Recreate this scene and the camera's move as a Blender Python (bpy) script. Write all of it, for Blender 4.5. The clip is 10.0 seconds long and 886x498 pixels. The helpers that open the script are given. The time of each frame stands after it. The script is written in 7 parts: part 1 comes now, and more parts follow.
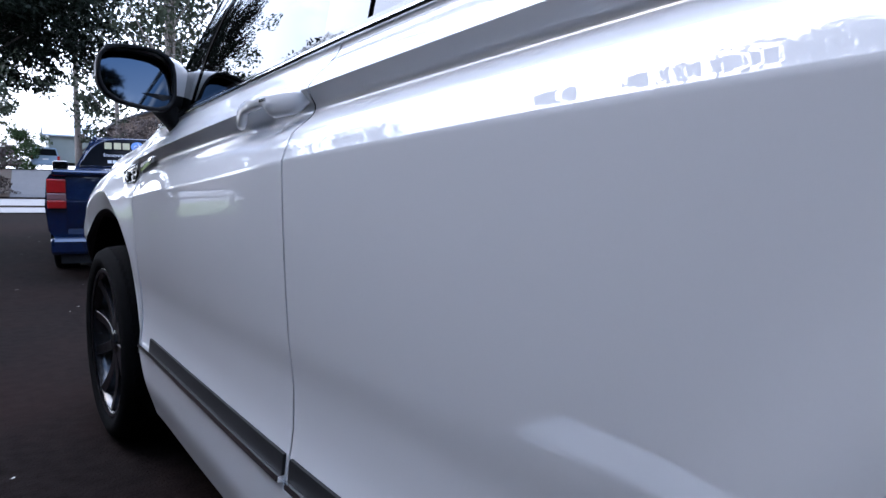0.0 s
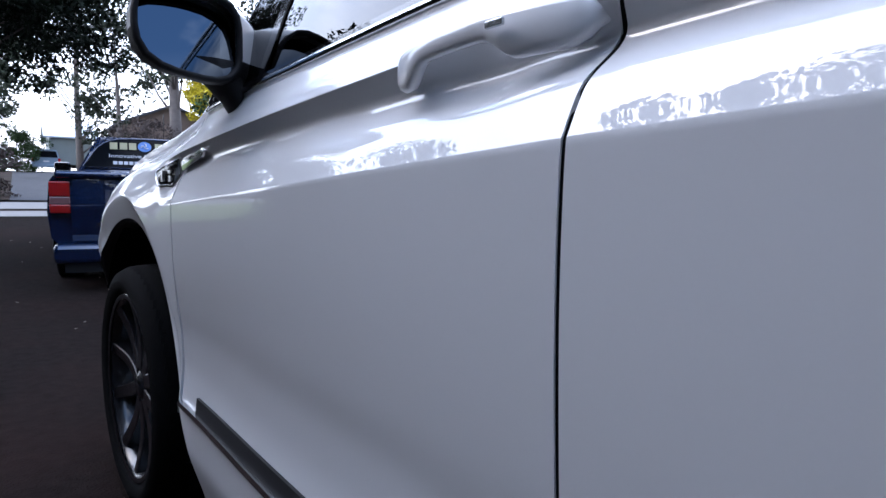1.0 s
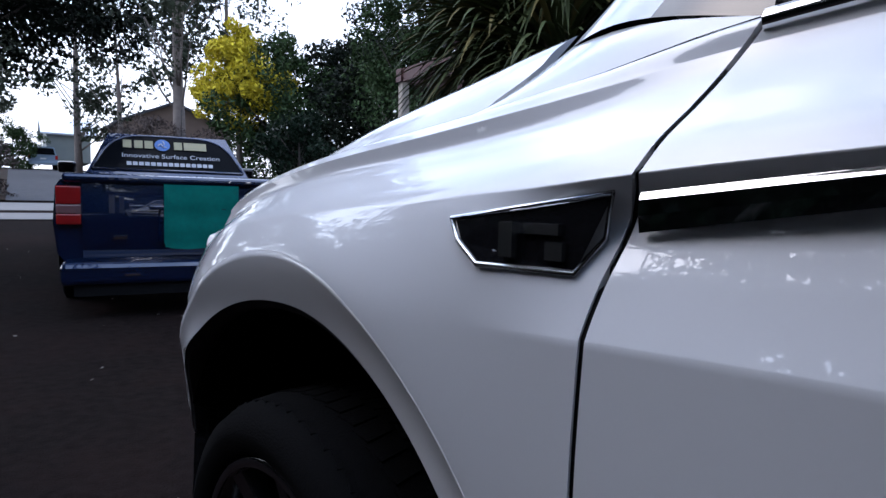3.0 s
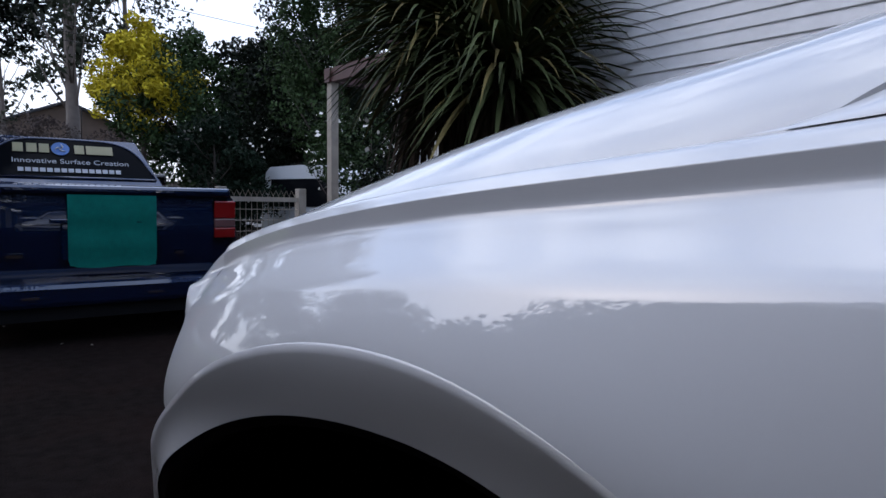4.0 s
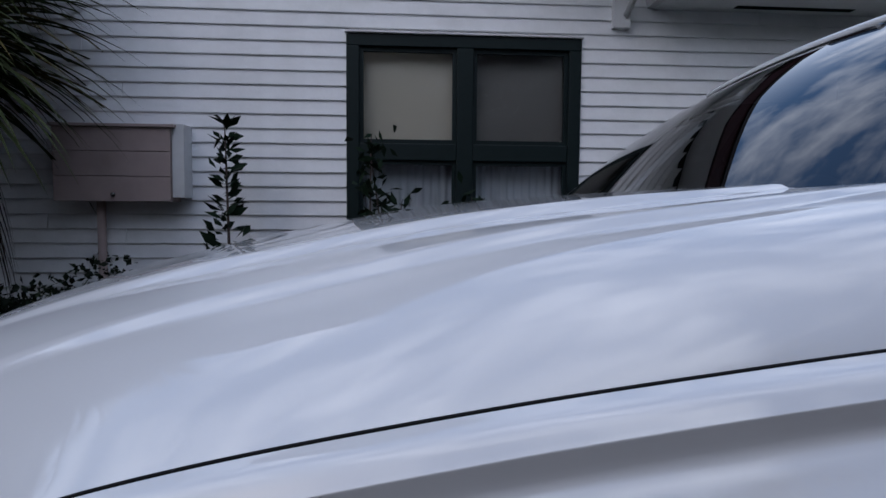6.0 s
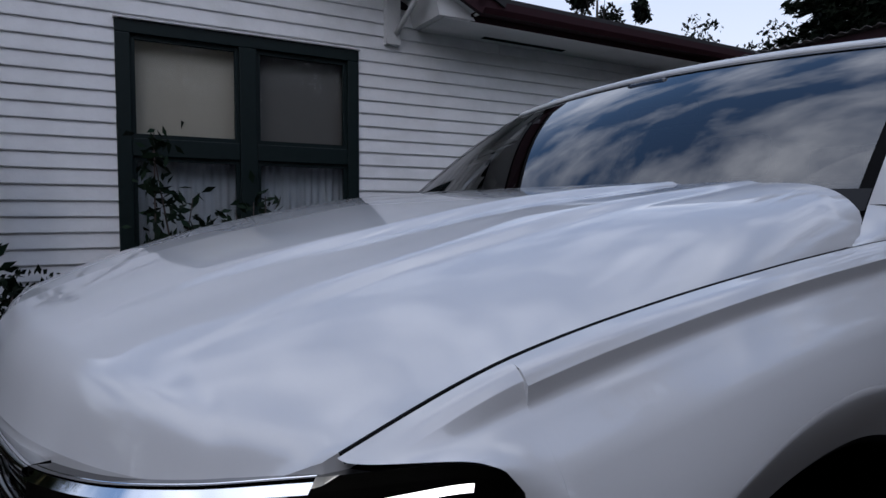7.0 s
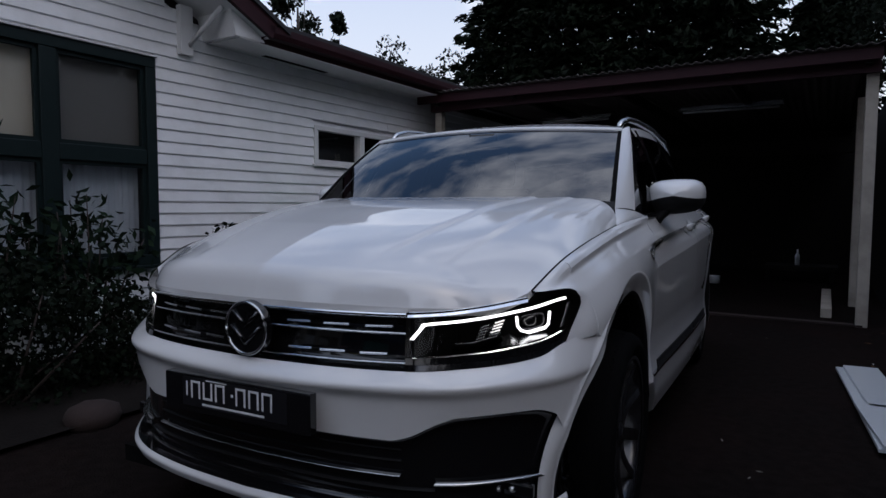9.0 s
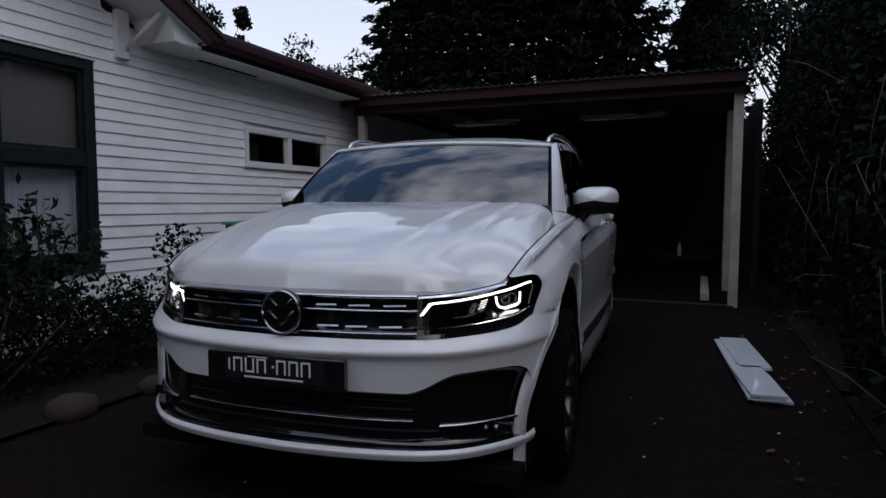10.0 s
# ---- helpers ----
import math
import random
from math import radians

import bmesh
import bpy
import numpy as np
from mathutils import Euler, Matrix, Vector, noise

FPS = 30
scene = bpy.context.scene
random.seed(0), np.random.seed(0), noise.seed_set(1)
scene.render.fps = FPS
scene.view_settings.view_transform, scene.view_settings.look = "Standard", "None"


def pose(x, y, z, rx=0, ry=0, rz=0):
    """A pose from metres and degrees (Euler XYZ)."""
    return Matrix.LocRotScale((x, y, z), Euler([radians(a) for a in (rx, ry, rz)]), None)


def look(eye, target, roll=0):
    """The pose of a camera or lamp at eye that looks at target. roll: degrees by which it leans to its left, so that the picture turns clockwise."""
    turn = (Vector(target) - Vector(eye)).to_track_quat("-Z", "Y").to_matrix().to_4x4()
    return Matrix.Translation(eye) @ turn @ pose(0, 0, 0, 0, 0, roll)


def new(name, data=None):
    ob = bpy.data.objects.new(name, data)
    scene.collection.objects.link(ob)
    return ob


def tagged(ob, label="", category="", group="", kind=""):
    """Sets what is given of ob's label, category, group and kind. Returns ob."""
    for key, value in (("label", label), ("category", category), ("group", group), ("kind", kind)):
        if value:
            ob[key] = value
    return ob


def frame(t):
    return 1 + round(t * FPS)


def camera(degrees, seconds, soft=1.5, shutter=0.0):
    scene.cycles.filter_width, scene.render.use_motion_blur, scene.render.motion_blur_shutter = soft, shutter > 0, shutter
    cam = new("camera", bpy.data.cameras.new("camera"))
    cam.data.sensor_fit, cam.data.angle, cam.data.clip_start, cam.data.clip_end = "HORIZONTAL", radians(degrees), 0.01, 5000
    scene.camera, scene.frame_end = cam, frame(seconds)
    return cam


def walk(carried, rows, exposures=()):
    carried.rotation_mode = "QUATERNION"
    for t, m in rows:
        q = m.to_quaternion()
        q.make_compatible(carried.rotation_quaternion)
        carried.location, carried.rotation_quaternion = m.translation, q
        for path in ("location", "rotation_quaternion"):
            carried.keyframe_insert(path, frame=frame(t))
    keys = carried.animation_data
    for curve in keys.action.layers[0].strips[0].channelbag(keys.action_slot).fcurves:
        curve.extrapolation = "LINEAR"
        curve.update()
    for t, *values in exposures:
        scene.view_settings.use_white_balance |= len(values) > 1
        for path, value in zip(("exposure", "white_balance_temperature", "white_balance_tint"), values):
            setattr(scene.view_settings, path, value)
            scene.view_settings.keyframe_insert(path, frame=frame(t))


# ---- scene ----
cam = camera(70.86, 10.0)
PATH = [
    (0, (-1.127, -2.620, 0.892), (0.001, -0.975, 0.740), 0.61),
    (0.5, (-1.121, -2.350, 0.891), (0.011, -0.707, 0.744), 0.54),
    (1, (-1.121, -2.037, 0.905), (0.006, -0.391, 0.756), 0.41),
    (1.5, (-1.107, -1.696, 0.936), (0.014, -0.046, 0.781), 0.31),
    (2, (-1.118, -1.370, 0.955), (-0.003, 0.282, 0.796), 0.25),
    (2.5, (-1.143, -1.103, 0.978), (-0.019, 0.544, 0.831), 0.94),
    (3.8, (-1.145, -0.477, 1.007), (0.093, 1.088, 0.871), 0.52),
    (4, (-1.141, -0.426, 1.029), (0.208, 1.045, 0.899), 0.55),
    (4.5, (-1.082, -0.317, 1.074), (0.457, 0.954, 0.941), 0.40),
    (5, (-1.036, -0.184, 1.126), (0.664, 0.861, 0.989), 0.49),
    (5.5, (-1.069, -0.020, 1.168), (0.850, 0.524, 1.020), 0.40),
    (6, (-1.131, 0.183, 1.153), (0.859, 0.035, 1.017), 0.45),
    (7.5, (-1.307, 1.041, 1.121), (0.278, -0.173, 0.997), 0.20),
    (8, (-1.362, 1.399, 1.128), (0.054, -0.007, 1.001), 0.30),
    (8.5, (-1.370, 1.719, 1.130), (-0.136, 0.151, 1.002), 0.20),
    (9, (-1.416, 2.068, 1.138), (-0.371, 0.368, 1.005), 0.20),
    (9.5, (-1.419, 2.344, 1.152), (-0.512, 0.567, 1.015), 0.20),
    (10, (-1.375, 2.644, 1.172), (-0.614, 0.800, 1.028), 0.00),
]
EXPOSURE = [(0.0, 1.98, 5850, 12), (1.0, 1.64, 5850, 12), (2.5, 1.24, 5850, 12), (4.0, 0.36, 6050, 12), (5.0, -0.16, 6100, 12), (6.0, -0.14, 6100, 12), (7.5, -0.46, 6150, 12), (8.5, -0.48, 6150, 12), (10.0, -0.34, 6400, 12)]
walk(cam, [(t, look(eye, target, roll)) for t, eye, target, roll in PATH], EXPOSURE)

# ---- world and light ----
SUN_DIR = Vector((-0.45, 0.35, 0.82))
world = bpy.data.worlds.new("overcast_sky")
scene.world = world
world.use_nodes = True
wn, wl = world.node_tree.nodes, world.node_tree.links
wn.clear()
w_out = wn.new("ShaderNodeOutputWorld")
w_bg = wn.new("ShaderNodeBackground")
w_sky = wn.new("ShaderNodeTexSky")
w_sky.sky_type = "NISHITA"
w_sky.sun_disc = False
w_sky.sun_elevation = radians(42)
w_sky.sun_rotation = radians(-50)
w_co = wn.new("ShaderNodeTexCoord")
w_map = wn.new("ShaderNodeMapping")
w_map.inputs["Scale"].default_value = (2.0, 2.0, 4.5)
w_noise = wn.new("ShaderNodeTexNoise")
w_noise.inputs["Scale"].default_value = 1.3
w_noise.inputs["Detail"].default_value = 7
w_noise.inputs["Roughness"].default_value = 0.58
w_ramp = wn.new("ShaderNodeValToRGB")
w_ramp.color_ramp.elements[0].position = 0.43
w_ramp.color_ramp.elements[1].position = 0.78
w_mix = wn.new("ShaderNodeMixRGB")
w_mix.inputs["Color2"].default_value = (9.8, 10.0, 10.6, 1)
wl.new(w_co.outputs["Generated"], w_map.inputs["Vector"])
wl.new(w_map.outputs["Vector"], w_noise.inputs["Vector"])
wl.new(w_noise.outputs["Fac"], w_ramp.inputs["Fac"])
w_haze = wn.new("ShaderNodeMapRange")
w_haze.inputs["From Min"].default_value = 0.05
w_haze.inputs["From Max"].default_value = 0.58
w_haze.inputs["To Min"].default_value = 1.0
w_haze.inputs["To Max"].default_value = 0.0
w_top = wn.new("ShaderNodeMath")
w_top.operation = "MAXIMUM"
wl.new(w_ramp.outputs["Color"], w_top.inputs[0])
wl.new(w_haze.outputs["Result"], w_top.inputs[1])
wl.new(w_top.outputs[0], w_mix.inputs["Fac"])
w_sat = wn.new("ShaderNodeHueSaturation")
w_sat.inputs["Saturation"].default_value = 1.12
wl.new(w_sky.outputs["Color"], w_sat.inputs["Color"])
wl.new(w_sat.outputs["Color"], w_mix.inputs["Color1"])
w_sep = wn.new("ShaderNodeSeparateXYZ")
wl.new(w_co.outputs["Generated"], w_sep.inputs["Vector"])
w_grad = wn.new("ShaderNodeMapRange")
w_grad.inputs["From Min"].default_value = 0.0
w_grad.inputs["From Max"].default_value = 1.0
w_grad.inputs["To Min"].default_value = 0.74
w_grad.inputs["To Max"].default_value = 2.20
wl.new(w_sep.outputs["Z"], w_grad.inputs["Value"])
wl.new(w_sep.outputs["Z"], w_haze.inputs["Value"])
w_mul = wn.new("ShaderNodeVectorMath")
w_mul.operation = "SCALE"
wl.new(w_mix.outputs["Color"], w_mul.inputs[0])
wl.new(w_grad.outputs["Result"], w_mul.inputs["Scale"])
wl.new(w_mul.outputs["Vector"], w_bg.inputs["Color"])
w_bg.inputs["Strength"].default_value = 0.13
wl.new(w_bg.outputs["Background"], w_out.inputs["Surface"])

sun = new("sun", bpy.data.lights.new("sun", "SUN"))
sun.data.energy = 0.5
sun.data.angle = radians(100)
sun.data.color = (1.0, 0.96, 0.9)
sun.matrix_world = look(SUN_DIR * 40, (0, 0, 0))


# ---- materials ----
def material(name, color, rough=0.5, metal=0.0, coat=0.0, var=0.0, scale=8.0, bump=0.0, bump_scale=60.0, spec=0.5,
             dirt=None, dirt_scale=1.2, dirt_amount=0.35, random_value=0.0):
    """Principled surface with colour variation at two scales and a fine bump."""
    m = bpy.data.materials.new(name)
    m.use_nodes = True
    n, l = m.node_tree.nodes, m.node_tree.links
    b = n["Principled BSDF"]
    b.inputs["Roughness"].default_value = rough
    b.inputs["Metallic"].default_value = metal
    b.inputs["Coat Weight"].default_value = coat
    b.inputs["Coat Roughness"].default_value = 0.012
    b.inputs["Specular IOR Level"].default_value = spec
    b.inputs["Base Color"].default_value = (*color, 1)
    co = n.new("ShaderNodeTexCoord")
    last = None
    if var > 0:
        tex = n.new("ShaderNodeTexNoise")
        tex.inputs["Scale"].default_value = scale
        tex.inputs["Detail"].default_value = 6
        l.new(co.outputs["Object"], tex.inputs["Vector"])
        mix = n.new("ShaderNodeMixRGB")
        mix.inputs["Color1"].default_value = (*[c * (1 - var) for c in color], 1)
        mix.inputs["Color2"].default_value = (*[min(1, c * (1 + var)) for c in color], 1)
        l.new(tex.outputs["Fac"], mix.inputs["Fac"])
        last = mix.outputs["Color"]
    if dirt:
        tex2 = n.new("ShaderNodeTexNoise")
        tex2.inputs["Scale"].default_value = dirt_scale
        tex2.inputs["Detail"].default_value = 8
        tex2.inputs["Roughness"].default_value = 0.65
        l.new(co.outputs["Object"], tex2.inputs["Vector"])
        ramp = n.new("ShaderNodeValToRGB")
        ramp.color_ramp.elements[0].position = 0.45
        ramp.color_ramp.elements[1].position = 0.75
        ramp.color_ramp.elements[1].color = (dirt_amount,) * 3 + (1,)
        l.new(tex2.outputs["Fac"], ramp.inputs["Fac"])
        mix2 = n.new("ShaderNodeMixRGB")
        l.new(ramp.outputs["Color"], mix2.inputs["Fac"])
        if last:
            l.new(last, mix2.inputs["Color1"])
        else:
            mix2.inputs["Color1"].default_value = (*color, 1)
        mix2.inputs["Color2"].default_value = (*dirt, 1)
        last = mix2.outputs["Color"]
    if random_value > 0:
        info = n.new("ShaderNodeObjectInfo")
        geo = n.new("ShaderNodeNewGeometry")
        add = n.new("ShaderNodeMath")
        l.new(info.outputs["Random"], add.inputs[0])
        l.new(geo.outputs["Random Per Island"], add.inputs[1])
        fr = n.new("ShaderNodeMath")
        fr.operation = "FRACT"
        l.new(add.outputs[0], fr.inputs[0])
        rng = n.new("ShaderNodeMapRange")
        rng.inputs["To Min"].default_value = 1 - random_value
        rng.inputs["To Max"].default_value = 1 + random_value
        l.new(fr.outputs[0], rng.inputs["Value"])
        hsv = n.new("ShaderNodeHueSaturation")
        l.new(rng.outputs[0], hsv.inputs["Value"])
        if last:
            l.new(last, hsv.inputs["Color"])
        else:
            hsv.inputs["Color"].default_value = (*color, 1)
        last = hsv.outputs["Color"]
    if last:
        l.new(last, b.inputs["Base Color"])
    if bump > 0:
        t3 = n.new("ShaderNodeTexNoise")
        t3.inputs["Scale"].default_value = bump_scale
        t3.inputs["Detail"].default_value = 5
        l.new(co.outputs["Object"], t3.inputs["Vector"])
        bp = n.new("ShaderNodeBump")
        bp.inputs["Strength"].default_value = bump
        bp.inputs["Distance"].default_value = 0.01
        l.new(t3.outputs["Fac"], bp.inputs["Height"])
        l.new(bp.outputs["Normal"], b.inputs["Normal"])
    return m


def glow(name, color, strength):
    m = bpy.data.materials.new(name)
    m.use_nodes = True
    b = m.node_tree.nodes["Principled BSDF"]
    b.inputs["Base Color"].default_value = (*color, 1)
    b.inputs["Emission Color"].default_value = (*color, 1)
    b.inputs["Emission Strength"].default_value = strength
    return m


def glass(name, tint, ior=1.5, rough=0.0):
    """Thin pane: tinted see-through with Fresnel gloss."""
    m = bpy.data.materials.new(name)
    m.use_nodes = True
    n, l = m.node_tree.nodes, m.node_tree.links
    n.clear()
    out = n.new("ShaderNodeOutputMaterial")
    tr = n.new("ShaderNodeBsdfTransparent")
    tr.inputs["Color"].default_value = (*tint, 1)
    gl = n.new("ShaderNodeBsdfGlossy")
    gl.inputs["Roughness"].default_value = rough
    gl.inputs["Color"].default_value = (1, 1, 1, 1)
    fr = n.new("ShaderNodeFresnel")
    fr.inputs["IOR"].default_value = ior
    mix = n.new("ShaderNodeMixShader")
    l.new(fr.outputs[0], mix.inputs["Fac"])
    l.new(tr.outputs[0], mix.inputs[1])
    l.new(gl.outputs[0], mix.inputs[2])
    l.new(mix.outputs[0], out.inputs["Surface"])
    return m


PAINT = material("white_car_paint", (0.62, 0.624, 0.632), 0.5, spec=0.2, coat=1.0, var=0.01, scale=300)
PAINT.node_tree.nodes["Principled BSDF"].inputs["Coat IOR"].default_value = 1.75
PAINT.node_tree.nodes["Principled BSDF"].inputs["Coat IOR"].default_value = 1.75
GLOSS_BLACK = material("gloss_black_plastic", (0.006, 0.006, 0.007), 0.08, coat=0.5)
MATT_BLACK = material("matt_black_plastic", (0.010, 0.010, 0.011), 0.6, spec=0.2, var=0.2, scale=200, bump=0.15, bump_scale=900)
# black plastic of seals and hollows, with the hollows' shade put into the colour
CAVITY = material("black_plastic_and_shade", (0.003, 0.003, 0.003), 0.9, spec=0.1)
CHROME = material("chrome", (0.78, 0.79, 0.8), 0.06, metal=1.0)
SATIN = material("satin_metal", (0.5, 0.51, 0.52), 0.25, metal=1.0)
RUBBER = material("tyre_rubber", (0.0035, 0.0035, 0.0038), 0.9, spec=0.06, var=0.3, scale=40, bump=0.3, bump_scale=300)
RIM_DARK = material("dark_alloy", (0.012, 0.012, 0.014), 0.25, coat=0.4)
RIM_CUT = material("machined_alloy", (0.20, 0.20, 0.22), 0.28, metal=1.0)
WINDSCREEN = glass("windscreen_glass", (0.14, 0.155, 0.165), 1.9)
SIDE_GLASS = glass("privacy_glass", (0.05, 0.055, 0.06), 1.6)
LAMP_GLASS = glass("lamp_cover", (0.62, 0.62, 0.64), 1.3)
DRL = glow("daytime_running_light", (1.0, 0.97, 0.92), 6.0)
LAMP_LOW = glow("lit_projector", (1.0, 0.95, 0.88), 2.0)
DARK_CHROME = material("dark_chrome", (0.10, 0.10, 0.105), 0.12, metal=1.0)
MIRROR = material("mirror_glass", (0.085, 0.098, 0.115), 0.03, metal=1.0)
CABIN = material("cabin_dark_fabric", (0.02, 0.02, 0.021), 0.8, var=0.2, scale=90)
TEXT_GREY = material("plate_grey_letters", (0.62, 0.63, 0.65), 0.5)
PLATE_BLACK = material("plate_black_face", (0.010, 0.010, 0.012), 0.35, var=0.2, scale=60)


# ---- mesh helpers ----
def thing(name, label, category, group="", at=(0, 0, 0)):
    ob = new(name)
    ob.location = at
    ob.empty_display_size = 0.1
    return tagged(ob, label, category, group)


def mesh_part(name, verts, faces, mat, parent=None, label="", smooth=True, mats=None, index=None):
    me = bpy.data.meshes.new(name)
    me.from_pydata([tuple(v) for v in verts], [], faces)
    for m in (mats or [mat]):
        me.materials.append(m)
    if index is not None:
        me.polygons.foreach_set("material_index", index)
    if smooth:
        me.polygons.foreach_set("use_smooth", [True] * len(me.polygons))
    me.update()
    ob = new(name, me)
    if parent:
        ob.parent = parent
    if label:
        tagged(ob, label)
    return ob


def part(name, bm, mat, parent=None, label="", smooth=False):
    me = bpy.data.meshes.new(name)
    bm.to_mesh(me)
    bm.free()
    me.materials.append(mat)
    if smooth:
        me.polygons.foreach_set("use_smooth", [True] * len(me.polygons))
    ob = new(name, me)
    if parent:
        ob.parent = parent
    if label:
        tagged(ob, label)
    return ob


def box(bm, x0, x1, y0, y1, z0, z1, m=None, bevel=0.0):
    r = bmesh.ops.create_cube(bm, size=1.0)["verts"]
    bmesh.ops.scale(bm, vec=(x1 - x0, y1 - y0, z1 - z0), verts=r)
    bmesh.ops.translate(bm, vec=((x0 + x1) / 2, (y0 + y1) / 2, (z0 + z1) / 2), verts=r)
    if bevel > 0:
        es = list({e for v in r for e in v.link_edges})
        res = bmesh.ops.bevel(bm, geom=es, offset=bevel, segments=2, affect="EDGES", profile=0.5)
        r = list({v for f in res["faces"] for v in f.verts} | {v for v in r if v.is_valid})
        r = [v for v in r if v.is_valid]
    if m is not None:
        bmesh.ops.transform(bm, matrix=m, verts=r)
    return r


def box_part(name, dims, mat, parent=None, label="", bevel=0.0, m=None):
    bm = bmesh.new()
    box(bm, *dims, m=m, bevel=bevel)
    return part(name, bm, mat, parent, label)


def hermite(xs, ys, x):
    """Smooth interpolation through knots, with no overshoot at steps."""
    xs, ys, x = np.asarray(xs, float), np.asarray(ys, float), np.asarray(x, float)
    if xs[0] > xs[-1]:
        xs, ys = xs[::-1], ys[::-1]
    h, d = np.diff(xs), np.diff(ys) / np.diff(xs)
    m = np.zeros(len(xs))
    m[0], m[-1] = d[0], d[-1]
    for i in range(1, len(xs) - 1):
        if d[i - 1] * d[i] > 0:
            w1, w2 = 2 * h[i] + h[i - 1], h[i] + 2 * h[i - 1]
            m[i] = (w1 + w2) / (w1 / d[i - 1] + w2 / d[i])
    k = np.clip(np.searchsorted(xs, x) - 1, 0, len(xs) - 2)
    t = np.clip((x - xs[k]) / h[k], 0, 1)
    return ((2 * t**3 - 3 * t**2 + 1) * ys[k] + (t**3 - 2 * t**2 + t) * h[k] * m[k]
            + (-2 * t**3 + 3 * t**2) * ys[k + 1] + (t**3 - t**2) * h[k] * m[k + 1])


def grid_faces(nu, nv, flip=False, base=0):
    out = []
    for i in range(nu - 1):
        for j in range(nv - 1):
            a, b, c, d = base + i * nv + j, base + (i + 1) * nv + j, base + (i + 1) * nv + j + 1, base + i * nv + j + 1
            out.append((a, d, c, b) if flip else (a, b, c, d))
    return out


def tube(points, radius, sides=8, close=False):
    """Verts and faces of a round bar through points."""
    pts = [Vector(p) for p in points]
    rad = radius if isinstance(radius, (list, tuple)) else [radius] * len(pts)
    verts, faces = [], []
    for i, p in enumerate(pts):
        a, b = pts[max(i - 1, 0)], pts[min(i + 1, len(pts) - 1)]
        d = (b - a).normalized()
        up = Vector((0, 0, 1)) if abs(d.z) < 0.9 else Vector((1, 0, 0))
        s = d.cross(up).normalized()
        u = s.cross(d)
        for k in range(sides):
            an = 2 * math.pi * k / sides
            verts.append(p + (s * math.cos(an) + u * math.sin(an)) * rad[i])
    for i in range(len(pts) - 1):
        for k in range(sides):
            a, b = i * sides + k, i * sides + (k + 1) % sides
            faces.append((a, b, b + sides, a + sides))
    faces.append(tuple(range(sides))[::-1])
    faces.append(tuple(range((len(pts) - 1) * sides, len(pts) * sides)))
    return verts, faces


def tube_part(name, points, radius, mat, parent=None, label="", sides=8):
    v, f = tube(points, radius, sides)
    return mesh_part(name, v, f, mat, parent, label)


def lathe(profile, steps, axis="x"):
    """Turns (radius, along) pairs round the x axis."""
    verts, faces, n = [], [], len(profile)
    for i in range(steps):
        an = 2 * math.pi * i / steps
        for r, a in profile:
            verts.append((a, r * math.cos(an), r * math.sin(an)))
    for i in range(steps):
        for j in range(n - 1):
            a, b = i * n + j, ((i + 1) % steps) * n + j
            faces.append((a, b, b + 1, a + 1))
    return verts, faces


def prism(bm, outline, depth, m=None):
    """Extrudes a flat (x, z) outline along y."""
    vs = [bm.verts.new((x, 0, z)) for x, z in outline]
    f = bm.faces.new(vs)
    r = bmesh.ops.extrude_face_region(bm, geom=[f])
    nv = [g for g in r["geom"] if isinstance(g, bmesh.types.BMVert)]
    bmesh.ops.translate(bm, vec=(0, depth, 0), verts=nv)
    if m is not None:
        bmesh.ops.transform(bm, matrix=m, verts=vs + nv)
    bmesh.ops.recalc_face_normals(bm, faces=bm.faces[:])


def lettering(name, text, size, mat, parent, m, depth=0.001, align="CENTER", label="", width=None):
    cu = bpy.data.curves.new(name, "FONT")
    cu.body, cu.size, cu.extrude, cu.align_x, cu.align_y = text, size, depth, align, "CENTER"
    tmp = bpy.data.objects.new(name, cu)
    scene.collection.objects.link(tmp)
    bpy.context.view_layer.update()
    me = bpy.data.meshes.new_from_object(tmp)
    bpy.data.objects.remove(tmp)
    if width:
        xs = [v.co.x for v in me.vertices]
        k = width / max(1e-6, max(xs) - min(xs))
        for v in me.vertices:
            v.co.x *= k
    me.transform(m)
    me.materials.clear()
    me.materials.append(mat)
    ob = new(name, me)
    ob.parent = parent
    if label:
        tagged(ob, label)
    return ob


# ---- the white car: x to its right, y ahead, front axle at y = 0 ----
car = thing("car", "white mid-size SUV with lit daytime running lights parked on the driveway", "car")
YK = [0.66, 0.42, 0.20, 0.0, -0.20, -0.42, -0.56, -1.08, -1.82, -2.4, -2.8, -3.3, -3.6]
TOP_X = [0.720, 0.767, 0.783, 0.790, 0.790, 0.812, 0.834, 0.857, 0.867, 0.858, 0.833, 0.763, 0.670]
TOP_Z = [0.884, 0.988, 1.030, 1.055, 1.073, 1.092, 1.104, 1.120, 1.141, 1.155, 1.165, 1.18, 1.18]
FC_X = [0.730, 0.795, 0.818, 0.825, 0.826, 0.833, 0.842, 0.866, 0.875, 0.867, 0.843, 0.773, 0.680]
FC_Z = [0.868, 0.970, 1.015, 1.040, 1.057, 1.075, 1.087, 1.102, 1.123, 1.138, 1.15, 1.165, 1.165]
CR_X = [0.745, 0.843, 0.872, 0.876, 0.879, 0.886, 0.891, 0.909, 0.923, 0.921, 0.908, 0.843, 0.740]
CR_Z = [0.825, 0.895, 0.942, 0.965, 0.978, 0.996, 1.008, 1.034, 1.059, 1.078, 1.090, 1.095, 1.095]
KN_X = [0.760, 0.874, 0.905, 0.910, 0.905, 0.901, 0.904, 0.929, 0.959, 0.966, 0.957, 0.880, 0.760]
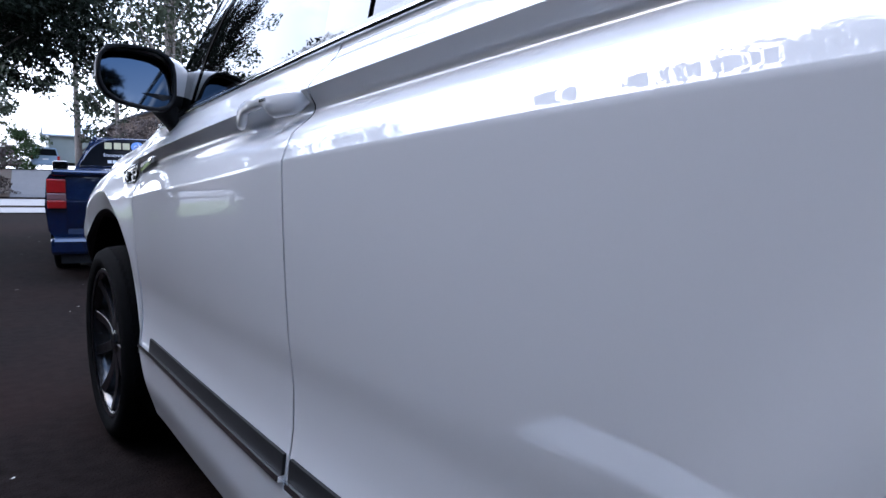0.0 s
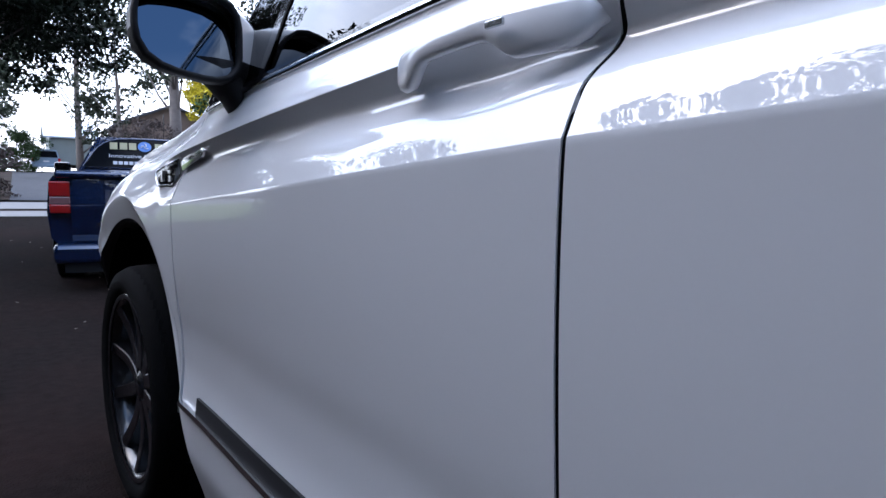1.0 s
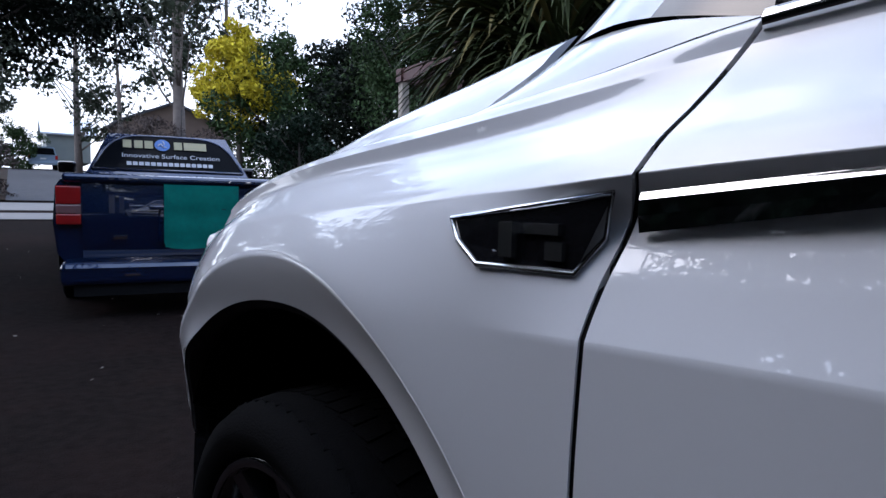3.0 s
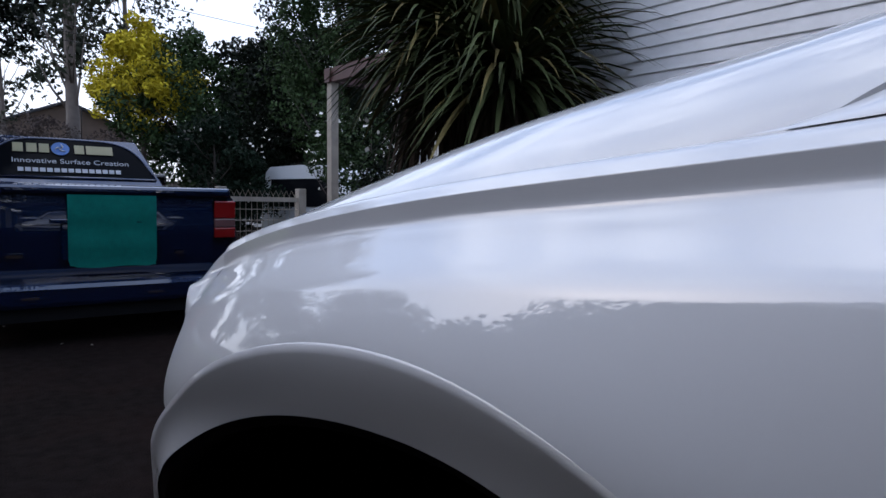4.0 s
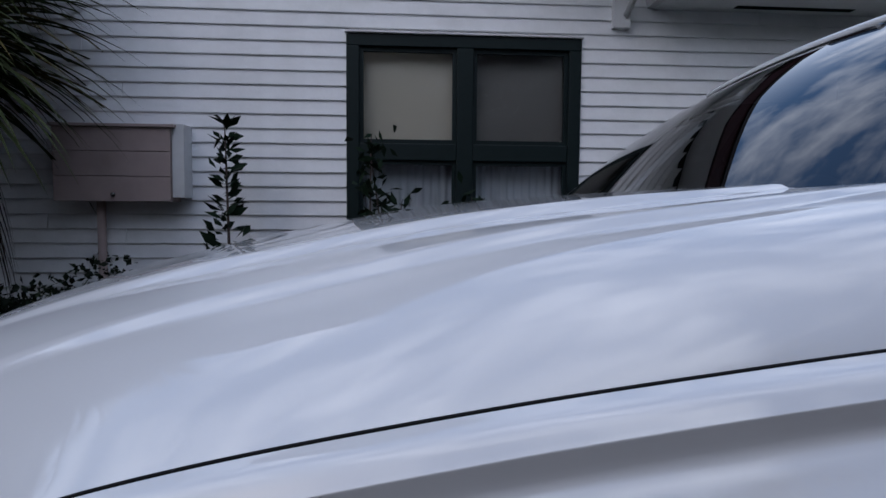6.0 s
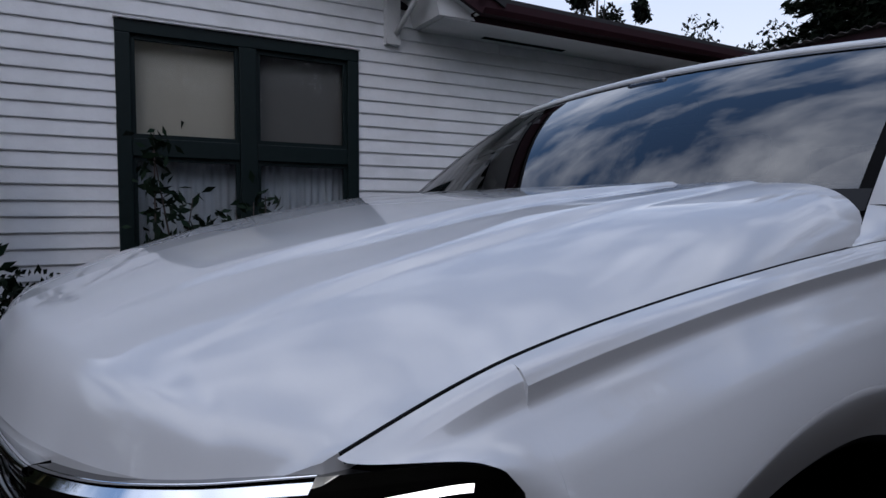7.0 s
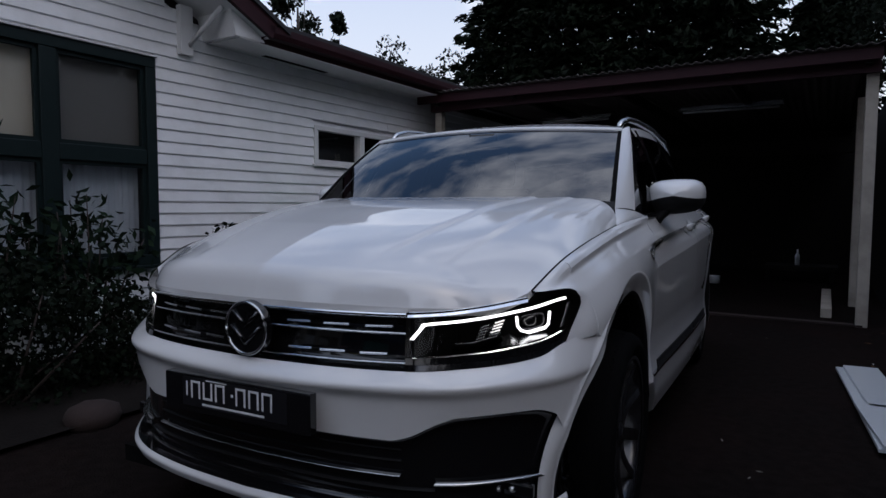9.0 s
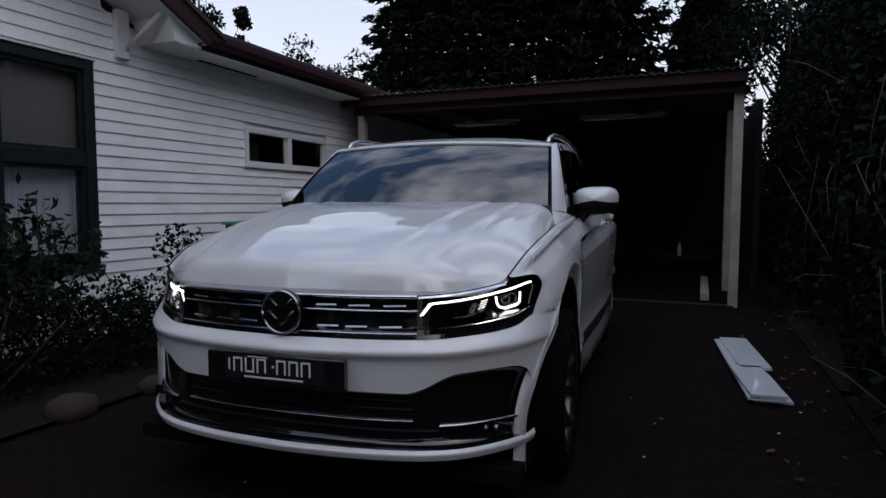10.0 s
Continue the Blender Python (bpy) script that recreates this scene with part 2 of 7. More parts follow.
KN_Z = [0.760, 0.800, 0.835, 0.855, 0.872, 0.893, 0.902, 0.925, 0.957, 0.972, 0.975, 0.970, 0.970]


def ease(a, b, x):
    t = min(1.0, max(0.0, (x - a) / (b - a)))
    return t * t * (3 - 2 * t)


def side_lines(y):
    """Control points (x, z, sharp) of the body side at y, from the top edge to the sill."""
    tx, tz = hermite(YK, TOP_X, y), hermite(YK, TOP_Z, y)
    fx, fz = hermite(YK, FC_X, y), hermite(YK, FC_Z, y)
    cx, cz = hermite(YK, CR_X, y), hermite(YK, CR_Z, y)
    kx, kz = hermite(YK, KN_X, y), hermite(YK, KN_Z, y)
    d = ease(-0.34, -0.50, y)          # the door crease fades out on the fender
    g = 1 - ease(-0.28, -0.70, y)      # the fender crease fades into the belt
    n = ease(0.62, 0.35, y)
    return [(tx, tz, 0), (tx * 0.5 + fx * 0.5 + 0.003, tz * 0.5 + fz * 0.5 + 0.004, 0), (fx, fz, 1),
            (fx + 0.006 - 0.006 * g, fz - 0.010 - 0.006 * g, 0), (fx + (cx - fx) * (0.40 - 0.16 * g), fz + (cz - fz) * 0.40, 0), (fx + (cx - fx) * 0.80, fz + (cz - fz) * 0.72, 0),
            (cx + 0.001 * d, cz + 0.003, 1), (cx + (kx - cx) * 0.1 - 0.008 * d, cz - 0.007, 0), (cx + (kx - cx) * 0.4 * (1 - d) - 0.0155 * d, cz - 0.024, 0),
            (kx - 0.006 - 0.007 * d, kz + 0.036, 0), (kx, kz, 1), (kx - 0.004, kz - 0.12, 0), (kx - 0.014, 0.67, 0),
            (kx - 0.022, 0.60, 0), (kx - 0.023, 0.54, 0), (kx - 0.018, 0.485, 0), (kx - 0.013, 0.445, 1), (kx - 0.010, 0.435, 0),
            (kx - 0.010, 0.36, 0), (kx - 0.026, 0.265, 1), (kx - 0.09, 0.215, 0)]


def side_profile(y, n=5):
    """Dense (x, z) rows of the body side at y, blended between stations 1 cm apart."""
    k = math.floor(y * 100)
    f = y * 100 - k
    if (k, n) not in STATIONS:
        STATIONS[k, n] = np.array(station(k / 100, n))
    if (k + 1, n) not in STATIONS:
        STATIONS[k + 1, n] = np.array(station((k + 1) / 100, n))
    return STATIONS[k, n] * (1 - f) + STATIONS[k + 1, n] * f


STATIONS = {}


def station(y, n):
    """Dense rows at one station; on the fender the door creases melt into one smooth curve."""
    c = side_lines(y)
    x, z = np.array([p[0] for p in c]), np.array([p[1] for p in c])
    par = np.r_[0, np.cumsum(np.hypot(np.diff(x), np.diff(z)))]
    sharp = [i for i, p in enumerate(c) if p[2]]
    spots = []
    cuts = [0] + sharp + [len(c) - 1]
    for a, b in zip(cuts[:-1], cuts[1:]):
        k = max(3, (b - a) * n)
        spots += list(par[a] + (par[b] - par[a]) * np.r_[0, 0.012, np.linspace(0, 1, k)[1:-1], 0.988])
    spots = np.array(spots + [par[-1]])

    def through_cuts(cuts, skip=()):
        out = np.zeros((len(spots), 2))
        for a, b in zip(cuts[:-1], cuts[1:]):
            m = (spots >= par[a]) & (spots <= par[b])
            k = [i for i in range(a, b + 1) if i not in skip]
            out[m, 0], out[m, 1] = hermite(par[k], x[k], spots[m]), hermite(par[k], z[k], spots[m])
        return out

    d = ease(-0.34, -0.50, y)
    return through_cuts(cuts) * d + through_cuts([q for q in cuts if q not in (sharp[1], sharp[2])], (5, 7, 8, 9, 11)) * (1 - d)


def side_x(y, z):
    p = side_profile(y, 3)
    return float(np.interp(z, p[::-1, 1], p[::-1, 0]))


def seam_front(z):
    return hermite([0.2, 0.45, 0.7, 0.90, 0.97, 1.02, 1.08, 1.15], [-0.50, -0.485, -0.475, -0.485, -0.500, -0.520, -0.555, -0.61], z)


def seam_middle(z):
    return hermite([0.2, 0.40, 0.46, 0.60, 0.93, 0.99, 1.06, 1.16], [-1.605, -1.615, -1.625, -1.636, -1.648, -1.656, -1.672, -1.695], z)


def seam_rear(z):
    return hermite([0.2, 0.42, 0.7, 0.9, 1.15], [-2.24, -2.30, -2.50, -2.64, -2.72], z)


ARCH_Z, ARCH_R, FLARE_R = 0.362, 0.492, 0.566
AXLES = (0.0, -2.80)
SWELL = 0.004


def arch_k(yc, ahead, up=1.0):
    """Stretch of the arch: the front one is drawn out towards the nose and narrows towards the sill; up is 0 at the axle, 1 at the top."""
    if yc == 0.0:
        return np.where(ahead, 1.08, 0.93 - 0.085 * (1 - up))
    return np.where(ahead, 0.93 - 0.085 * (1 - up), 1.0)


def arch_far(y, z, yc):
    return (y - yc) / arch_k(yc, y > yc, np.clip((z - ARCH_Z) / FLARE_R, 0, 1))


def arch_r(y, z, yc):
    """Distance from the axle by the arch's measure; upright sides below the axle."""
    return np.hypot(arch_far(y, z, yc), np.maximum(z - ARCH_Z, 0))


def push_out(v, yc):
    """Moves points that lie inside the arch on to its edge; returns which they were."""
    r = arch_r(v[:, 1], v[:, 2], yc)
    k = r < FLARE_R - 0.004
    g = (FLARE_R - 0.004) / np.maximum(r[k], 1e-6)
    v[k, 1] = yc + (v[k, 1] - yc) * g
    v[k, 2] = np.where(v[k, 2] > ARCH_Z, ARCH_Z + (v[k, 2] - ARCH_Z) * g, v[k, 2])
    return k


def nose_x(y):
    """Half width of the bumper beside the front arch."""
    return float(np.interp(y, [0.352, 0.462, 0.562, 0.668, 0.768], [0.896, 0.866, 0.822, 0.735, 0.60]))


def side_panel(name, side, ya, yb, lo, hi, steps, holes=(), label=""):
    """A panel of the body side between two seams; lo..hi picks rows of the profile; arches are cut out."""
    cols = []
    nrow = len(side_profile(-1.0))
    keep = [j for j in range(nrow)]
    verts, inside = [], []
    for i in range(steps + 1):
        u = i / steps
        ymid = ya(0.7) * (1 - u) + yb(0.7) * u
        prof = side_profile(ymid)
        for j in keep:
            z = prof[j][1]
            y = ya(z) * (1 - u) + yb(z) * u
            x, z = side_profile(y)[j]
            if "door" in name:
                for yh in HANDLE_Y:
                    zh = float(hermite(YK, CR_Z, yh)) - 0.022
                    x -= 0.012 * math.exp(-(((y - yh + 0.005) / 0.075) ** 2 + ((z - zh) / 0.036) ** 2) ** 1.6)
            verts.append([x, y, z])
    v = np.array(verts)
    nv = len(keep)
    zrow = v[:, 2]
    inside = np.zeros(len(v), bool)
    for yc in holes:
        inside |= arch_r(v[:, 1], v[:, 2], yc) < FLARE_R - 0.004
    faces = []
    for f in grid_faces(steps + 1, nv, side > 0):
        if all(inside[k] for k in f):
            continue
        if min(zrow[k] for k in f) < lo - 1e-6 or max(zrow[k] for k in f) > hi + 1e-6:
            continue
        faces.append(f)
    for yc in holes:
        k = push_out(v, yc)
        v[k, 0] = [side_x(a, b) for a, b in v[k, 1:]]
        # the sheet swells a little round the opening
        r = arch_r(v[:, 1], v[:, 2], yc)
        v[:, 0] += SWELL * np.exp(-((r - FLARE_R) / 0.06) ** 2)
    v[:, 0] *= side
    used = sorted({k for f in faces for k in f})
    remap = {k: n for n, k in enumerate(used)}
    bm = bmesh.new()
    vs = [bm.verts.new(v[k]) for k in used]
    for f in faces:
        try:
            bm.faces.new([vs[remap[k]] for k in f])
        except ValueError:
            pass
    # the edge of the sheet turns inward, which gives the shut lines their depth
    rim = [e for e in bm.edges if e.is_boundary]
    r = bmesh.ops.extrude_edge_only(bm, edges=rim)
    nv2 = [g for g in r["geom"] if isinstance(g, bmesh.types.BMVert)]
    for q in nv2:
        if name == "front_fender" and q.co.z > float(hermite(YK, TOP_Z, q.co.y)) - 0.003:
            q.co.z -= 0.022
        else:
            q.co.x -= side * 0.022
    for f in bm.faces:
        f.smooth = True
    for e in rim:
        if e.is_valid:
            e.smooth = False
    return part(name, bm, PAINT, car, label)


GAP = 0.0026


def fender_front(z):
    """Front edge of the fender's main sheet: behind the bumper below, level with the lamp's tip above."""
    return hermite([0.2, 0.772, 0.786, 1.2], [0.39, 0.40, FENDER_Y, FENDER_Y], z)


FENDER_Y = 0.43
HANDLE_Y = (-1.507, -2.47)
for side in (-1, 1):
    side_panel("front_fender", side, fender_front, lambda z: seam_front(z) + GAP, 0.42, 1.2, 46, (0.0,))
    fd = side_panel("front_door", side, lambda z: seam_front(z) - GAP, lambda z: seam_middle(z) + GAP, 0.444, 1.2, 72)
    rd = side_panel("rear_door", side, lambda z: seam_middle(z) - GAP, lambda z: seam_rear(z) + GAP, 0.444, 1.2, 72, (AXLES[1],))
    side_panel("rear_quarter_panel", side, lambda z: seam_rear(z) - GAP, lambda z: -3.60 + 0 * z, 0.20, 1.2, 40, (AXLES[1],))
    # sill panel below the doors
    side_panel("sill_panel", side, lambda z: hermite([0.19, 0.28, 0.38, 0.444], [-0.66, -0.60, -0.52, -0.485], z), lambda z: -2.28 + 0 * z, 0.19, 0.444, 60, AXLES)
    # dark trim and chrome strip at the foot of the doors
    for nm, zc, h, proud, mt in (("sill_trim", 0.470, 0.034, 0.0065, MATT_BLACK), ("chrome_strip", 0.4475, 0.010, 0.0115, CHROME)):
        for parent, ya, yb in ((fd, -0.61 if nm == "sill_trim" else -0.49, -1.615), (rd, -1.640, -2.22)):
            vs, fs, n = [], [], 40
            for i in range(n + 1):
                y = ya + (yb - ya) * i / n
                for dz, px in ((-h / 2, 0), (-h / 2, proud), (h / 2, proud), (h / 2, 0)):
                    vs.append((side * (side_x(y, zc + dz) + px - 0.001), y, zc + dz))
            fs = grid_faces(n + 1, 4, side > 0) + [(0, 1, 2, 3), tuple(4 * n + k for k in range(4))]
            mesh_part(nm, vs, fs, mt, parent, smooth=False)
    # black sheet standing in for the shade behind the shut lines
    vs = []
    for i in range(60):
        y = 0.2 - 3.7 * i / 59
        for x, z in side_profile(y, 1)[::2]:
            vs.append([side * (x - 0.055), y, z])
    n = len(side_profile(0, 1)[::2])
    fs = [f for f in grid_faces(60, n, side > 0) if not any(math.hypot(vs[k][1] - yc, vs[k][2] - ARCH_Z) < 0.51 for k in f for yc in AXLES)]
    mesh_part("shut_line_shade", vs, fs, CAVITY, car)
    for seam, z0, z1 in ((seam_front, 0.46, 1.07), (seam_middle, 0.45, 1.10), (seam_rear, 0.93, 1.12)):
        zs = np.linspace(z0, z1, 40)
        tube_part("door_seal", [(side * (side_x(float(seam(q)), q) - 0.0065), float(seam(q)), q) for q in zs], 0.0050, CAVITY, car, sides=6)
    # wheel-arch mouldings, white band with a thin dark lip
    for yc in AXLES:
        for nm, ra, rb, mt in (("wheel_arch_trim", FLARE_R - 0.004, ARCH_R, PAINT), ("wheel_arch_lip", ARCH_R + 0.001, ARCH_R - 0.014, MATT_BLACK)):
            vs, n = [], 90
            for i in range(n + 1):
                an = radians(-22 + (196 if yc == 0 else 224) * i / n)
                for k in range(9):
                    q = max(0, k - 1) / 7
                    r = ra + (rb - ra) * q
                    up = max(0.0, math.sin(an))
                    kk = float(arch_k(yc, an < math.pi / 2, up + (1 - up) * (q if mt is PAINT else 1)))
                    if yc == 0 and an < math.pi / 2:
                        kk += 0.13 * (q if mt is PAINT else 1)
                    flat = math.copysign(1.0, math.cos(an)) if math.sin(an) < 0 else math.cos(an)
                    y, z = yc + r * flat * kk, ARCH_Z + r * math.sin(an)
                    ze = max(z, 0.22)
                    x = side_x(min(y, 0.40), ze) if yc == 0 else side_x(y, ze)
                    rim_x = 0.881 if yc == 0 else 0.914
                    if yc == 0 and y > 0.34:
                        w = ease(0.34, 0.46, y)
                        x = x * (1 - w) + (nose_x(y) + 0.010) * w
                        rim_x = rim_x * (1 - w) + (nose_x(y) + 0.006) * w
                    if mt is PAINT:
                        x = x + SWELL * (1 - q) + (rim_x - x) * q - 0.003 * math.sin(math.pi * q)
                    else:
                        x = rim_x - 0.001 - 0.010 * q - (0.05 if k == 8 else 0)
                    vs.append((side * (x - (0.04 if k == 0 and mt is PAINT and yc == 0 and y > 0.3 else 0)), y, ze))
            mesh_part(nm, vs, grid_faces(n + 1, 9, side < 0), mt, car, "dark lip of the wheel arch" if mt is MATT_BLACK else "")
        # wheel housing
        vs, n = [], 40
        for i in range(n + 1):
            an = radians(-20 + 220 * i / n)
            for xx in (0.860 if i > 8 else 0.80, 0.79, 0.56):
                vs.append((side * xx, yc + 0.485 * math.cos(an) * float(arch_k(yc, an < math.pi / 2)), ARCH_Z + 0.485 * math.sin(an)))
        base = len(vs)
        fs = grid_faces(n + 1, 3, side > 0)
        vs.append((side * 0.58, yc, ARCH_Z))
        fs += [(3 * i + 2, 3 * i + 5, base) for i in range(n)]
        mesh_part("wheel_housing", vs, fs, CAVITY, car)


def wheel(side, y):
    w = new("wheel")
    w.parent = car
    w.location = (side * 0.785, y + (0.02 if y > -1 else 0), 0.360)
    w.rotation_euler = (radians(17 if y > -1 else 40), 0, 0)
    o = side
    prof = [(0.268, 0.09), (0.280, 0.112), (0.31, 0.122), (0.338, 0.112), (0.350, 0.09), (0.355, 0.06), (0.355, -0.06), (0.345, -0.1), (0.31, -0.12), (0.27, -0.09)]
    v, f = lathe([(r, o * a) for r, a in prof], 72)
    tyre = mesh_part("tyre", v, f, RUBBER, w)
    bm = bmesh.new()
    for k in range(64):
        for row, (a0, a1) in enumerate(((-0.10, -0.06), (-0.05, -0.01), (0.0, 0.045), (0.055, 0.092))):
            an = 2 * math.pi * (k + 0.5 * (row % 2)) / 64
            m = Matrix.Rotation(an, 4, "X") @ Matrix.Translation((0, 0, 0.3545 - (0.006 if row in (0, 3) else 0))) @ Matrix.Rotation(0.22 * (-1) ** row, 4, "Z")
            box(bm, o * a0 if o > 0 else -a1, o * a1 if o > 0 else -a0, -0.0148, 0.0148, -0.005, 0.0025, m)
    part("tread", bm, RUBBER, tyre)
    v, f = lathe([(r, o * a) for r, a in [(0.274, 0.085), (0.278, 0.102), (0.270, 0.108), (0.258, 0.10), (0.250, 0.07), (0.244, -0.05), (0.22, -0.06), (0.0, -0.06)]], 64)
    mesh_part("rim", v, f, RIM_DARK, w)
    v, f = lathe([(r, o * a) for r, a in [(0.272, 0.1095), (0.2655, 0.1105), (0.260, 0.1075)]], 64)
    mesh_part("rim_edge", v, f, RIM_CUT, w)
    v, f = lathe([(r, o * a) for r, a in [(0.0, 0.085), (0.03, 0.085), (0.034, 0.08), (0.055, 0.07), (0.06, 0.03)]], 32)
    mesh_part("hub_cap", v, f, RIM_DARK, w)
    for k in range(5):
        sp = None
        for arm in (-1, 1):
            # each arm forks from the hub to the rim; cut face outside, dark flank beneath
            rows = []
            for q in range(7):
                t = q / 6
                r = 0.045 + 0.220 * t
                mid = arm * (0.022 + 0.072 * t ** 1.2)
                half = 0.024 - 0.002 * t
                ax = 0.075 + 0.028 * t - 0.014 * math.sin(math.pi * t)
                rows.append((r, mid, half, ax))
            for nm, inset, top, low, mt in (("spoke", 0.0, 0.0, -0.055, RIM_DARK), ("spoke_face", 0.006, 0.0025, -0.003, RIM_CUT)):
                vs, fs = [], []
                for r, mid, half, ax in rows:
                    for dx, dy in ((top, -half + inset), (top, half - inset), (low, half * 1.25 - inset), (low, -half * 1.25 + inset)):
                        an = 2 * math.pi * k / 5
                        yy, zz = mid + dy, r
                        vs.append((o * (ax + dx), yy * math.cos(an) - zz * math.sin(an), yy * math.sin(an) + zz * math.cos(an)))
                for i in range(len(rows) - 1):
                    for c in range(4):
                        a, b = i * 4 + c, i * 4 + (c + 1) % 4
                        fs.append((a, b, b + 4, a + 4))
                fs += [(0, 1, 2, 3), tuple(4 * (len(rows) - 1) + c for c in range(4))]
                mesh_part(nm, vs, fs, mt, w, smooth=False)
    v, f = lathe([(r, o * a) for r, a in [(0.0, 0.02), (0.165, 0.02), (0.17, 0.0), (0.17, -0.02)]], 48)
    mesh_part("brake_disc", v, f, SATIN, w)
    return w


for side in (-1, 1):
    for y in AXLES:
        wheel(side, y)


# hood: a raised middle with two soft ridges on each side
HOOD_YC = [0.86, 0.835, 0.78, 0.62, 0.40, 0.15, -0.10, -0.22]
HOOD_ZC = [0.912, 0.958, 0.987, 1.039, 1.087, 1.134, 1.163, 1.176]


def hood_front(x):
    return float(hermite([0, 0.2, 0.4, 0.55, 0.66, 0.75], [0.862, 0.852, 0.818, 0.762, 0.69, 0.60], abs(x)))


def hood_back(x):
    return float(hermite([0, 0.3, 0.6, 0.70, 0.75, 0.79], [-0.205, -0.225, -0.285, -0.315, -0.310, -0.205], abs(x)))


def hood_edge_x(y):
    return float(hermite(YK, TOP_X, min(max(y, -0.25), 0.66))) - 0.0085


def hood_point(u, t):
    """u 0..1 from the middle to the edge, t 0..1 from front to back."""
    xe0 = 0.755
    x0 = u * xe0
    y = hood_front(x0) * (1 - t) + hood_back(u * 0.78) * t
    x = u * hood_edge_x(y)
    ze = float(hermite(YK, TOP_Z, min(max(y, -0.25), 0.66))) - 0.001
    yc = 0.86 * (1 - t) - 0.215 * t
    zc = float(hermite(HOOD_YC[::-1], HOOD_ZC[::-1], yc))
    s = u ** (4.3 + 12.5 * t ** 2)
    z = zc * (1 - s) + ze * s
    z += (0.028 - 0.005 * t) * ease(0.0, 0.45, t) * u ** 4 * (1 - u ** 8)
    fade = min(1, max(0, (t - 0.06) / 0.3)) * (1 - 0.45 * ease(0.80, 1.0, t))
    for c, h, w in ((0.46 + 0.12 * t, 0.012, 0.012), (0.70 + 0.06 * t, 0.010, 0.012)):
        z += fade * h * (0.5 - 0.5 * math.tanh((u - c) / w * 1.6)) - fade * h * 0.5 * (1 - u ** 6)
    # the front lip rolls down
    z -= 0.030 * max(0, 1 - t / 0.05) ** 2 * (1 - u ** 8)
    return x, y, z


vs, nu, nt = [], 161, 71
for i in range(nu):
    u = -1 + 2 * i / (nu - 1)
    for j in range(nt):
        t = (j / (nt - 1)) ** 1.35
        x, y, z = hood_point(abs(u), t)
        vs.append((math.copysign(x, u), y, z))
bm = bmesh.new()
bv = [bm.verts.new(v) for v in vs]
for f in grid_faces(nu, nt, True):
    bm.faces.new([bv[k] for k in f])
rim = [e for e in bm.edges if e.is_boundary]
r = bmesh.ops.extrude_edge_only(bm, edges=rim)
bmesh.ops.translate(bm, vec=(0, 0, -0.02), verts=[g for g in r["geom"] if isinstance(g, bmesh.types.BMVert)])
for f in bm.faces:
    f.smooth = True
for e in rim:
    e.smooth = False
bmesh.ops.recalc_face_normals(bm, faces=bm.faces[:])
part("hood", bm, PAINT, car)
for sgn in (-1, 1):
    ys_ = np.linspace(0.585, -0.205, 40)
    tube_part("hood_seal", [(sgn * (float(hermite(YK, TOP_X, q)) - 0.0042), q, float(hermite(YK, TOP_Z, q)) - 0.0050) for q in ys_], 0.0058, CAVITY, car, sides=6)


# front end
def nose(s):
    """Plan of the nose, s 0..1 from the middle to the wheel arch."""
    ss = [0, 0.2, 0.4, 0.55, 0.7, 0.82, 0.92, 1.0]
    return (float(hermite(ss, [0, 0.22, 0.435, 0.59, 0.718, 0.804, 0.852, 0.892], s)), float(hermite(ss, [0.868, 0.858, 0.826, 0.768, 0.668, 0.562, 0.462, 0.352], s)))


def s_of_x(x):
    ss = np.linspace(0, 1, 200)
    return float(np.interp(x, [nose(q)[0] for q in ss], ss))


def front_strip(name, lines, s0, s1, n, mat, parent=car, label="", both=True, skip=4, smooth=True):
    """A band of the nose: each line gives (z, forward offset) at s; mirrored to both sides in one sheet."""
    vs = []
    rng = [s0 + (s1 - s0) * i / n for i in range(n + 1)]
    ss = [-q for q in rng[::-1] if q > 0 or s0 > 0] + rng if both else rng
    sub = []
    for a in ss:
        x, y = nose(abs(a))
        pts = [ln(abs(a)) for ln in lines]
        zz, oo = [p[0] for p in pts], [p[1] for p in pts]
        par = np.arange(len(pts))
        for q in np.linspace(0, len(pts) - 1, (len(pts) - 1) * skip + 1):
            z, o = float(hermite(par, zz, q)), float(hermite(par, oo, q))
            k = max(0.0, 1 - 0.45 * abs(a))
            nx = abs(a) ** 2 * 0.75
            vs.append((math.copysign(x + o * nx, a), y + o * k, z))
    nv = (len(lines) - 1) * skip + 1
    faces = grid_faces(len(ss), nv, True)
    if name == "front_bumper":
        v = np.array(vs)
        k = arch_r(v[:, 1], v[:, 2], 0.0) < FLARE_R - 0.004
        faces = [f for f in faces if not all(k[i] for i in f)]
        push_out(v, 0.0)
        vs = [tuple(q) for q in v]
    return mesh_part(name, vs, faces, mat, parent, label, smooth)


def curve_line(ss, zz, oo):
    return lambda s: (float(hermite(ss, zz, s)), float(hermite(ss, oo, s)))


L_HOOD = curve_line([0, 0.42, 0.5, 0.62, 0.72, 0.85, 0.925, 1], [0.866, 0.868, 0.872, 0.884, 0.899, 0.916, 0.902, 0.88], [-0.012, -0.012, -0.020, -0.040, -0.046, -0.036, -0.026, -0.040])
L_GRILLE_LOW = curve_line([0, 0.45, 0.6, 0.76, 0.84, 0.90, 1], [0.716, 0.720, 0.726, 0.744, 0.774, 0.784, 0.788], [0.012, 0.008, -0.018, -0.014, -0.014, -0.012, -0.01])
L_BUMPER_TOP = curve_line([0, 0.45, 0.6, 0.76, 0.84, 0.90, 1], [0.716, 0.720, 0.726, 0.744, 0.776, 0.7865, 0.788], [0.012, 0.008, -0.018, -0.014, -0.010, -0.004, 0.0])
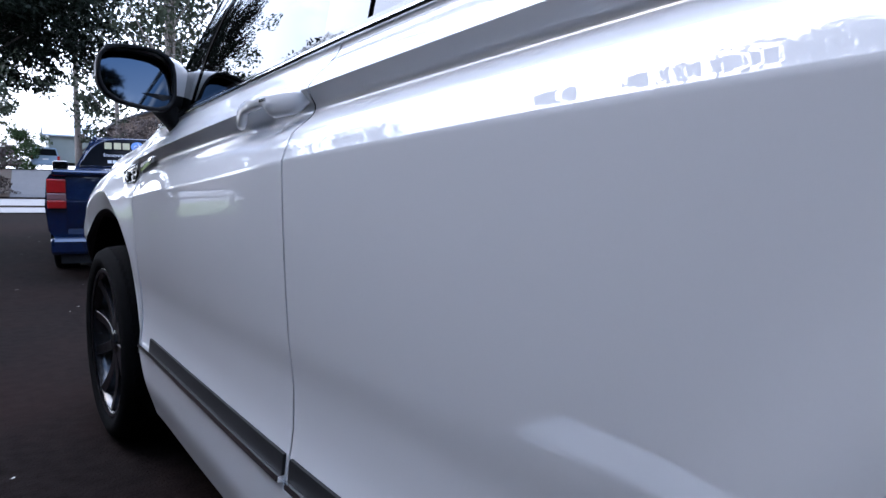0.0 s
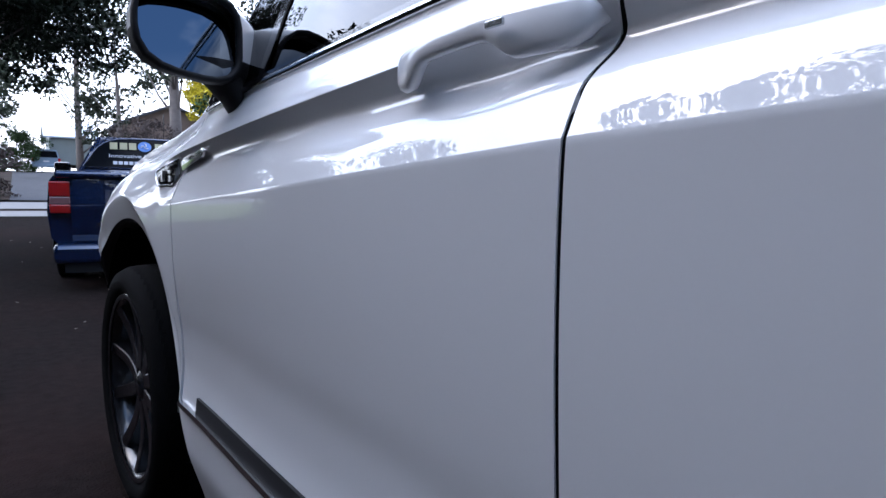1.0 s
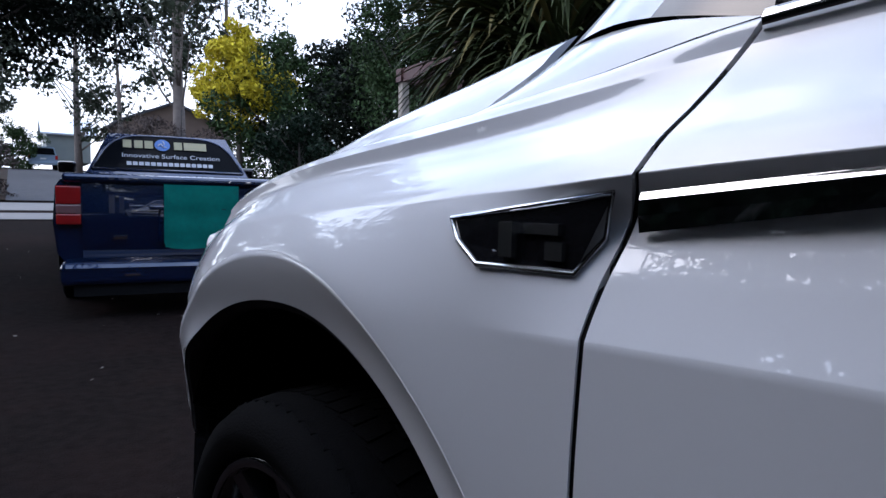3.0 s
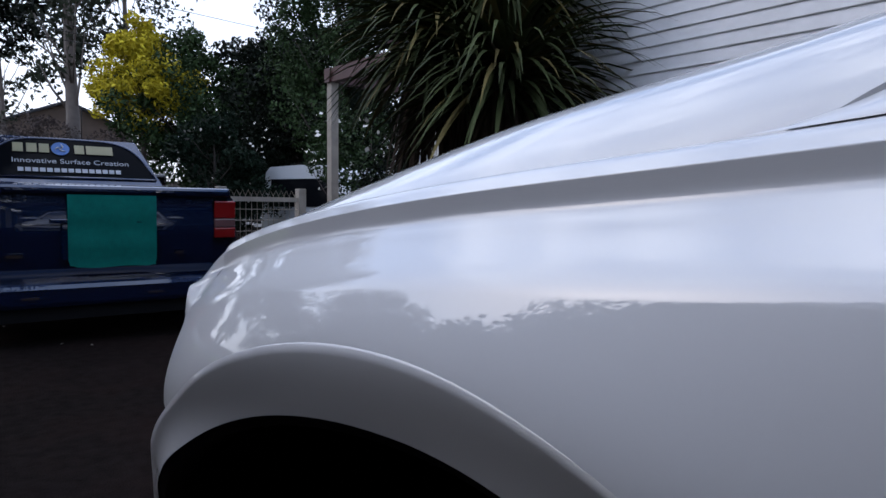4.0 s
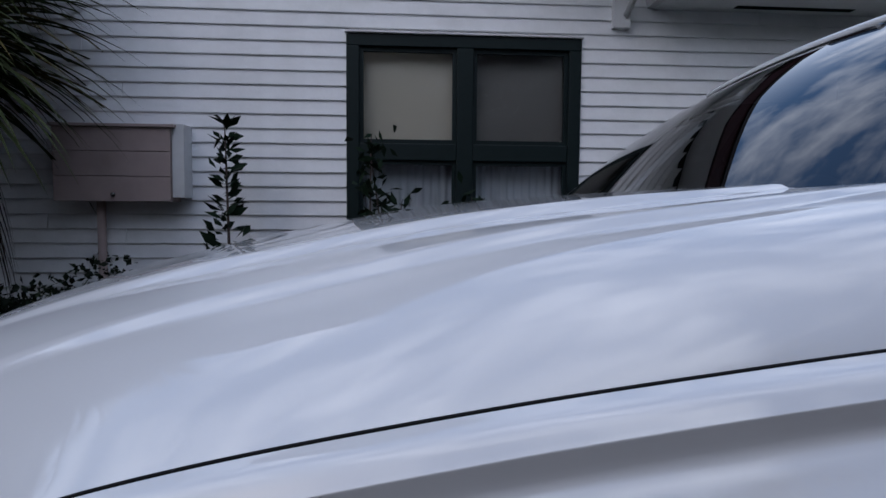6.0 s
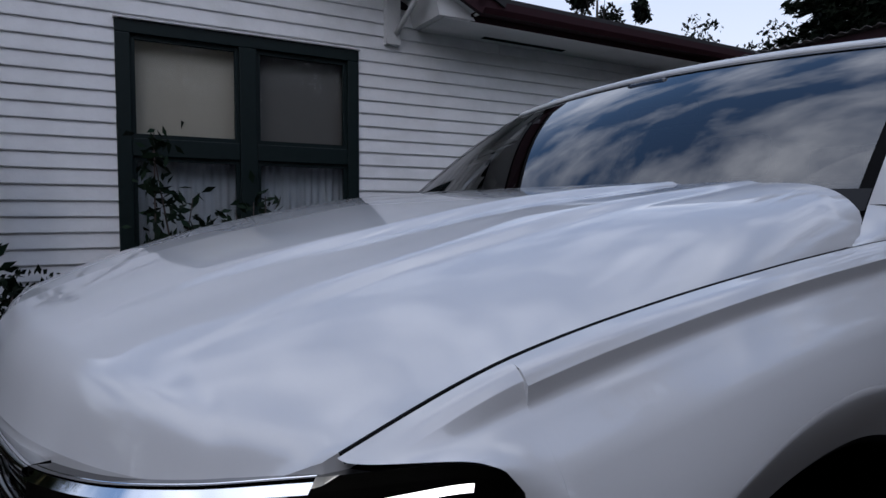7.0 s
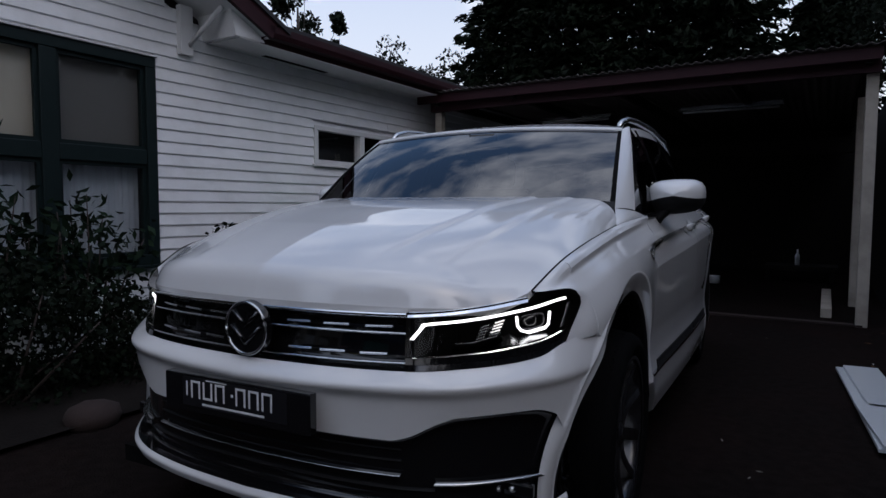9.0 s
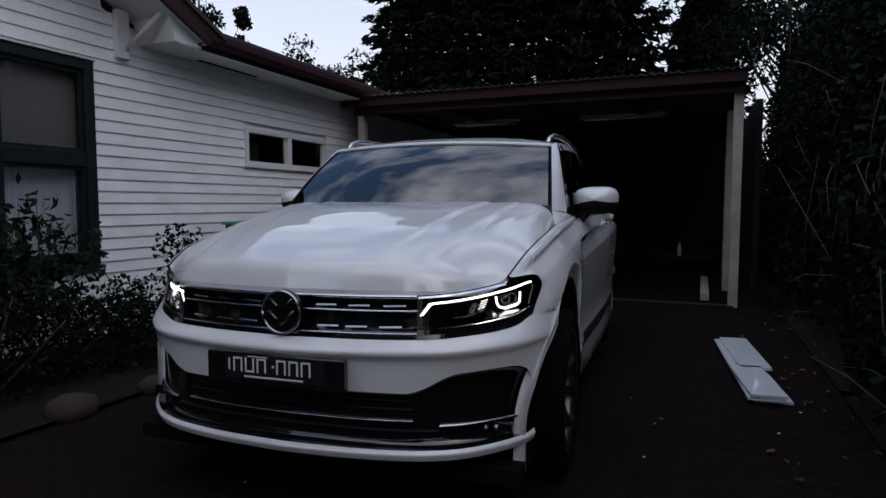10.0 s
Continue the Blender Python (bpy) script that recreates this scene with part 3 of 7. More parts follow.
L_BULGE = curve_line([0, 0.45, 0.7, 0.9, 1], [0.675, 0.68, 0.688, 0.70, 0.71], [0.052, 0.050, 0.042, 0.030, 0.006])
L_FOLD = curve_line([0, 0.45, 0.7, 0.9, 1], [0.640, 0.645, 0.657, 0.674, 0.68], [0.032, 0.031, 0.029, 0.024, 0.006])
L_INTAKE = curve_line([0, 0.40, 0.44, 0.52, 0.56, 0.74, 0.80, 0.835, 0.86, 0.90, 1.0], [0.545, 0.54, 0.55, 0.592, 0.605, 0.612, 0.595, 0.52, 0.40, 0.35, 0.32], [0.020] * 9 + [0.012, 0.0])
L_LIP_TOP = curve_line([0, 0.45, 0.8, 0.86, 0.9, 1.0], [0.348, 0.348, 0.358, 0.366, 0.335, 0.31], [0.030, 0.030, 0.018, 0.006, 0.004, 0.0])
L_LIP_MID = curve_line([0, 0.45, 0.8, 0.86, 0.9, 1.0], [0.336, 0.336, 0.346, 0.352, 0.322, 0.295], [0.046, 0.046, 0.032, 0.016, 0.008, 0.0])
L_LIP_LOW = curve_line([0, 0.45, 0.8, 0.86, 0.9, 1.0], [0.314, 0.314, 0.324, 0.330, 0.300, 0.275], [0.036, 0.036, 0.022, 0.008, 0.004, 0.0])
L_FLOOR = curve_line([0, 1], [0.255, 0.255], [-0.08, -0.14])

bumper = front_strip("front_bumper", [L_BUMPER_TOP, L_BULGE, L_FOLD, L_INTAKE], 0, 0.970, 170, PAINT, skip=9, label="white front bumper with black intakes")
front_strip("lip_spoiler", [L_LIP_TOP, L_LIP_MID, L_LIP_LOW], 0, 0.845, 60, PAINT, bumper)
front_strip("lower_valance", [lambda s: (L_LIP_LOW(s)[0], L_LIP_LOW(s)[1] - 0.004), L_FLOOR], 0, 0.845, 40, MATT_BLACK, bumper)


def sunk(line, d, dz=0.0):
    return lambda s: (line(s)[0] + dz, line(s)[1] - d)


front_strip("intake_surround", [L_INTAKE, sunk(L_INTAKE, 0.035), sunk(L_LIP_TOP, 0.06), L_LIP_TOP], 0, 0.868, 70, GLOSS_BLACK, bumper)
for z, d, s0, s1, mt, nm in ((0.438, 0.018, 0.0, 0.42, SATIN, "intake_blade"), (0.475, 0.03, 0.0, 0.42, MATT_BLACK, "intake_slat"), (0.505, 0.03, 0.0, 0.42, MATT_BLACK, "intake_slat"), (0.40, 0.03, 0.0, 0.5, MATT_BLACK, "intake_slat")):
    front_strip(nm, [curve_line([0, 1], [z - 0.004, z - 0.004], [-d, -d]), curve_line([0, 1], [z, z], [0.016 - d, 0.016 - d]), curve_line([0, 1], [z + 0.004, z + 0.004], [-d, -d])], s0, s1, 30, mt, bumper, skip=2)
for sgn in (-1, 1):
    vs, fs = [], []
    n = 16
    for i in range(n + 1):
        s = 0.50 + 0.30 * i / n
        x, y = nose(s)
        for dz, dy in ((-0.003, -0.02), (0.0, 0.004), (0.004, -0.02)):
            vs.append((sgn * x, y + dy, 0.420 + 0.004 * i / n + dz))
    mesh_part("intake_blade", vs, grid_faces(n + 1, 3, sgn > 0), SATIN, bumper)
    # fog lamp in the side intake
    fx, fy = nose(0.69)
    bm = bmesh.new()
    box(bm, sgn * fx - 0.055, sgn * fx + 0.055, fy - 0.035, fy - 0.012, 0.375, 0.415, bevel=0.006)
    fog = part("fog_lamp", bm, GLOSS_BLACK, bumper)
    for k in range(3):
        bm = bmesh.new()
        bmesh.ops.create_uvsphere(bm, u_segments=10, v_segments=6, radius=0.011)
        bmesh.ops.translate(bm, vec=(sgn * (fx - 0.036 + 0.034 * k), fy - 0.014 - 0.010 * (k - 1), 0.395), verts=bm.verts[:])
        part("fog_reflector", bm, SATIN, fog)

# grille: dark back, two chrome bars, a chrome edge under the hood, short bright dashes
S_G = s_of_x(0.472)
grille = front_strip("grille", [sunk(L_HOOD, 0.0), sunk(L_HOOD, 0.035, -0.02), sunk(L_GRILLE_LOW, 0.045, 0.015), sunk(L_GRILLE_LOW, 0.002)], 0, S_G + 0.01, 40, GLOSS_BLACK, label="black grille with chrome bars")


def g_line(f, d):
    def at(s):
        a, b = L_HOOD(s), L_GRILLE_LOW(s)
        return (a[0] * (1 - f) + b[0] * f, a[1] * (1 - f) + b[1] * f - d)
    return at


for f0, f1, d, nm in ((0.0, 0.075, -0.004, "chrome_bar"), (0.335, 0.385, 0.004, "chrome_bar"), (0.845, 0.89, 0.004, "chrome_bar")):
    front_strip(nm, [g_line(f0, d + 0.025), g_line(f0 + 0.005, d), g_line((f0 + f1) / 2, d - 0.003), g_line(f1 - 0.005, d), g_line(f1, d + 0.025)], 0.0, S_G, 36, CHROME, grille, skip=2)
for f0, s_list in ((0.245, (0.10, 0.21, 0.325)), (0.72, (0.11, 0.205, 0.315))):
    for sgn in (-1, 1):
        for s0 in s_list:
            vs = []
            for i in range(7):
                s = s0 + 0.07 * i / 6
                x, y = nose(s)
                for df, dd in ((0, 0.02), (0.005, 0.012), (0.035, 0.012), (0.04, 0.02)):
                    z, o = g_line(f0 + df - 0.012 * (i / 6 if sgn else 0), dd)(s)
                    vs.append((sgn * x, y + o, z))
            mesh_part("grille_dash", vs, grid_faces(7, 4, sgn > 0), CHROME, grille)

# round emblem
em_y = nose(0)[1] + 0.012
bm = bmesh.new()
bmesh.ops.create_cone(bm, cap_ends=True, segments=40, radius1=0.078, radius2=0.074, depth=0.022)
bmesh.ops.transform(bm, matrix=Matrix.Translation((0, em_y, 0.800)) @ Matrix.Rotation(radians(-90), 4, "X"), verts=bm.verts[:])
emblem = part("emblem", bm, GLOSS_BLACK, car, "round chrome-ringed emblem")
ring = []
for k in range(41):
    an = 2 * math.pi * k / 40
    ring.append((0.073 * math.cos(an), em_y + 0.011, 0.800 + 0.073 * math.sin(an)))
tube_part("emblem_ring", ring, 0.0045, SATIN, emblem)
for pts in (((-0.046, 0.048), (0.0, 0.006), (0.046, 0.048)), ((-0.052, 0.006), (0.0, -0.042), (0.052, 0.006))):
    for (xa, za), (xb, zb) in zip(pts[:-1], pts[1:]):
        tube_part("emblem_bar", [(xa, em_y + 0.012, 0.800 + za), (xb, em_y + 0.012, 0.800 + zb)], 0.0062, DARK_CHROME, emblem, sides=6)

# number plate with plain bars
PL_Y = 0.945
plate = box_part("number_plate", (-0.266, 0.266, PL_Y - 0.03, PL_Y, 0.552, 0.662), GLOSS_BLACK, car, "black number plate with pale bars", bevel=0.004)
box_part("plate_face", (-0.192, 0.192, PL_Y - 0.001, PL_Y + 0.001, 0.572, 0.655), PLATE_BLACK, plate)
# six upright characters as open bars: pairs of strokes with a cross stroke
for k in range(6):
    xa = 0.158 - 0.047 * k - (0.03 if k > 2 else 0)
    for x0, x1, z0, z1 in ((xa - 0.006, xa, 0.596, 0.646), (xa - 0.036, xa - 0.030, 0.596, 0.646), (xa - 0.030, xa - 0.006, 0.640 if k != 1 else 0.596, 0.646 if k != 1 else 0.602)):
        box_part("plate_bar", (x0, x1, PL_Y, PL_Y + 0.0022, z0, z1), TEXT_GREY, plate)
box_part("plate_bar", (-0.004, 0.004, PL_Y, PL_Y + 0.0022, 0.617, 0.625), TEXT_GREY, plate)
box_part("plate_bar", (-0.115, 0.115, PL_Y, PL_Y + 0.0016, 0.578, 0.584), TEXT_GREY, plate)
box_part("plate_bar", (0.172, 0.178, PL_Y, PL_Y + 0.0016, 0.600, 0.642), TEXT_GREY, plate)
box_part("plate_bar", (0.02, 0.10, PL_Y, PL_Y + 0.0016, 0.6495, 0.6525), TEXT_GREY, plate)
# small badge on the grille
box_part("grille_badge", (0.33, 0.365, 0.836, 0.842, 0.765, 0.787), SATIN, grille)
box_part("grille_badge", (0.372, 0.388, 0.830, 0.836, 0.765, 0.795), SATIN, grille)

# headlights
for sgn in (-1, 1):
    hl = new("headlight")
    hl.parent = car
    tagged(hl, "dark LED headlight with lit running light")

    def h_point(s, f, d):
        if s > 0.78:                    # the outer end slants inward towards its foot
            s = 0.78 + (s - 0.78) * (0.158 - 0.095 * f - 0.05 * (1 - f) ** 6) / 0.158
        a, b = L_HOOD(s), L_GRILLE_LOW(s)
        z, o = a[0] * (1 - f) + b[0] * f, a[1] * (1 - f) + b[1] * f - d
        x, y = nose(s)
        return (sgn * (x + o * s * s * 0.75), y + o * (1 - 0.45 * s), z)

    S_END = 0.938

    def h_band(nm, s0, s1, fa, fb, da, db, mt, n=30, m=8, lab="", taper=True):
        vs = []
        for i in range(n + 1):
            s = s0 + (s1 - s0) * i / n
            for j in range(m + 1):
                q = j / m
                f = fa + (fb - fa) * q
                vs.append(h_point(s, f, da + (db - da) * q))
        return mesh_part(nm, vs, grid_faces(n + 1, m + 1, sgn < 0), mt, hl, lab)

    h_band("housing", S_G, S_END, 0.0, 1.0, 0.13, 0.11, CAVITY)
    h_band("housing_top", S_G, S_END, 0.0, 0.06, 0.0, 0.13, GLOSS_BLACK)
    h_band("housing_foot", S_G, S_END, 1.0, 0.96, 0.0, 0.11, GLOSS_BLACK)
    mesh_part("housing_end", [h_point(S_END, j / 10, d) for j in range(11) for d in (0.0, 0.13)], grid_faces(11, 2), CAVITY, hl)
    mesh_part("housing_end", [h_point(S_G, j / 10, d) for j in range(11) for d in (0.0, 0.13)], grid_faces(11, 2), CAVITY, hl)
    h_band("chrome_bar", S_G + 0.003, S_G + 0.30, 0.0, 0.075, 0.008, -0.006, CHROME, m=3)
    h_band("chrome_bar", S_G + 0.003, 0.90, 0.756, 0.771, 0.004, -0.001, CHROME, m=3)
    h_band("lower_lens", S_G, 0.915, 0.775, 0.89, 0.003, 0.002, GLOSS_BLACK, m=3)
    h_band("lower_lens", S_G, 0.905, 0.900, 1.0, 0.004, -0.002, GLOSS_BLACK, m=3)
    # lit strip along the top: flat inner run, rising towards its outer end, with a slanted inner leg
    vs, n = [], 48
    for i in range(n + 1):
        q = i / n
        s = S_G + 0.030 + (0.882 - S_G - 0.030) * q
        f = float(hermite([0, 0.06, 0.3, 0.6, 0.85, 1.0], [0.225, 0.20, 0.195, 0.19, 0.18, 0.165], q))
        for df, dd in ((0, 0.012), (0.040, 0.006)):
            vs.append(h_point(s, f + df, 0.010 + dd))
    mesh_part("running_light", vs, grid_faces(n + 1, 2, sgn > 0), DRL, hl, "lit white light strip")
    vs = []
    for i in range(9):
        q = i / 8
        for ds in (0, 0.010):
            vs.append(h_point(S_G + 0.036 - 0.030 * q + ds, 0.205 + 0.27 * q, 0.014))
    mesh_part("running_light", vs, grid_faces(9, 2, sgn > 0), DRL, hl)
    # outer lit hook, open at the top, of flat light guides
    hook = [(0.712, 0.34, 0.070), (0.715, 0.50, 0.068), (0.724, 0.58, 0.066), (0.745, 0.64, 0.060), (0.796, 0.62, 0.034), (0.808, 0.57, 0.028), (0.810, 0.36, 0.026)]
    for k, ((sa, fa, da), (sb, fb, db)) in enumerate(zip(hook[:-1], hook[1:])):
        a, b = Vector(h_point(sa, fa, da)), Vector(h_point(sb, fb, db))
        tube_part("running_light", [a, b], 0.0046 if k in (3,) else 0.0036, DRL, hl, sides=6)
    # projector bowl inside the hook with a dark square bezel
    ring_pts = []
    for k in range(25):
        an = 2 * math.pi * k / 24
        cx, cz = math.cos(an), math.sin(an)
        r = (abs(cx) ** 4 + abs(cz) ** 4) ** -0.25
        ring_pts.append(h_point(0.754 + 0.036 * r * cx, 0.47 + 0.11 * r * cz, 0.062 - 0.02 * cx))
    tube_part("projector_bezel", ring_pts, 0.0035, DARK_CHROME, hl, sides=6)
    for s0, f0, rr, d0 in ((0.754, 0.47, 0.026, 0.088), (0.640, 0.50, 0.024, 0.085)):
        bm = bmesh.new()
        bmesh.ops.create_uvsphere(bm, u_segments=20, v_segments=12, radius=rr)
        bmesh.ops.translate(bm, vec=Vector(h_point(s0, f0, d0)), verts=bm.verts[:])
        part("projector", bm, GLOSS_BLACK, hl, smooth=True)
    # stacked bright ribs of the inner lamp
    for k in range(6):
        f0 = 0.34 + 0.048 * k
        tube_part("lens_rib", [h_point(0.628 + 0.004 * (5 - k), f0 + 0.02, 0.055), h_point(0.654 + 0.004 * (5 - k), f0, 0.052)], 0.0020, LAMP_LOW if k < 4 else SATIN, hl, sides=5)
        tube_part("lens_rib", [h_point(0.592 + 0.003 * (5 - k), f0 + 0.06, 0.06), h_point(0.616 + 0.003 * (5 - k), f0 + 0.03, 0.058)], 0.0016, SATIN, hl, sides=5)
    # faceted bright reflector floor
    vs = []
    for s0, f0, d0, f1, d1 in ((0.535, 0.70, 0.075, 0.76, 0.020), (0.590, 0.72, 0.075, 0.775, 0.020), (0.630, 0.70, 0.075, 0.755, 0.018), (0.668, 0.56, 0.085, 0.66, 0.030)):
        vs += [h_point(s0, f0, d0), h_point(s0, f1, d1)]
    mesh_part("reflector_floor", vs, grid_faces(4, 2, sgn > 0), DARK_CHROME, hl, smooth=False)
    vs = []
    for s0, f0, d0, f1, d1 in ((0.658, 0.66, 0.075, 0.73, 0.022), (0.690, 0.60, 0.085, 0.74, 0.020), (0.715, 0.70, 0.075, 0.765, 0.016), (0.800, 0.70, 0.045, 0.745, 0.012)):
        vs += [h_point(s0, f0, d0), h_point(s0, f1, d1)]
    mesh_part("reflector_floor", vs, grid_faces(4, 2, sgn > 0), SATIN, hl, smooth=False)
    tube_part("reflector_edge", [h_point(0.545, 0.60, 0.03), h_point(0.59, 0.61, 0.03), h_point(0.645, 0.56, 0.03)], 0.0018, SATIN, hl, sides=5)
    # ribbed side marker
    for k in range(11):
        q = k / 10
        tube_part("side_reflector", [h_point(0.868 + 0.014 * (1 - q), 0.28 + 0.42 * q, 0.012), h_point(0.893 + 0.014 * (1 - q), 0.27 + 0.42 * q, 0.012)], 0.0022, SATIN, hl, sides=4)
    cover = h_band("lens_cover", S_G, S_END, 0.085, 0.745, 0.004, 0.0, LAMP_GLASS)
    cover.visible_shadow = False

    # corner of the fender: from the main sheet round the lamp's end and along its top to the hood's corner
    lo = [(x, z) for x, z in side_profile(FENDER_Y) if z > 0.786][::-1]
    n_r = len(lo)
    behind = side_profile(FENDER_Y - 0.02)[:n_r][::-1]
    run = np.r_[0, np.cumsum(np.hypot(np.diff([p[0] for p in lo]), np.diff([p[1] for p in lo])))]
    run /= run[-1]
    edge_pts = [Vector(h_point(0.940, 1 - k / 8, -0.002)) for k in range(9)] + [Vector(h_point(0.940 - 0.171 * k / 8, -0.02, -0.002)) for k in range(1, 9)]
    corner = Vector((sgn * 0.742, 0.590, float(hermite(YK, TOP_Z, 0.590)) - 0.004))
    edge_pts.append(corner)
    arc_l = np.r_[0, np.cumsum([(b - a).length for a, b in zip(edge_pts[:-1], edge_pts[1:])])]
    arc_l /= arc_l[-1]
    vs, n_u = [], 12
    for k in range(n_r):
        x0, z0 = lo[k]
        e = Vector((sgn * x0, FENDER_Y, z0))
        c = Vector([float(np.interp(run[k], arc_l, [p[a] for p in edge_pts])) for a in range(3)])
        slope = Vector((sgn * (x0 - behind[k][0]) / 0.02, 1.0, (z0 - behind[k][1]) / 0.02)) * (c - e).length
        for q in range(n_u + 1):
            t = q / n_u
            h1, h2, h3, h4 = 2 * t ** 3 - 3 * t * t + 1, t ** 3 - 2 * t * t + t, 3 * t * t - 2 * t ** 3, t ** 3 - t * t
            p = e * h1 + slope * h2 + c * h3 + (c - e) * h4
            yt = FENDER_Y + (0.590 - FENDER_Y) * t
            w = run[k] ** 10
            seam = Vector((sgn * float(hermite(YK, TOP_X, yt)), yt, float(hermite(YK, TOP_Z, yt))))
            vs.append(p * (1 - w) + seam * w)
    mesh_part("fender_corner", vs, grid_faces(n_r, n_u + 1, sgn > 0), PAINT, car)

# windscreen, roof and side glass
def screen_point(u, t):
    """u -1..1 across, t 0..1 from the cowl to the roof."""
    a = abs(u)
    x = (0.752 * (1 - t) + 0.672 * t) * u
    y0 = -0.215 - 0.130 * a ** 2.2
    y1 = -0.800 - 0.055 * a ** 2
    z0 = 1.138 + 0.000 * a ** 2
    z1 = 1.536 - 0.026 * a ** 2
    y = y0 * (1 - t) + y1 * t
    z = z0 * (1 - t) + z1 * t + 0.030 * math.sin(math.pi * t) * (1 - 0.3 * a)
    return (x, y, z)


vs = [screen_point(-1 + 2 * i / 30, j / 14) for i in range(31) for j in range(15)]
ws = mesh_part("windscreen", vs, grid_faces(31, 15, True), WINDSCREEN, car, "tinted windscreen")
ws.visible_shadow = False
vs = []
for i in range(31):
    u = -1 + 2 * i / 30
    for t in (-0.03, 0.0, 0.055):
        x, y, z = screen_point(u, t)
        vs.append((x, y + 0.003, z + 0.003))
mesh_part("cowl_edge", vs, grid_faces(31, 3, True), MATT_BLACK, car)
vs = []
for i in range(31):
    u = -1 + 2 * i / 30
    hx, hy, hz = hood_point(abs(u) * 0.955, 1.0)
    a, b = Vector((math.copysign(hx, u), hy + 0.01, hz - 0.035)), Vector(screen_point(u, 0.0)) - Vector((0, 0, 0.012))
    for q in (0, 0.5, 1.0):
        p = a.lerp(b, q)
        vs.append((p.x, p.y, p.z - 0.02 * math.sin(math.pi * q)))
mesh_part("cowl_panel", vs, grid_faces(31, 3, True), MATT_BLACK, car)
for sgn in (-1, 1):
    vs = []
    for j in range(15):
        for u in (0.975, 1.0):
            x, y, z = screen_point(sgn * u, j / 14)
            vs.append((x, y + 0.002, z + 0.002))
    mesh_part("screen_edge", vs, grid_faces(15, 2, sgn < 0), CAVITY, car)
vs = []
for i in range(31):
    for t in (0.930, 0.958):
        x, y, z = screen_point(-1 + 2 * i / 30, t)
        vs.append((x, y + 0.002, z + 0.002))
mesh_part("screen_edge", vs, grid_faces(31, 2, True), GLOSS_BLACK, car)
vs = []
for i in range(31):
    for t, d in ((0.955, 0.001), (0.960, 0.008), (0.975, 0.011), (0.990, 0.010), (1.004, 0.006), (1.02, 0.0)):
        x, y, z = screen_point(-1 + 2 * i / 30, t)
        vs.append((x, y + d * 0.6, z + d * 0.8))
mesh_part("roof_lip", vs, grid_faces(31, 6, True), PAINT, car)
for nm, pts in (("wiper", [(-0.66, -0.315, 1.158), (-0.30, -0.255, 1.166), (0.05, -0.245, 1.170)]), ("wiper", [(0.0, -0.235, 1.158), (0.3, -0.25, 1.163), (0.60, -0.30, 1.165)])):
    tube_part(nm, pts, 0.006, MATT_BLACK, car, sides=6)
bm = bmesh.new()
box(bm, -0.07, 0.07, -0.79, -0.73, 1.475, 1.51, bevel=0.01)
part("sensor_housing", bm, GLOSS_BLACK, car)

ROOF_Y = [-0.80, -1.1, -1.6, -2.2, -2.8, -3.2]
ROOF_ZC = [1.540, 1.590, 1.615, 1.610, 1.58, 1.53]
EDGE_X = [0.676, 0.688, 0.690, 0.668, 0.63, 0.59]
EDGE_Z = [1.500, 1.540, 1.560, 1.555, 1.525, 1.48]
vs = []
for i in range(41):
    u = -1 + 2 * i / 40
    for j in range(31):
        y = -0.80 - 2.40 * j / 30
        ye = y - 0.055 * u * u * max(0, 1 - j / 6)
        zc, ze, xe = (float(hermite(ROOF_Y, k, ye)) for k in (ROOF_ZC, EDGE_Z, EDGE_X))
        vs.append((xe * u, ye, zc + (ze - zc) * abs(u) ** 2.6))
mesh_part("roof", vs, grid_faces(41, 31, True), PAINT, car)
for i, (y0, y1) in enumerate(((-1.18, -1.70), (-1.80, -2.4))):
    vs = []
    for a in range(13):
        for b in range(9):
            x, y = -0.42 + 0.84 * a / 12, y0 + (y1 - y0) * b / 8
            zc, ze, xe = (float(hermite(ROOF_Y, k, y)) for k in (ROOF_ZC, EDGE_Z, EDGE_X))
            vs.append((x, y, zc + (ze - zc) * abs(x / xe) ** 2.6 + 0.003))
    mesh_part("sunroof_panel", vs, grid_faces(13, 9, True), GLOSS_BLACK, car)


def flank(y, t, out=0.0):
    """Side of the cabin: t 0 at the belt, 1 at the roof edge."""
    bx, bz = float(hermite(YK, TOP_X, min(y, -0.56))), float(hermite(YK, TOP_Z, min(y, -0.56)))
    ex, ez = float(hermite(ROOF_Y, EDGE_X, y)), float(hermite(ROOF_Y, EDGE_Z, y))
    x = bx * (1 - t) + ex * t + 0.030 * math.sin(math.pi * t)
    return (x + out, y, bz * (1 - t) + ez * t)


def pillar_y(t, y0, y1):
    return y0 + (y1 - y0) * t


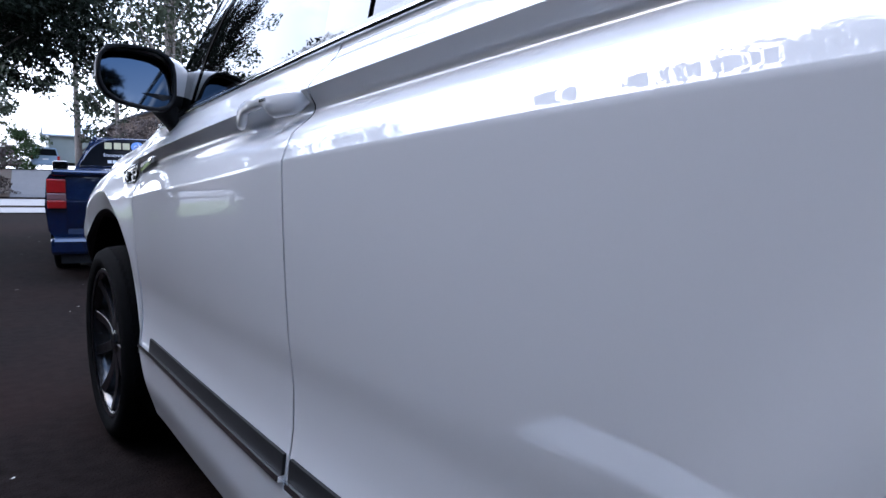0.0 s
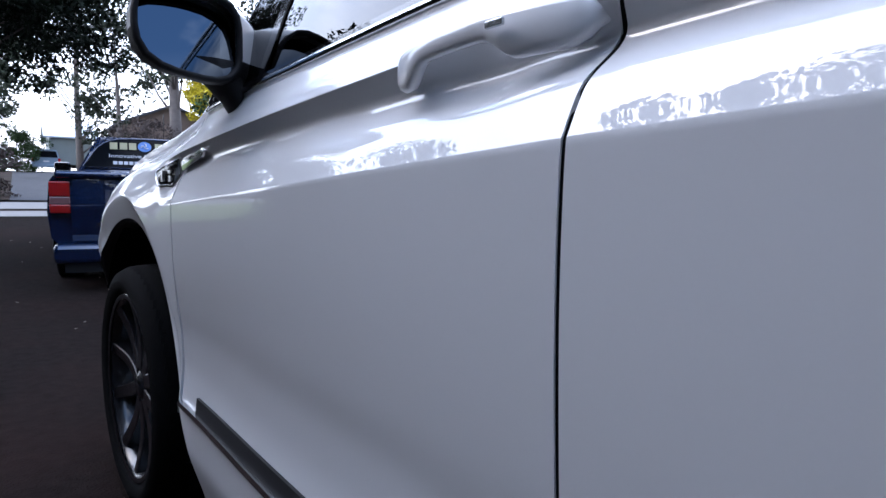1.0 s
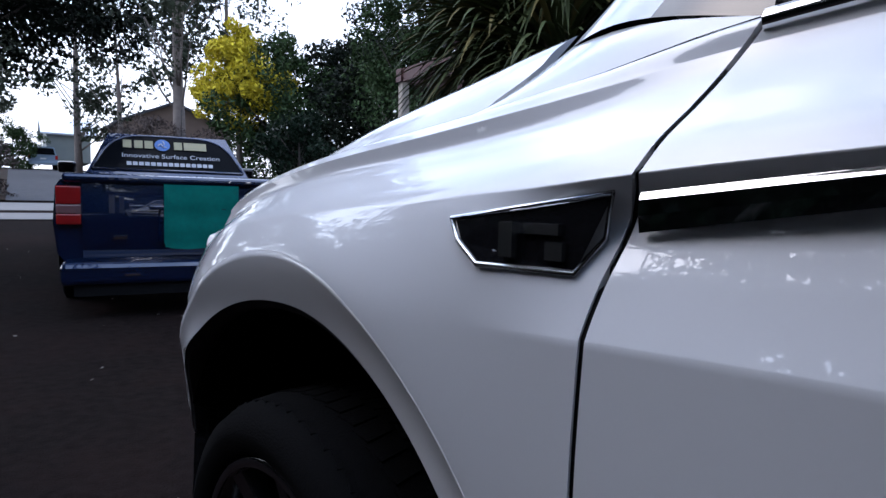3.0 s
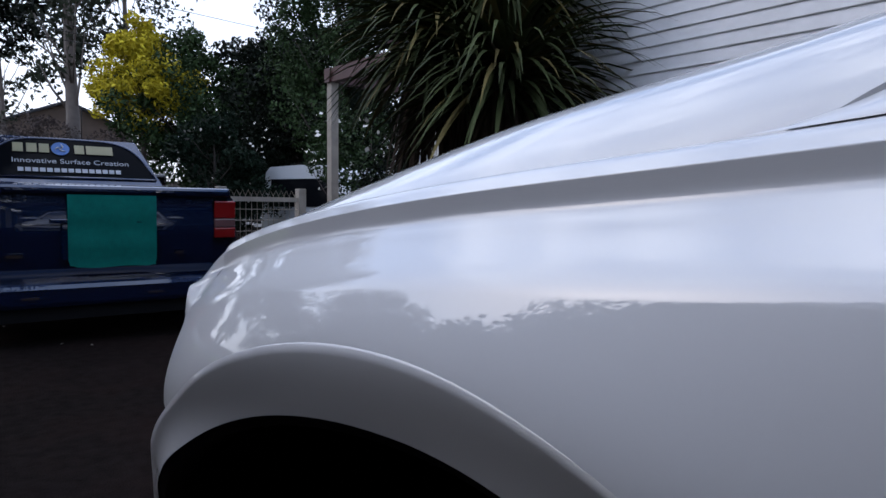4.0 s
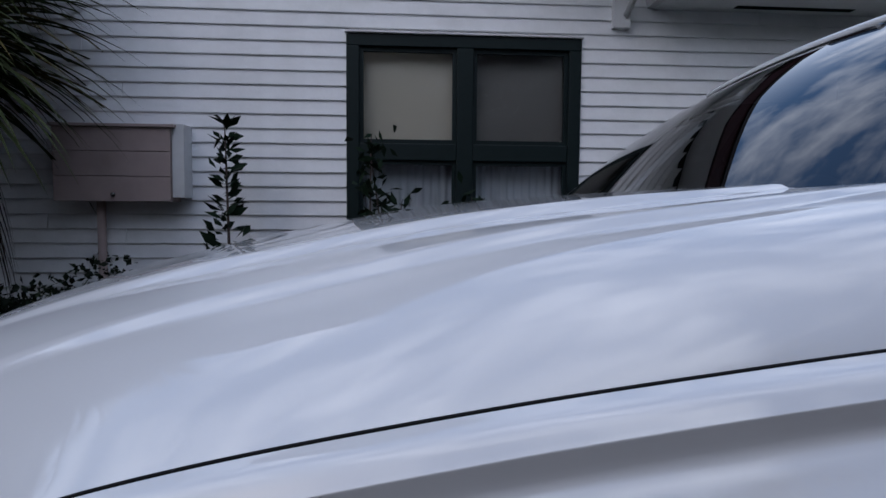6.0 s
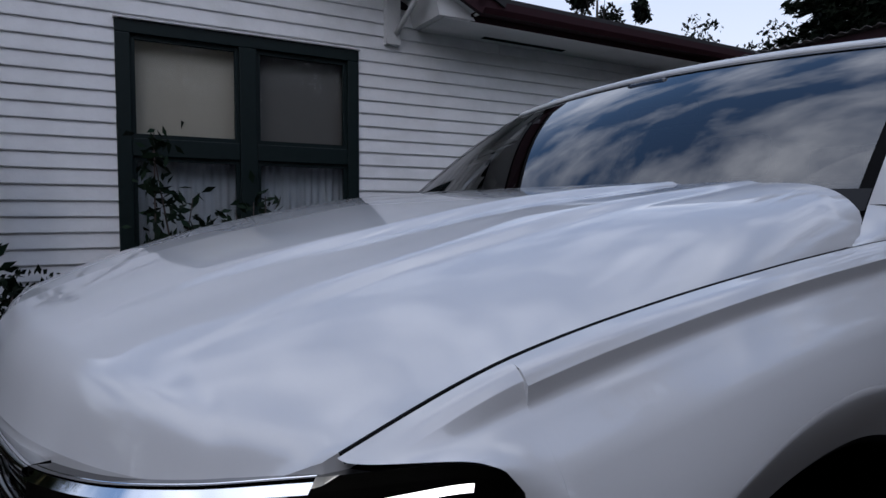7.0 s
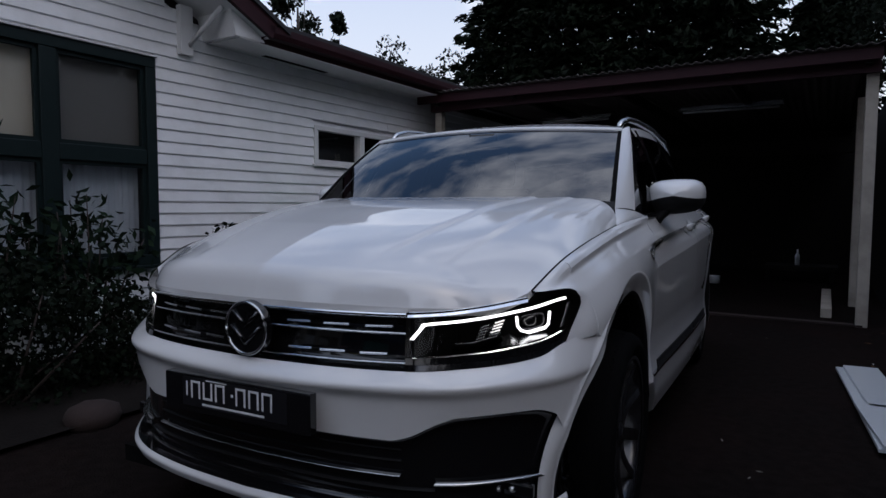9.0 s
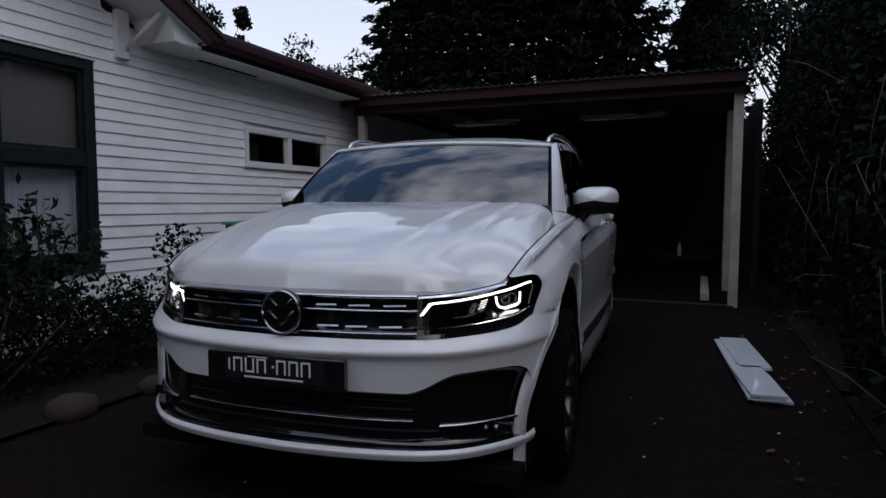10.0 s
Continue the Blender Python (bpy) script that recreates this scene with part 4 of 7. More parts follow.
for sgn in (-1, 1):
    # windscreen pillar with its roof rail, one sweep
    vs = []
    outer = []
    for j in range(25):
        t = j / 24
        xs, ys, zs = screen_point(1.0, t)
        bx, by, bz = (float(hermite([0, 0.15, 0.4, 0.7, 1.0], k, t)) for k in ([0.826, 0.812, 0.778, 0.737, 0.694], [-0.56, -0.60, -0.70, -0.835, -0.955], [1.106, 1.165, 1.285, 1.415, 1.518]))
        for q in range(11):
            w = q / 10
            bulge = 0.018 * math.sin(math.pi * w)
            vs.append((sgn * (xs * (1 - w) + bx * w + bulge * 0.7), ys * (1 - w) + by * w + bulge * 0.5, zs * (1 - w) + bz * w + bulge * 0.6))
    mesh_part("windscreen_pillar", [v for k, v in enumerate(vs) if k % 11 < 7], grid_faces(25, 7, sgn < 0), PAINT, car)
    mesh_part("pillar_trim", [v for k, v in enumerate(vs) if k % 11 >= 6], grid_faces(25, 5, sgn < 0), GLOSS_BLACK, car)
    # piece between the fender and the pillar foot
    vs = []
    for i in range(9):
        q = i / 8
        yq = -0.206 - 0.354 * q
        a = Vector((float(hermite(YK, TOP_X, yq)), yq, float(hermite(YK, TOP_Z, yq)) + 0.001))
        b = Vector((0.786 - 0.034 * q, -0.212 - 0.133 * q, 1.076 + 0.062 * q ** 1.4))
        for j in range(7):
            p = a.lerp(b, j / 6)
            g = 0.012 * q * math.sin(math.pi * j / 6)
            vs.append((sgn * (p.x + g * 0.8), p.y, p.z + g * 0.5))
    mesh_part("pillar_foot", vs, grid_faces(9, 7, sgn < 0), PAINT, car)
    # cabin side above the belt: dark pillars, glass, chrome belt strip
    def cab_band(nm, ya0, ya1, yb0, yb1, t0, t1, out, mt, lab="", n=14, m=8):
        vs = []
        for i in range(n + 1):
            for j in range(m + 1):
                t = t0 + (t1 - t0) * j / m
                ya, yb = pillar_y(t, ya0, ya1), pillar_y(t, yb0, yb1)
                y = ya + (yb - ya) * i / n
                x, y, z = flank(y, t, out)
                vs.append((sgn * x, y, z))
        return mesh_part(nm, vs, grid_faces(n + 1, m + 1, sgn > 0), mt, car, lab)
    for nm, a0, a1, b0, b1 in (("front_quarter_window", -0.57, -0.95, -0.86, -1.03), ("front_side_window", -0.89, -1.06, -1.63, -1.62), ("rear_side_window", -1.74, -1.74, -2.45, -2.40), ("rear_quarter_window", -2.53, -2.48, -2.98, -2.75)):
        g = cab_band(nm, a0, a1, b0, b1, 0.03, 0.90, 0.0, SIDE_GLASS)
        g.visible_shadow = False
    for a0, a1, b0, b1 in ((-0.86, -1.02, -0.89, -1.07), (-1.62, -1.61, -1.75, -1.75), (-2.44, -2.39, -2.54, -2.49)):
        cab_band("window_pillar", a0, a1, b0, b1, 0.0, 0.97, 0.004, GLOSS_BLACK, n=3)
    cab_band("rear_pillar", -2.96, -2.72, -3.30, -3.20, 0.0, 1.0, 0.004, PAINT, n=5)
    cab_band("window_frame_top", -0.95, -0.97, -3.10, -3.10, 0.90, 1.0, 0.003, PAINT, n=24, m=3)
    cab_band("belt_seal", -0.57, -0.59, -2.99, -2.98, -0.01, 0.022, 0.007, GLOSS_BLACK, n=24, m=2)
    vs = []
    for i in range(41):
        y = -0.565 - 2.43 * i / 40
        x, _, z = flank(y, 0.0)
        for dx, dz in ((0.0, -0.010), (0.010, -0.010), (0.012, -0.004), (0.008, 0.002), (0, 0.002)):
            vs.append((sgn * (x + dx), y, z + dz))
    mesh_part("belt_strip", vs, grid_faces(41, 5, sgn > 0), CHROME, car)
    # roof rail
    pts = [(sgn * 0.640, -0.93, 1.525), (sgn * 0.645, -0.985, 1.560), (sgn * 0.650, -1.10, 1.585), (sgn * 0.655, -1.3, 1.598), (sgn * 0.655, -1.8, 1.610), (sgn * 0.64, -2.5, 1.600), (sgn * 0.62, -2.85, 1.572), (sgn * 0.61, -2.95, 1.545)]
    tube_part("roof_rail", pts, 0.015, SATIN, car)

    # door mirror
    mir = new("door_mirror")
    mir.parent = car
    c = Vector((sgn * 0.958, -0.830, 1.192))
    vs, fs = [], []
    nr, nc = 15, 24
    def shell(row, k):
        """Mirror shell: row 0 at the glass, last row at the blunt nose."""
        q = row / (nr - 1)
        an = 2 * math.pi * k / nc
        e = 3.2
        cx, cz = math.cos(an), math.sin(an)
        r = (abs(cx) ** e + abs(cz) ** e) ** (-1 / e)
        w = (0.092 + 0.030 * min(1.0, 2.5 * q)) * (1 - q ** 2.6) ** 0.5 if q < 1 else 0
        h = 0.076 * (1 - q ** 2.3) ** 0.5 if q < 1 else 0
        x = cx * r * w + 0.0
        z = cz * r * h + (0.018 * (x * 8) * (1 - q) if cz < 0 else 0.004 * q)
        return (c.x + sgn * (x - 0.030 * min(1.0, 2.5 * q)), c.y + 0.012 + 0.135 * q - 0.10 * abs(x) * (x > 0) , c.z + z)
    for row in range(nr):
        for k in range(nc):
            vs.append(shell(row, k))
    up = [(row, k) for row in range(nr - 1) for k in range(nc)]
    f_top, f_low = [], []
    for row, k in up:
        a, b = row * nc + k, row * nc + (k + 1) % nc
        f = (a, b, b + nc, a + nc)
        f = f if sgn > 0 else f[::-1]
        (f_low if math.sin(2 * math.pi * (k + 0.5) / nc) < -0.2 else f_top).append(f)
    mesh_part("mirror_cap", vs, f_top, PAINT, mir, "white mirror cap")
    mesh_part("mirror_base_shell", vs, f_low, MATT_BLACK, mir)
    # rim and glass
    rim_v, gl_v = [], []
    for k in range(nc):
        x, y, z = shell(0, k)
        rim_v.append((x, y, z))
    for k in range(nc):
        x, y, z = shell(0, k)
        d = Vector((x, y, z)) - c
        rim_v.append((c.x + d.x * 0.985, y - 0.016, c.z + d.z * 0.985))
    for k in range(nc):
        x, y, z = shell(0, k)
        d = Vector((x, y, z)) - c
        rim_v.append((c.x + d.x * 0.91, y - 0.014, c.z + d.z * 0.89))
    for k in range(nc):
        x, y, z = shell(0, k)
        d = Vector((x, y, z)) - c
        rim_v.append((c.x + d.x * 0.90, y - 0.002, c.z + d.z * 0.88))
    fs = []
    for rr in range(3):
        for k in range(nc):
            a, b = rr * nc + k, rr * nc + (k + 1) % nc
            fs.append((a, a + nc, b + nc, b))
    mesh_part("mirror_rim", rim_v, fs, MATT_BLACK, mir)
    gv = rim_v[3 * nc:]
    mesh_part("mirror_glass", [(x, c.y + 0.018 - 0.05 * sgn * (x - c.x) + 0.22 * (z - c.z), z) for x, y, z in gv], [tuple(range(nc))], MIRROR, mir, "reflecting glass", smooth=False)
    # foot on the door
    vs = []
    foot = [(sgn * 0.852, -0.772, 1.066, 0.014, 0.034), (sgn * 0.862, -0.770, 1.090, 0.020, 0.038), (sgn * 0.880, -0.770, 1.120, 0.034, 0.042), (sgn * 0.915, -0.780, 1.155, 0.062, 0.048)]
    for x, y, z, a, b in foot:
        for k in range(12):
            an = 2 * math.pi * k / 12
            vs.append((x + a * math.cos(an), y + b * math.sin(an), z))
    fs = []
    for i in range(3):
        for k in range(12):
            p, q = i * 12 + k, i * 12 + (k + 1) % 12
            fs.append((p, q, q + 12, p + 12))
    fs += [tuple(range(12))[::-1], tuple(36 + k for k in range(12))]
    mesh_part("mirror_foot", vs, fs, MATT_BLACK, mir)

    # door handles over a shallow dished cup
    for yh in HANDLE_Y:
        ya, yb = yh + 0.115, yh - 0.150
        h = new("door_handle")
        h.parent = car
        zc = float(hermite(YK, CR_Z, yh)) - 0.004
        vs, n, sd = [], 36, 12
        for i in range(n + 1):
            q = i / n
            y = ya + (yb - ya) * q
            x = side_x(y, zc - 0.006)
            lift = 0.030 * math.sin(math.pi * min(1, max(0, q))) ** 0.55 - 0.002
            arch = ease(0.16, 0.27, q) * (1 - ease(0.58, 0.74, q))
            top, low = 0.016 - 0.006 * abs(2 * q - 1) ** 3, -0.027 + 0.021 * arch + 0.010 * max(0, abs(2 * q - 1) - 0.8) / 0.2
            endf = min(1, 10 * q + 0.30, 10 * (1 - q) + 0.40)
            zz, hh = zc + 0.008 * (q - 0.5) + (top + low) / 2, (top - low) / 2
            for k in range(sd):
                an = 2 * math.pi * k / sd
                vs.append((sgn * (x + lift + (0.009 - 0.002 * arch) * endf * math.copysign(abs(math.cos(an)) ** 0.7, math.cos(an))), y, zz + hh * endf * math.copysign(abs(math.sin(an)) ** 0.75, math.sin(an))))
        fs = []
        for i in range(n):
            for k in range(sd):
                a, b = i * sd + k, i * sd + (k + 1) % sd
                fs.append((a, b, b + sd, a + sd) if sgn < 0 else (a, a + sd, b + sd, b))
        fs += [tuple(range(sd)), tuple(n * sd + k for k in range(sd))]
        mesh_part("grip", vs, fs, PAINT, h)
        xk = side_x(yh - 0.067, zc) + 0.036
        box_part("key_sensor", (sgn * xk - 0.002, sgn * xk + 0.002, yh - 0.078, yh - 0.058, zc - 0.001, zc + 0.005), SATIN, h, bevel=0.001)
    # chrome-edged badge vent on the fender, running on into the door
    vent = new("fender_badge")
    vent.parent = car
    tagged(vent, "chrome-edged dark badge between fender and door")

    def on_side(y, z, out):
        return (sgn * (side_x(y, z) + out), y, z)

    ring2 = [(-0.338, 0.975), (-0.352, 0.957), (-0.378, 0.940), (-0.468, 0.941), (-0.485, 0.965), (-0.494, 0.996), (-0.40, 0.983)]
    tube_part("badge_frame", [on_side(y, z, 0.003) for y, z in ring2 + ring2[:2]], 0.0024, SATIN, vent, sides=6)
    vs = [on_side(y, z, 0.0025 + (0.0)) for y, z in ring2]
    mesh_part("badge_back", vs, [tuple(range(len(vs)))], GLOSS_BLACK, vent, smooth=False)
    for k, (y0, y1, z0, z1) in enumerate(((-0.402, -0.416, 0.948, 0.974), (-0.416, -0.455, 0.966, 0.974), (-0.443, -0.459, 0.948, 0.961))):
        p = on_side((y0 + y1) / 2, (z0 + z1) / 2, 0.006)
        box_part("badge_bar", (p[0] - 0.003, p[0] + 0.003, y1, y0, z0, z1), SATIN, vent)
    vs = []
    for i in range(16):
        q = i / 15
        y = -0.512 - 0.180 * q
        zc = 0.984 + 0.020 * q
        hh = 0.0135 * (1 - 0.35 * q) * (1 if q < 0.86 else max(0.05, (1 - q) / 0.14))
        for dz, o in ((-hh, -0.002), (-hh, 0.003), (-hh * 0.2, 0.005), (hh * 0.55, 0.0045), (hh, 0.002), (hh, -0.004)):
            vs.append((sgn * (side_x(y, zc) + o + 0.004), y, zc + dz))
    mesh_part("badge_blade", vs, grid_faces(16, 6, sgn < 0), CHROME, vent, smooth=False)

# rear end, underside and the cabin
bm = bmesh.new()
box(bm, -0.79, 0.79, -3.62, -3.50, 0.30, 1.16, bevel=0.05)
part("tailgate", bm, PAINT, car)
vs = [(-0.60, -3.19, 1.52), (0.60, -3.19, 1.52), (0.72, -3.52, 1.16), (-0.72, -3.52, 1.16)]
mesh_part("rear_window", vs, [(0, 1, 2, 3)], SIDE_GLASS, car, smooth=False)
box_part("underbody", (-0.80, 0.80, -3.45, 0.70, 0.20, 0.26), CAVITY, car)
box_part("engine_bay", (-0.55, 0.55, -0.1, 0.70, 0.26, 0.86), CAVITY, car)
bm = bmesh.new()
prism(bm, [(-0.47, 1.115), (-0.62, 1.10), (-0.80, 1.06), (-0.82, 0.70), (-0.47, 0.70)], 1.28, Matrix.Translation((-0.64, 0, 0)) @ Matrix.Rotation(radians(-90), 4, "Z") @ Matrix.Diagonal((-1, 1, 1, 1)))
part("dashboard", bm, CABIN, car)
wheel_pts = [(0.37 + 0.185 * math.cos(2 * math.pi * k / 32), -0.90 - 0.07 * math.sin(2 * math.pi * k / 32), 1.06 + 0.17 * math.sin(2 * math.pi * k / 32)) for k in range(33)]
tube_part("steering_wheel", wheel_pts, 0.016, CABIN, car)
for sx in (-0.37, 0.37):
    for sy in (-1.45, -2.35):
        seat = new("car_seat")
        seat.parent = car
        bm = bmesh.new()
        box(bm, sx - 0.24, sx + 0.24, sy - 0.25, sy + 0.28, 0.55, 0.72, bevel=0.05)
        part("seat_cushion", bm, CABIN, seat, smooth=True)
        bm = bmesh.new()
        box(bm, -0.24, 0.24, -0.07, 0.07, 0, 0.62, bevel=0.05, m=Matrix.Translation((sx, sy - 0.24, 0.66)) @ Matrix.Rotation(radians(14), 4, "X"))
        part("backrest", bm, CABIN, seat, smooth=True)
        bm = bmesh.new()
        box(bm, -0.13, 0.13, -0.05, 0.05, 0, 0.19, bevel=0.04, m=Matrix.Translation((sx, sy - 0.40, 1.28)) @ Matrix.Rotation(radians(8), 4, "X"))
        part("headrest", bm, CABIN, seat, smooth=True)
bm = bmesh.new()
box(bm, -0.12, 0.12, -0.83, -0.80, 1.38, 1.45, bevel=0.012)
part("rear_view_mirror", bm, GLOSS_BLACK, car)
# the car stands a little askew to the house
car.location = (0.0229, 0.0027, 0)
car.rotation_euler = (0, 0, radians(4.5))


# ---- materials of the place ----
ASPHALT = material("worn_asphalt", (0.0105, 0.0080, 0.0074), 0.95, spec=0.02, var=0.9, scale=17.0, bump=1.0, bump_scale=90, dirt=(0.020, 0.0115, 0.010), dirt_scale=0.7, dirt_amount=0.8)
BOARD = material("white_weatherboard_paint", (0.80, 0.80, 0.81), 0.6, var=0.05, scale=5, dirt=(0.42, 0.42, 0.40), dirt_scale=2.0, dirt_amount=0.35, bump=0.12, bump_scale=45, random_value=0.03)
GREEN_PAINT = material("dark_green_paint", (0.004, 0.011, 0.011), 0.5, spec=0.25, var=0.25, scale=20, bump=0.05, bump_scale=120)
TRIM_WHITE = material("white_trim_paint", (0.66, 0.66, 0.66), 0.5, var=0.06, scale=8, dirt=(0.4, 0.38, 0.35), dirt_scale=3, dirt_amount=0.3)
# timber with the carport's inner shade put into its colour
SHADED_TIMBER = material("shaded_timber", (0.013, 0.011, 0.010), 0.85, spec=0.2, var=0.4, scale=6, bump=0.3, bump_scale=40)
MAROON = material("maroon_gutter_paint", (0.026, 0.007, 0.010), 0.6, spec=0.2, var=0.2, scale=12)
BROWN = material("red_brown_paint", (0.075, 0.030, 0.027), 0.6, var=0.25, scale=10)
ROOF_DARK = material("dark_roof_tiles", (0.02, 0.02, 0.022), 0.8, var=0.4, scale=10, bump=0.5, bump_scale=20)
ROOF_STEEL = material("weathered_roof_steel", (0.10, 0.085, 0.08), 0.7, metal=0.1, var=0.3, scale=4)
POST_WOOD = material("grey_cream_post_paint", (0.42, 0.37, 0.31), 0.7, var=0.2, scale=7, dirt=(0.16, 0.13, 0.10), dirt_scale=3, dirt_amount=0.6)
BEIGE = material("faded_pink_beige_paint", (0.36, 0.28, 0.26), 0.65, var=0.1, scale=6, dirt=(0.22, 0.16, 0.15), dirt_scale=4, dirt_amount=0.4)
BLIND = material("cream_roller_blind", (0.66, 0.60, 0.50), 0.8, var=0.05, scale=30)
BLIND_DARK = material("grey_roller_blind", (0.20, 0.19, 0.18), 0.8, var=0.05, scale=30)
CURTAIN = material("sheer_white_curtain", (0.58, 0.61, 0.66), 0.8, var=0.1, scale=14)
PANE = glass("window_pane", (0.92, 0.93, 0.93), 1.28)
# near-black: the darkness of the unlit rooms is put into this colour
ROOM_SHADE = material("unlit_room_shade", (0.03, 0.03, 0.033), 0.9, var=0.1, scale=4)
CONCRETE = material("pale_concrete", (0.15, 0.145, 0.14), 0.9, var=0.15, scale=6, bump=0.3, bump_scale=120)
GREEN_PLASTIC = material("green_bin_plastic", (0.02, 0.16, 0.06), 0.45, var=0.1, scale=12)
DARK_GREEN_PLASTIC = material("dark_bin_plastic", (0.02, 0.05, 0.03), 0.5, var=0.1, scale=12)
BARK = material("rough_bark", (0.055, 0.045, 0.038), 0.9, var=0.4, scale=8, bump=0.8, bump_scale=30)
PALE_BARK = material("smooth_gum_bark", (0.12, 0.10, 0.09), 0.8, var=0.35, scale=5, bump=0.3, bump_scale=20)
STONE = material("garden_stone", (0.022, 0.012, 0.010), 0.9, var=0.3, scale=6, bump=0.5, bump_scale=30)
# soil of the beds; also the painted shade inside the hedge
SOIL_AND_SHADE = material("soil_and_hedge_shade", (0.010, 0.008, 0.007), 0.95, spec=0.1, var=0.4, scale=9, bump=0.6, bump_scale=60)
UTE_BLUE = material("deep_blue_car_paint", (0.003, 0.016, 0.062), 0.25, metal=0.45, coat=1.0, var=0.1, scale=200)
UTE_BLUE.node_tree.nodes["Principled BSDF"].inputs["Coat IOR"].default_value = 1.8
LAMP_RED = material("red_lamp_plastic", (0.30, 0.012, 0.012), 0.15, coat=0.6)
LAMP_CLEAR = material("clear_lamp_plastic", (0.20, 0.10, 0.10), 0.15, coat=0.6)
TEAL = material("teal_microfibre_cloth", (0.0, 0.20, 0.155), 0.95, var=0.25, scale=25, bump=0.6, bump_scale=180)
SIGN_GOLD = material("gold_film_letters", (0.42, 0.38, 0.22), 0.5)
SIGN_WHITE = material("white_film_letters", (0.55, 0.56, 0.6), 0.5)
SIGN_BLUE = material("blue_film_disc", (0.10, 0.22, 0.55), 0.5)
CAR_GREY = material("silver_blue_car_paint", (0.22, 0.30, 0.40), 0.3, metal=0.4, coat=0.8)
VAN_WHITE = material("white_van_paint", (0.62, 0.64, 0.66), 0.35, coat=0.6)
DARK_GLASS = material("dark_vehicle_glass", (0.006, 0.007, 0.009), 0.06, spec=0.04)


def leaf_material(name, color, var=0.45, rough=0.55):
    m = material(name, color, max(rough, 0.5), random_value=var, spec=0.05)
    m.node_tree.nodes["Principled BSDF"].inputs["Transmission Weight"].default_value = 0.0
    return m


# far darker than real leaves: the plants' shade is put into the colour
LEAF_SHADED = leaf_material("shaded_evergreen_leaf", (0.006, 0.0095, 0.0055))
LEAF_GREEN = leaf_material("garden_leaf", (0.029, 0.049, 0.019))
LEAF_GUM = leaf_material("gum_leaf", (0.034, 0.042, 0.028))
LEAF_YELLOW = leaf_material("yellow_wattle_blossom", (0.42, 0.35, 0.025), 0.35)
LEAF_STRAP = leaf_material("strap_leaf", (0.050, 0.062, 0.026), 0.5, 0.4)
LEAF_BRONZE = leaf_material("yellowing_strap_leaf", (0.12, 0.10, 0.04), 0.4, 0.5)
LEAF_DRY = leaf_material("dry_strap_leaf", (0.050, 0.036, 0.026), 0.4, 0.7)
LEAF_LITTER = leaf_material("dry_leaf_litter", (0.095, 0.048, 0.024), 0.5, 0.8)
LEAF_GLOSSY = leaf_material("glossy_shrub_leaf", (0.010, 0.019, 0.011), 0.45, 0.6)
BLOSSOM = material("white_blossom", (0.6, 0.58, 0.54), 0.7)
TWIG = material("bare_twigs", (0.050, 0.036, 0.032), 0.9, var=0.3, scale=12)
GRASS = leaf_material("verge_grass", (0.10, 0.13, 0.04), 0.4, 0.7)


# ---- ground ----
def ground_z(y):
    return float(np.interp(y, [-400, 2.0, 3.2, 5.6, 7.2, 13.0, 17.0, 36.0, 52.0, 120.0, 1000.0], [0, 0, 0.0, 0.12, 0.26, 0.58, 0.86, 1.95, 2.90, 5.5, 8.0]))


xs = np.r_[-900, -300, -100, -40, -20, np.arange(-10, 10.1, 1.0), 20, 40, 100, 300, 900]
ys = np.r_[-900, -300, -100, -40, np.arange(-16, 60.1, 0.8), 80, 120, 300, 1000]
vs = [(x, y, ground_z(y)) for x in xs for y in ys]
tagged(mesh_part("ground", vs, grid_faces(len(xs), len(ys)), ASPHALT), "worn dark asphalt driveway rising to the street", "driveway", kind="structure")


def strip_on_ground(name, x0, x1, y0, y1, lift, mat, label, category, nx=8, ny=14):
    vs = [(x0 + (x1 - x0) * i / nx, y0 + (y1 - y0) * j / ny, ground_z(y0 + (y1 - y0) * j / ny) + lift) for i in range(nx + 1) for j in range(ny + 1)]
    return tagged(mesh_part(name, vs, grid_faces(nx + 1, ny + 1), mat), label, category, kind="structure")


strip_on_ground("pavement", -30, 40, 12.6, 13.9, 0.02, CONCRETE, "pale concrete kerb and gutter across the street mouth", "kerb")
strip_on_ground("road", -60, 60, 14.6, 16.6, 0.008, CONCRETE, "pale grey street crossing behind the driveway", "road")
strip_on_ground("garden_bed", 1.75, 3.36, -1.3, 7.0, 0.03, SOIL_AND_SHADE, "dark garden soil along the house", "garden bed")
strip_on_ground("hedge_bed", -6.0, -2.2, -9.0, 9.0, 0.02, SOIL_AND_SHADE, "dark soil and litter under the hedge", "garden bed")
LITTER_BANK = material("leaf_litter_bank", (0.026, 0.016, 0.012), 0.95, spec=0.1, var=0.5, scale=5, bump=0.8, bump_scale=30, dirt=(0.03, 0.03, 0.018), dirt_scale=0.8, dirt_amount=0.7)
strip_on_ground("far_verge", -30.0, -1.25, 17.0, 48.0, 0.04, LITTER_BANK, "brown leaf litter bank beside the far driveway", "verge", 8, 30)
strip_on_ground("far_garden", 2.6, 30.0, 17.0, 48.0, 0.04, LITTER_BANK, "brown leaf litter bank beside the far driveway", "verge", 8, 30)
FAR_ASPHALT = material("pale_worn_asphalt", (0.060, 0.061, 0.066), 0.9, spec=0.1, var=0.3, scale=3, bump=0.4, bump_scale=80)
strip_on_ground("far_driveway", -1.25, 2.6, 17.0, 49.5, 0.03, FAR_ASPHALT, "pale worn asphalt driveway rising across the street", "driveway", 4, 30)
strip_on_ground("grass_verge", -9.0, -1.9, 9.2, 12.6, 0.03, GRASS, "thin green grass verge", "verge")


